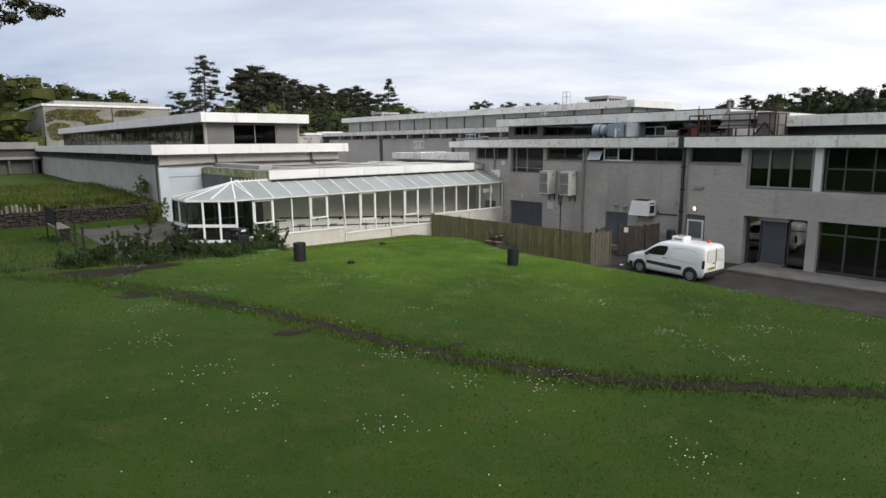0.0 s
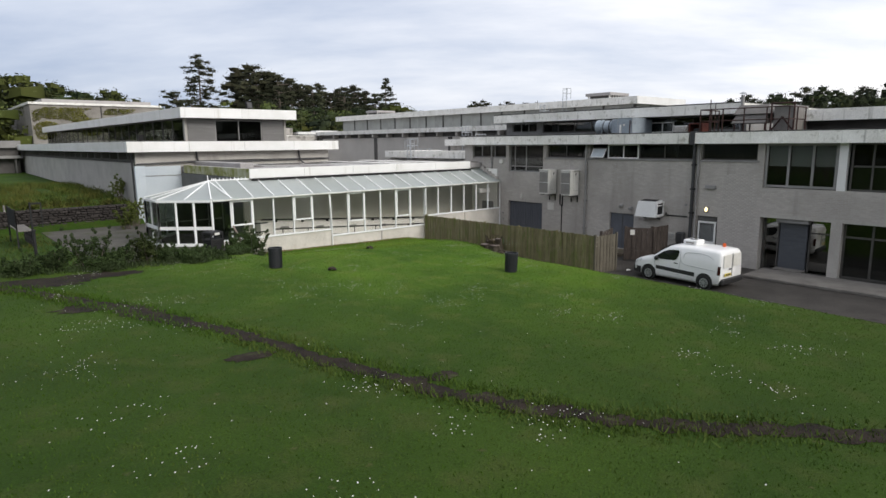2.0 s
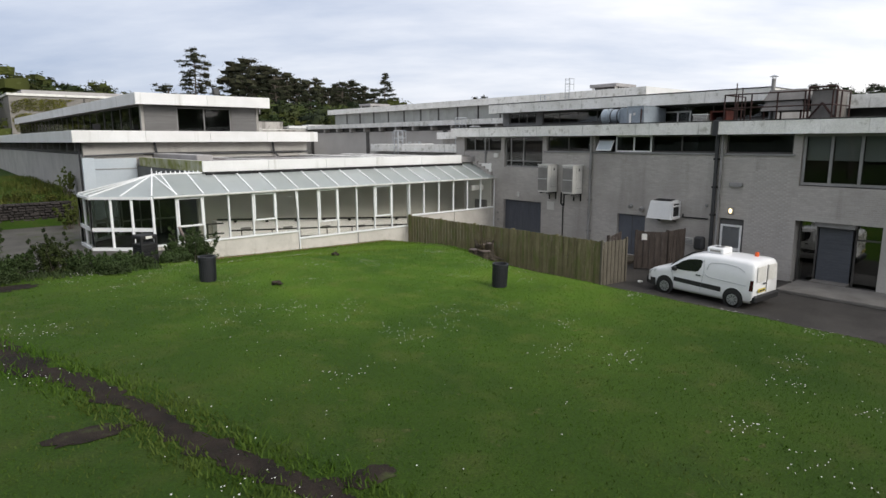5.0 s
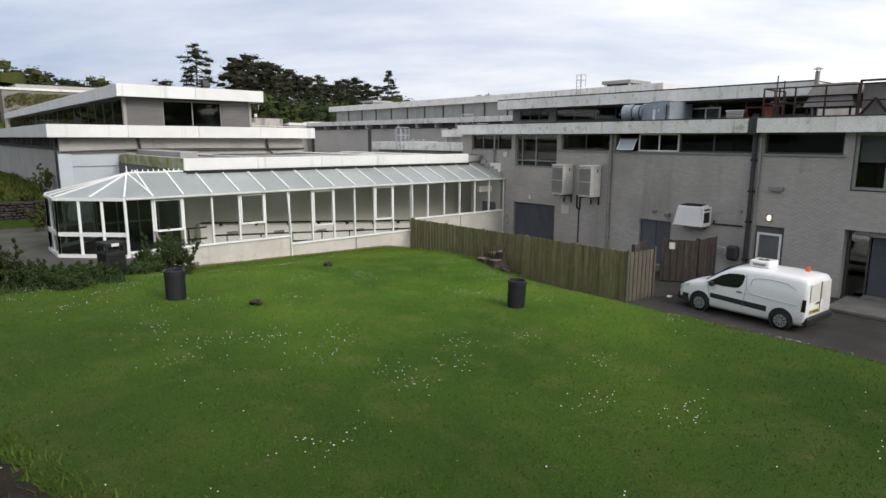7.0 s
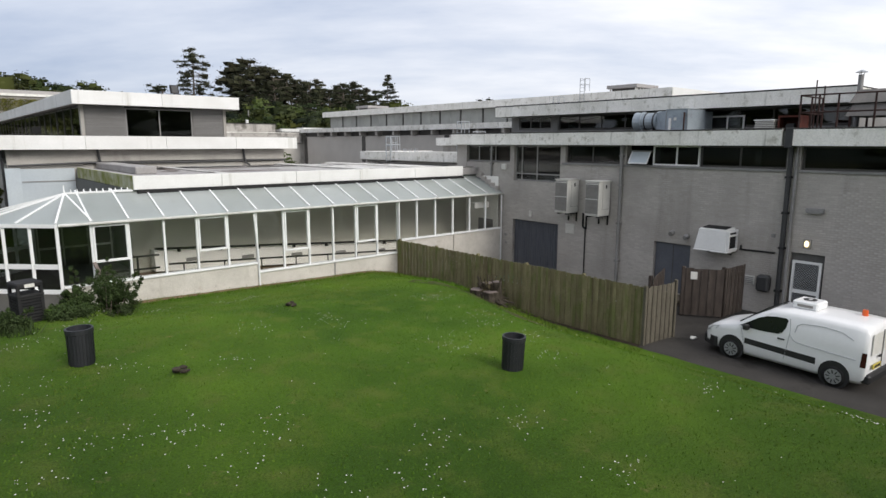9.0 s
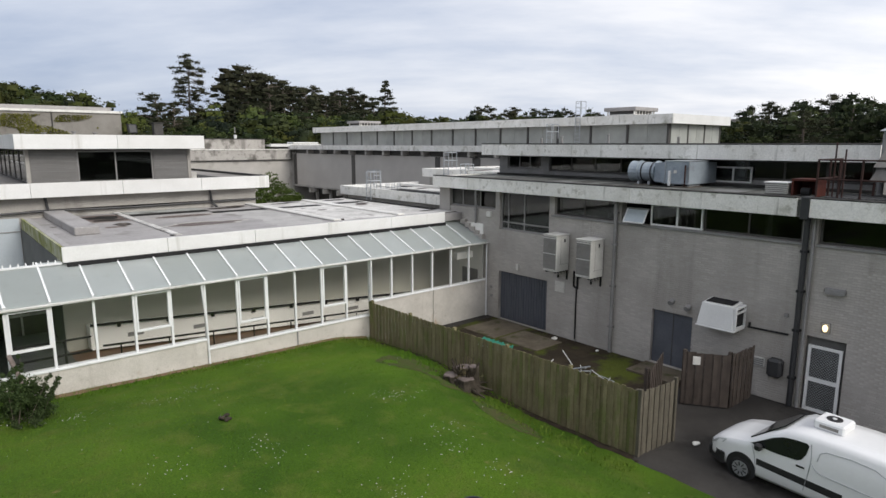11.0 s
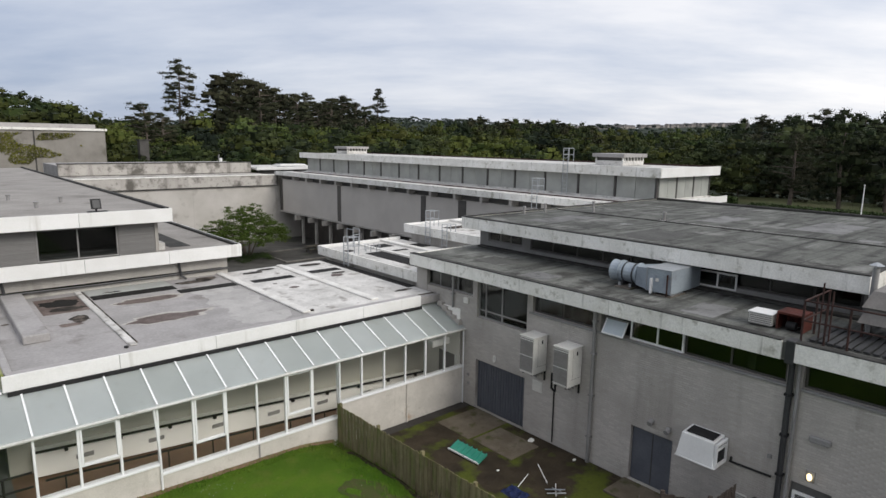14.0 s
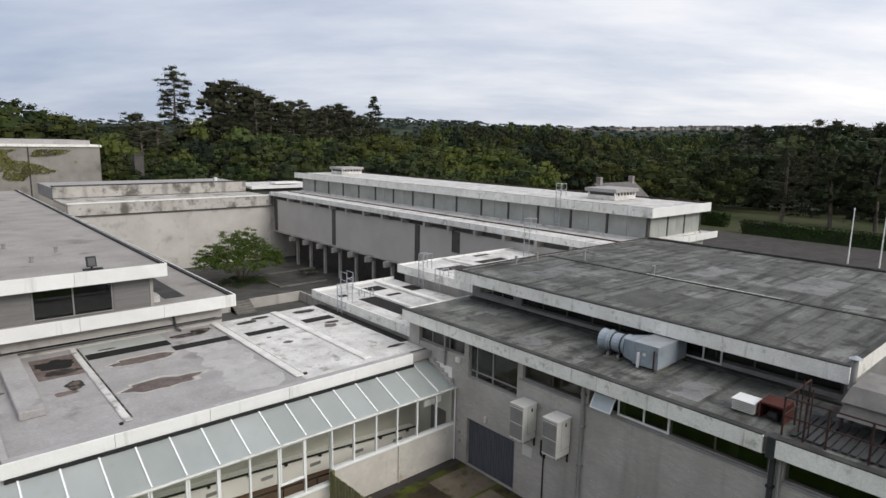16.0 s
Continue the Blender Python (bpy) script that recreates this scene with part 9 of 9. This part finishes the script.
# ---- bricks of the long front, laid in stretcher bond ----
def brick_rows(u0, u1, z0, z1, holes):
    """Every brick as u0, u1, z: courses of 75 mm, cut where an opening stands."""
    out, course, z = [], 0, z0
    while z + 0.065 < z1:
        free = [(u0, u1)]
        for a, b, p, q in holes:
            if q > z and p < z + 0.065:
                free = [s for lo, hi in free for s in ((lo, min(hi, a)), (max(lo, b), hi)) if s[1] - s[0] > 0.05]
        u = u0 - 0.1125 * (course % 2)
        while u < u1:
            for lo, hi in free:
                a, b = max(u, lo), min(u + 0.215, hi)
                if b - a > 0.05:
                    out.append((a, b, z))
            u += 0.225
        z += 0.075
        course += 1
    return out


def brick_corners(a, b, z, deep):
    return [(0.004, a, z), (0.004, b, z), (0.004, b, z + 0.065), (0.004, a, z + 0.065), (-deep, a + 0.004, z + 0.004), (-deep, b - 0.004, z + 0.004), (-deep, b - 0.004, z + 0.061), (-deep, a + 0.004, z + 0.061)]


BRICK_FACES = [(4, 7, 6, 5), (0, 4, 5, 1), (1, 5, 6, 2), (2, 6, 7, 3), (3, 7, 4, 0)]
main_wall = next(c for c in sb.children if c.name.split(".")[0] == "wall")
spandrel = next(c for c in sb.children if c.name.split(".")[0] == "spandrel_wall")
rng = np.random.default_rng(23)
one = bpy.data.meshes.new("brick")
one.from_pydata(brick_corners(-0.1075, 0.1075, 0, 0.008), [], BRICK_FACES)
one.materials.append(M["brick_face"])
for owner, rows in ((main_wall, brick_rows(-16.62, 3.3, 0.02, 5.86, openings)), (spandrel, brick_rows(-30, -16.62, 2.67, 3.85, []))):
    verts, faces, single = [], [], 0
    for a, b, z in rows:
        if b - a > 0.21 and -16.5 < a < -14.9 and 1.2 < z < 4.6 and single < 300:
            single += 1
            ob = new("brick", one)
            ob.parent = owner
            ob.location = Vector((0, (a + b) / 2, z)) - ORIGIN[owner.name]
            continue
        n = len(verts)
        verts += brick_corners(a, b, z, 0.006 + 0.005 * float(rng.uniform()))
        faces += [tuple(n + k for k in f) for f in BRICK_FACES]
    data = bpy.data.meshes.new("brickwork")
    org = ORIGIN[owner.name]
    data.from_pydata([(x - org.x, y - org.y, z - org.z) for x, y, z in verts], [], faces)
    data.materials.append(M["brick_face"])
    rest = new("brickwork", data)
    rest.parent = owner
    tagged(rest, "courses of grey painted bricks", "", "", "stuff")
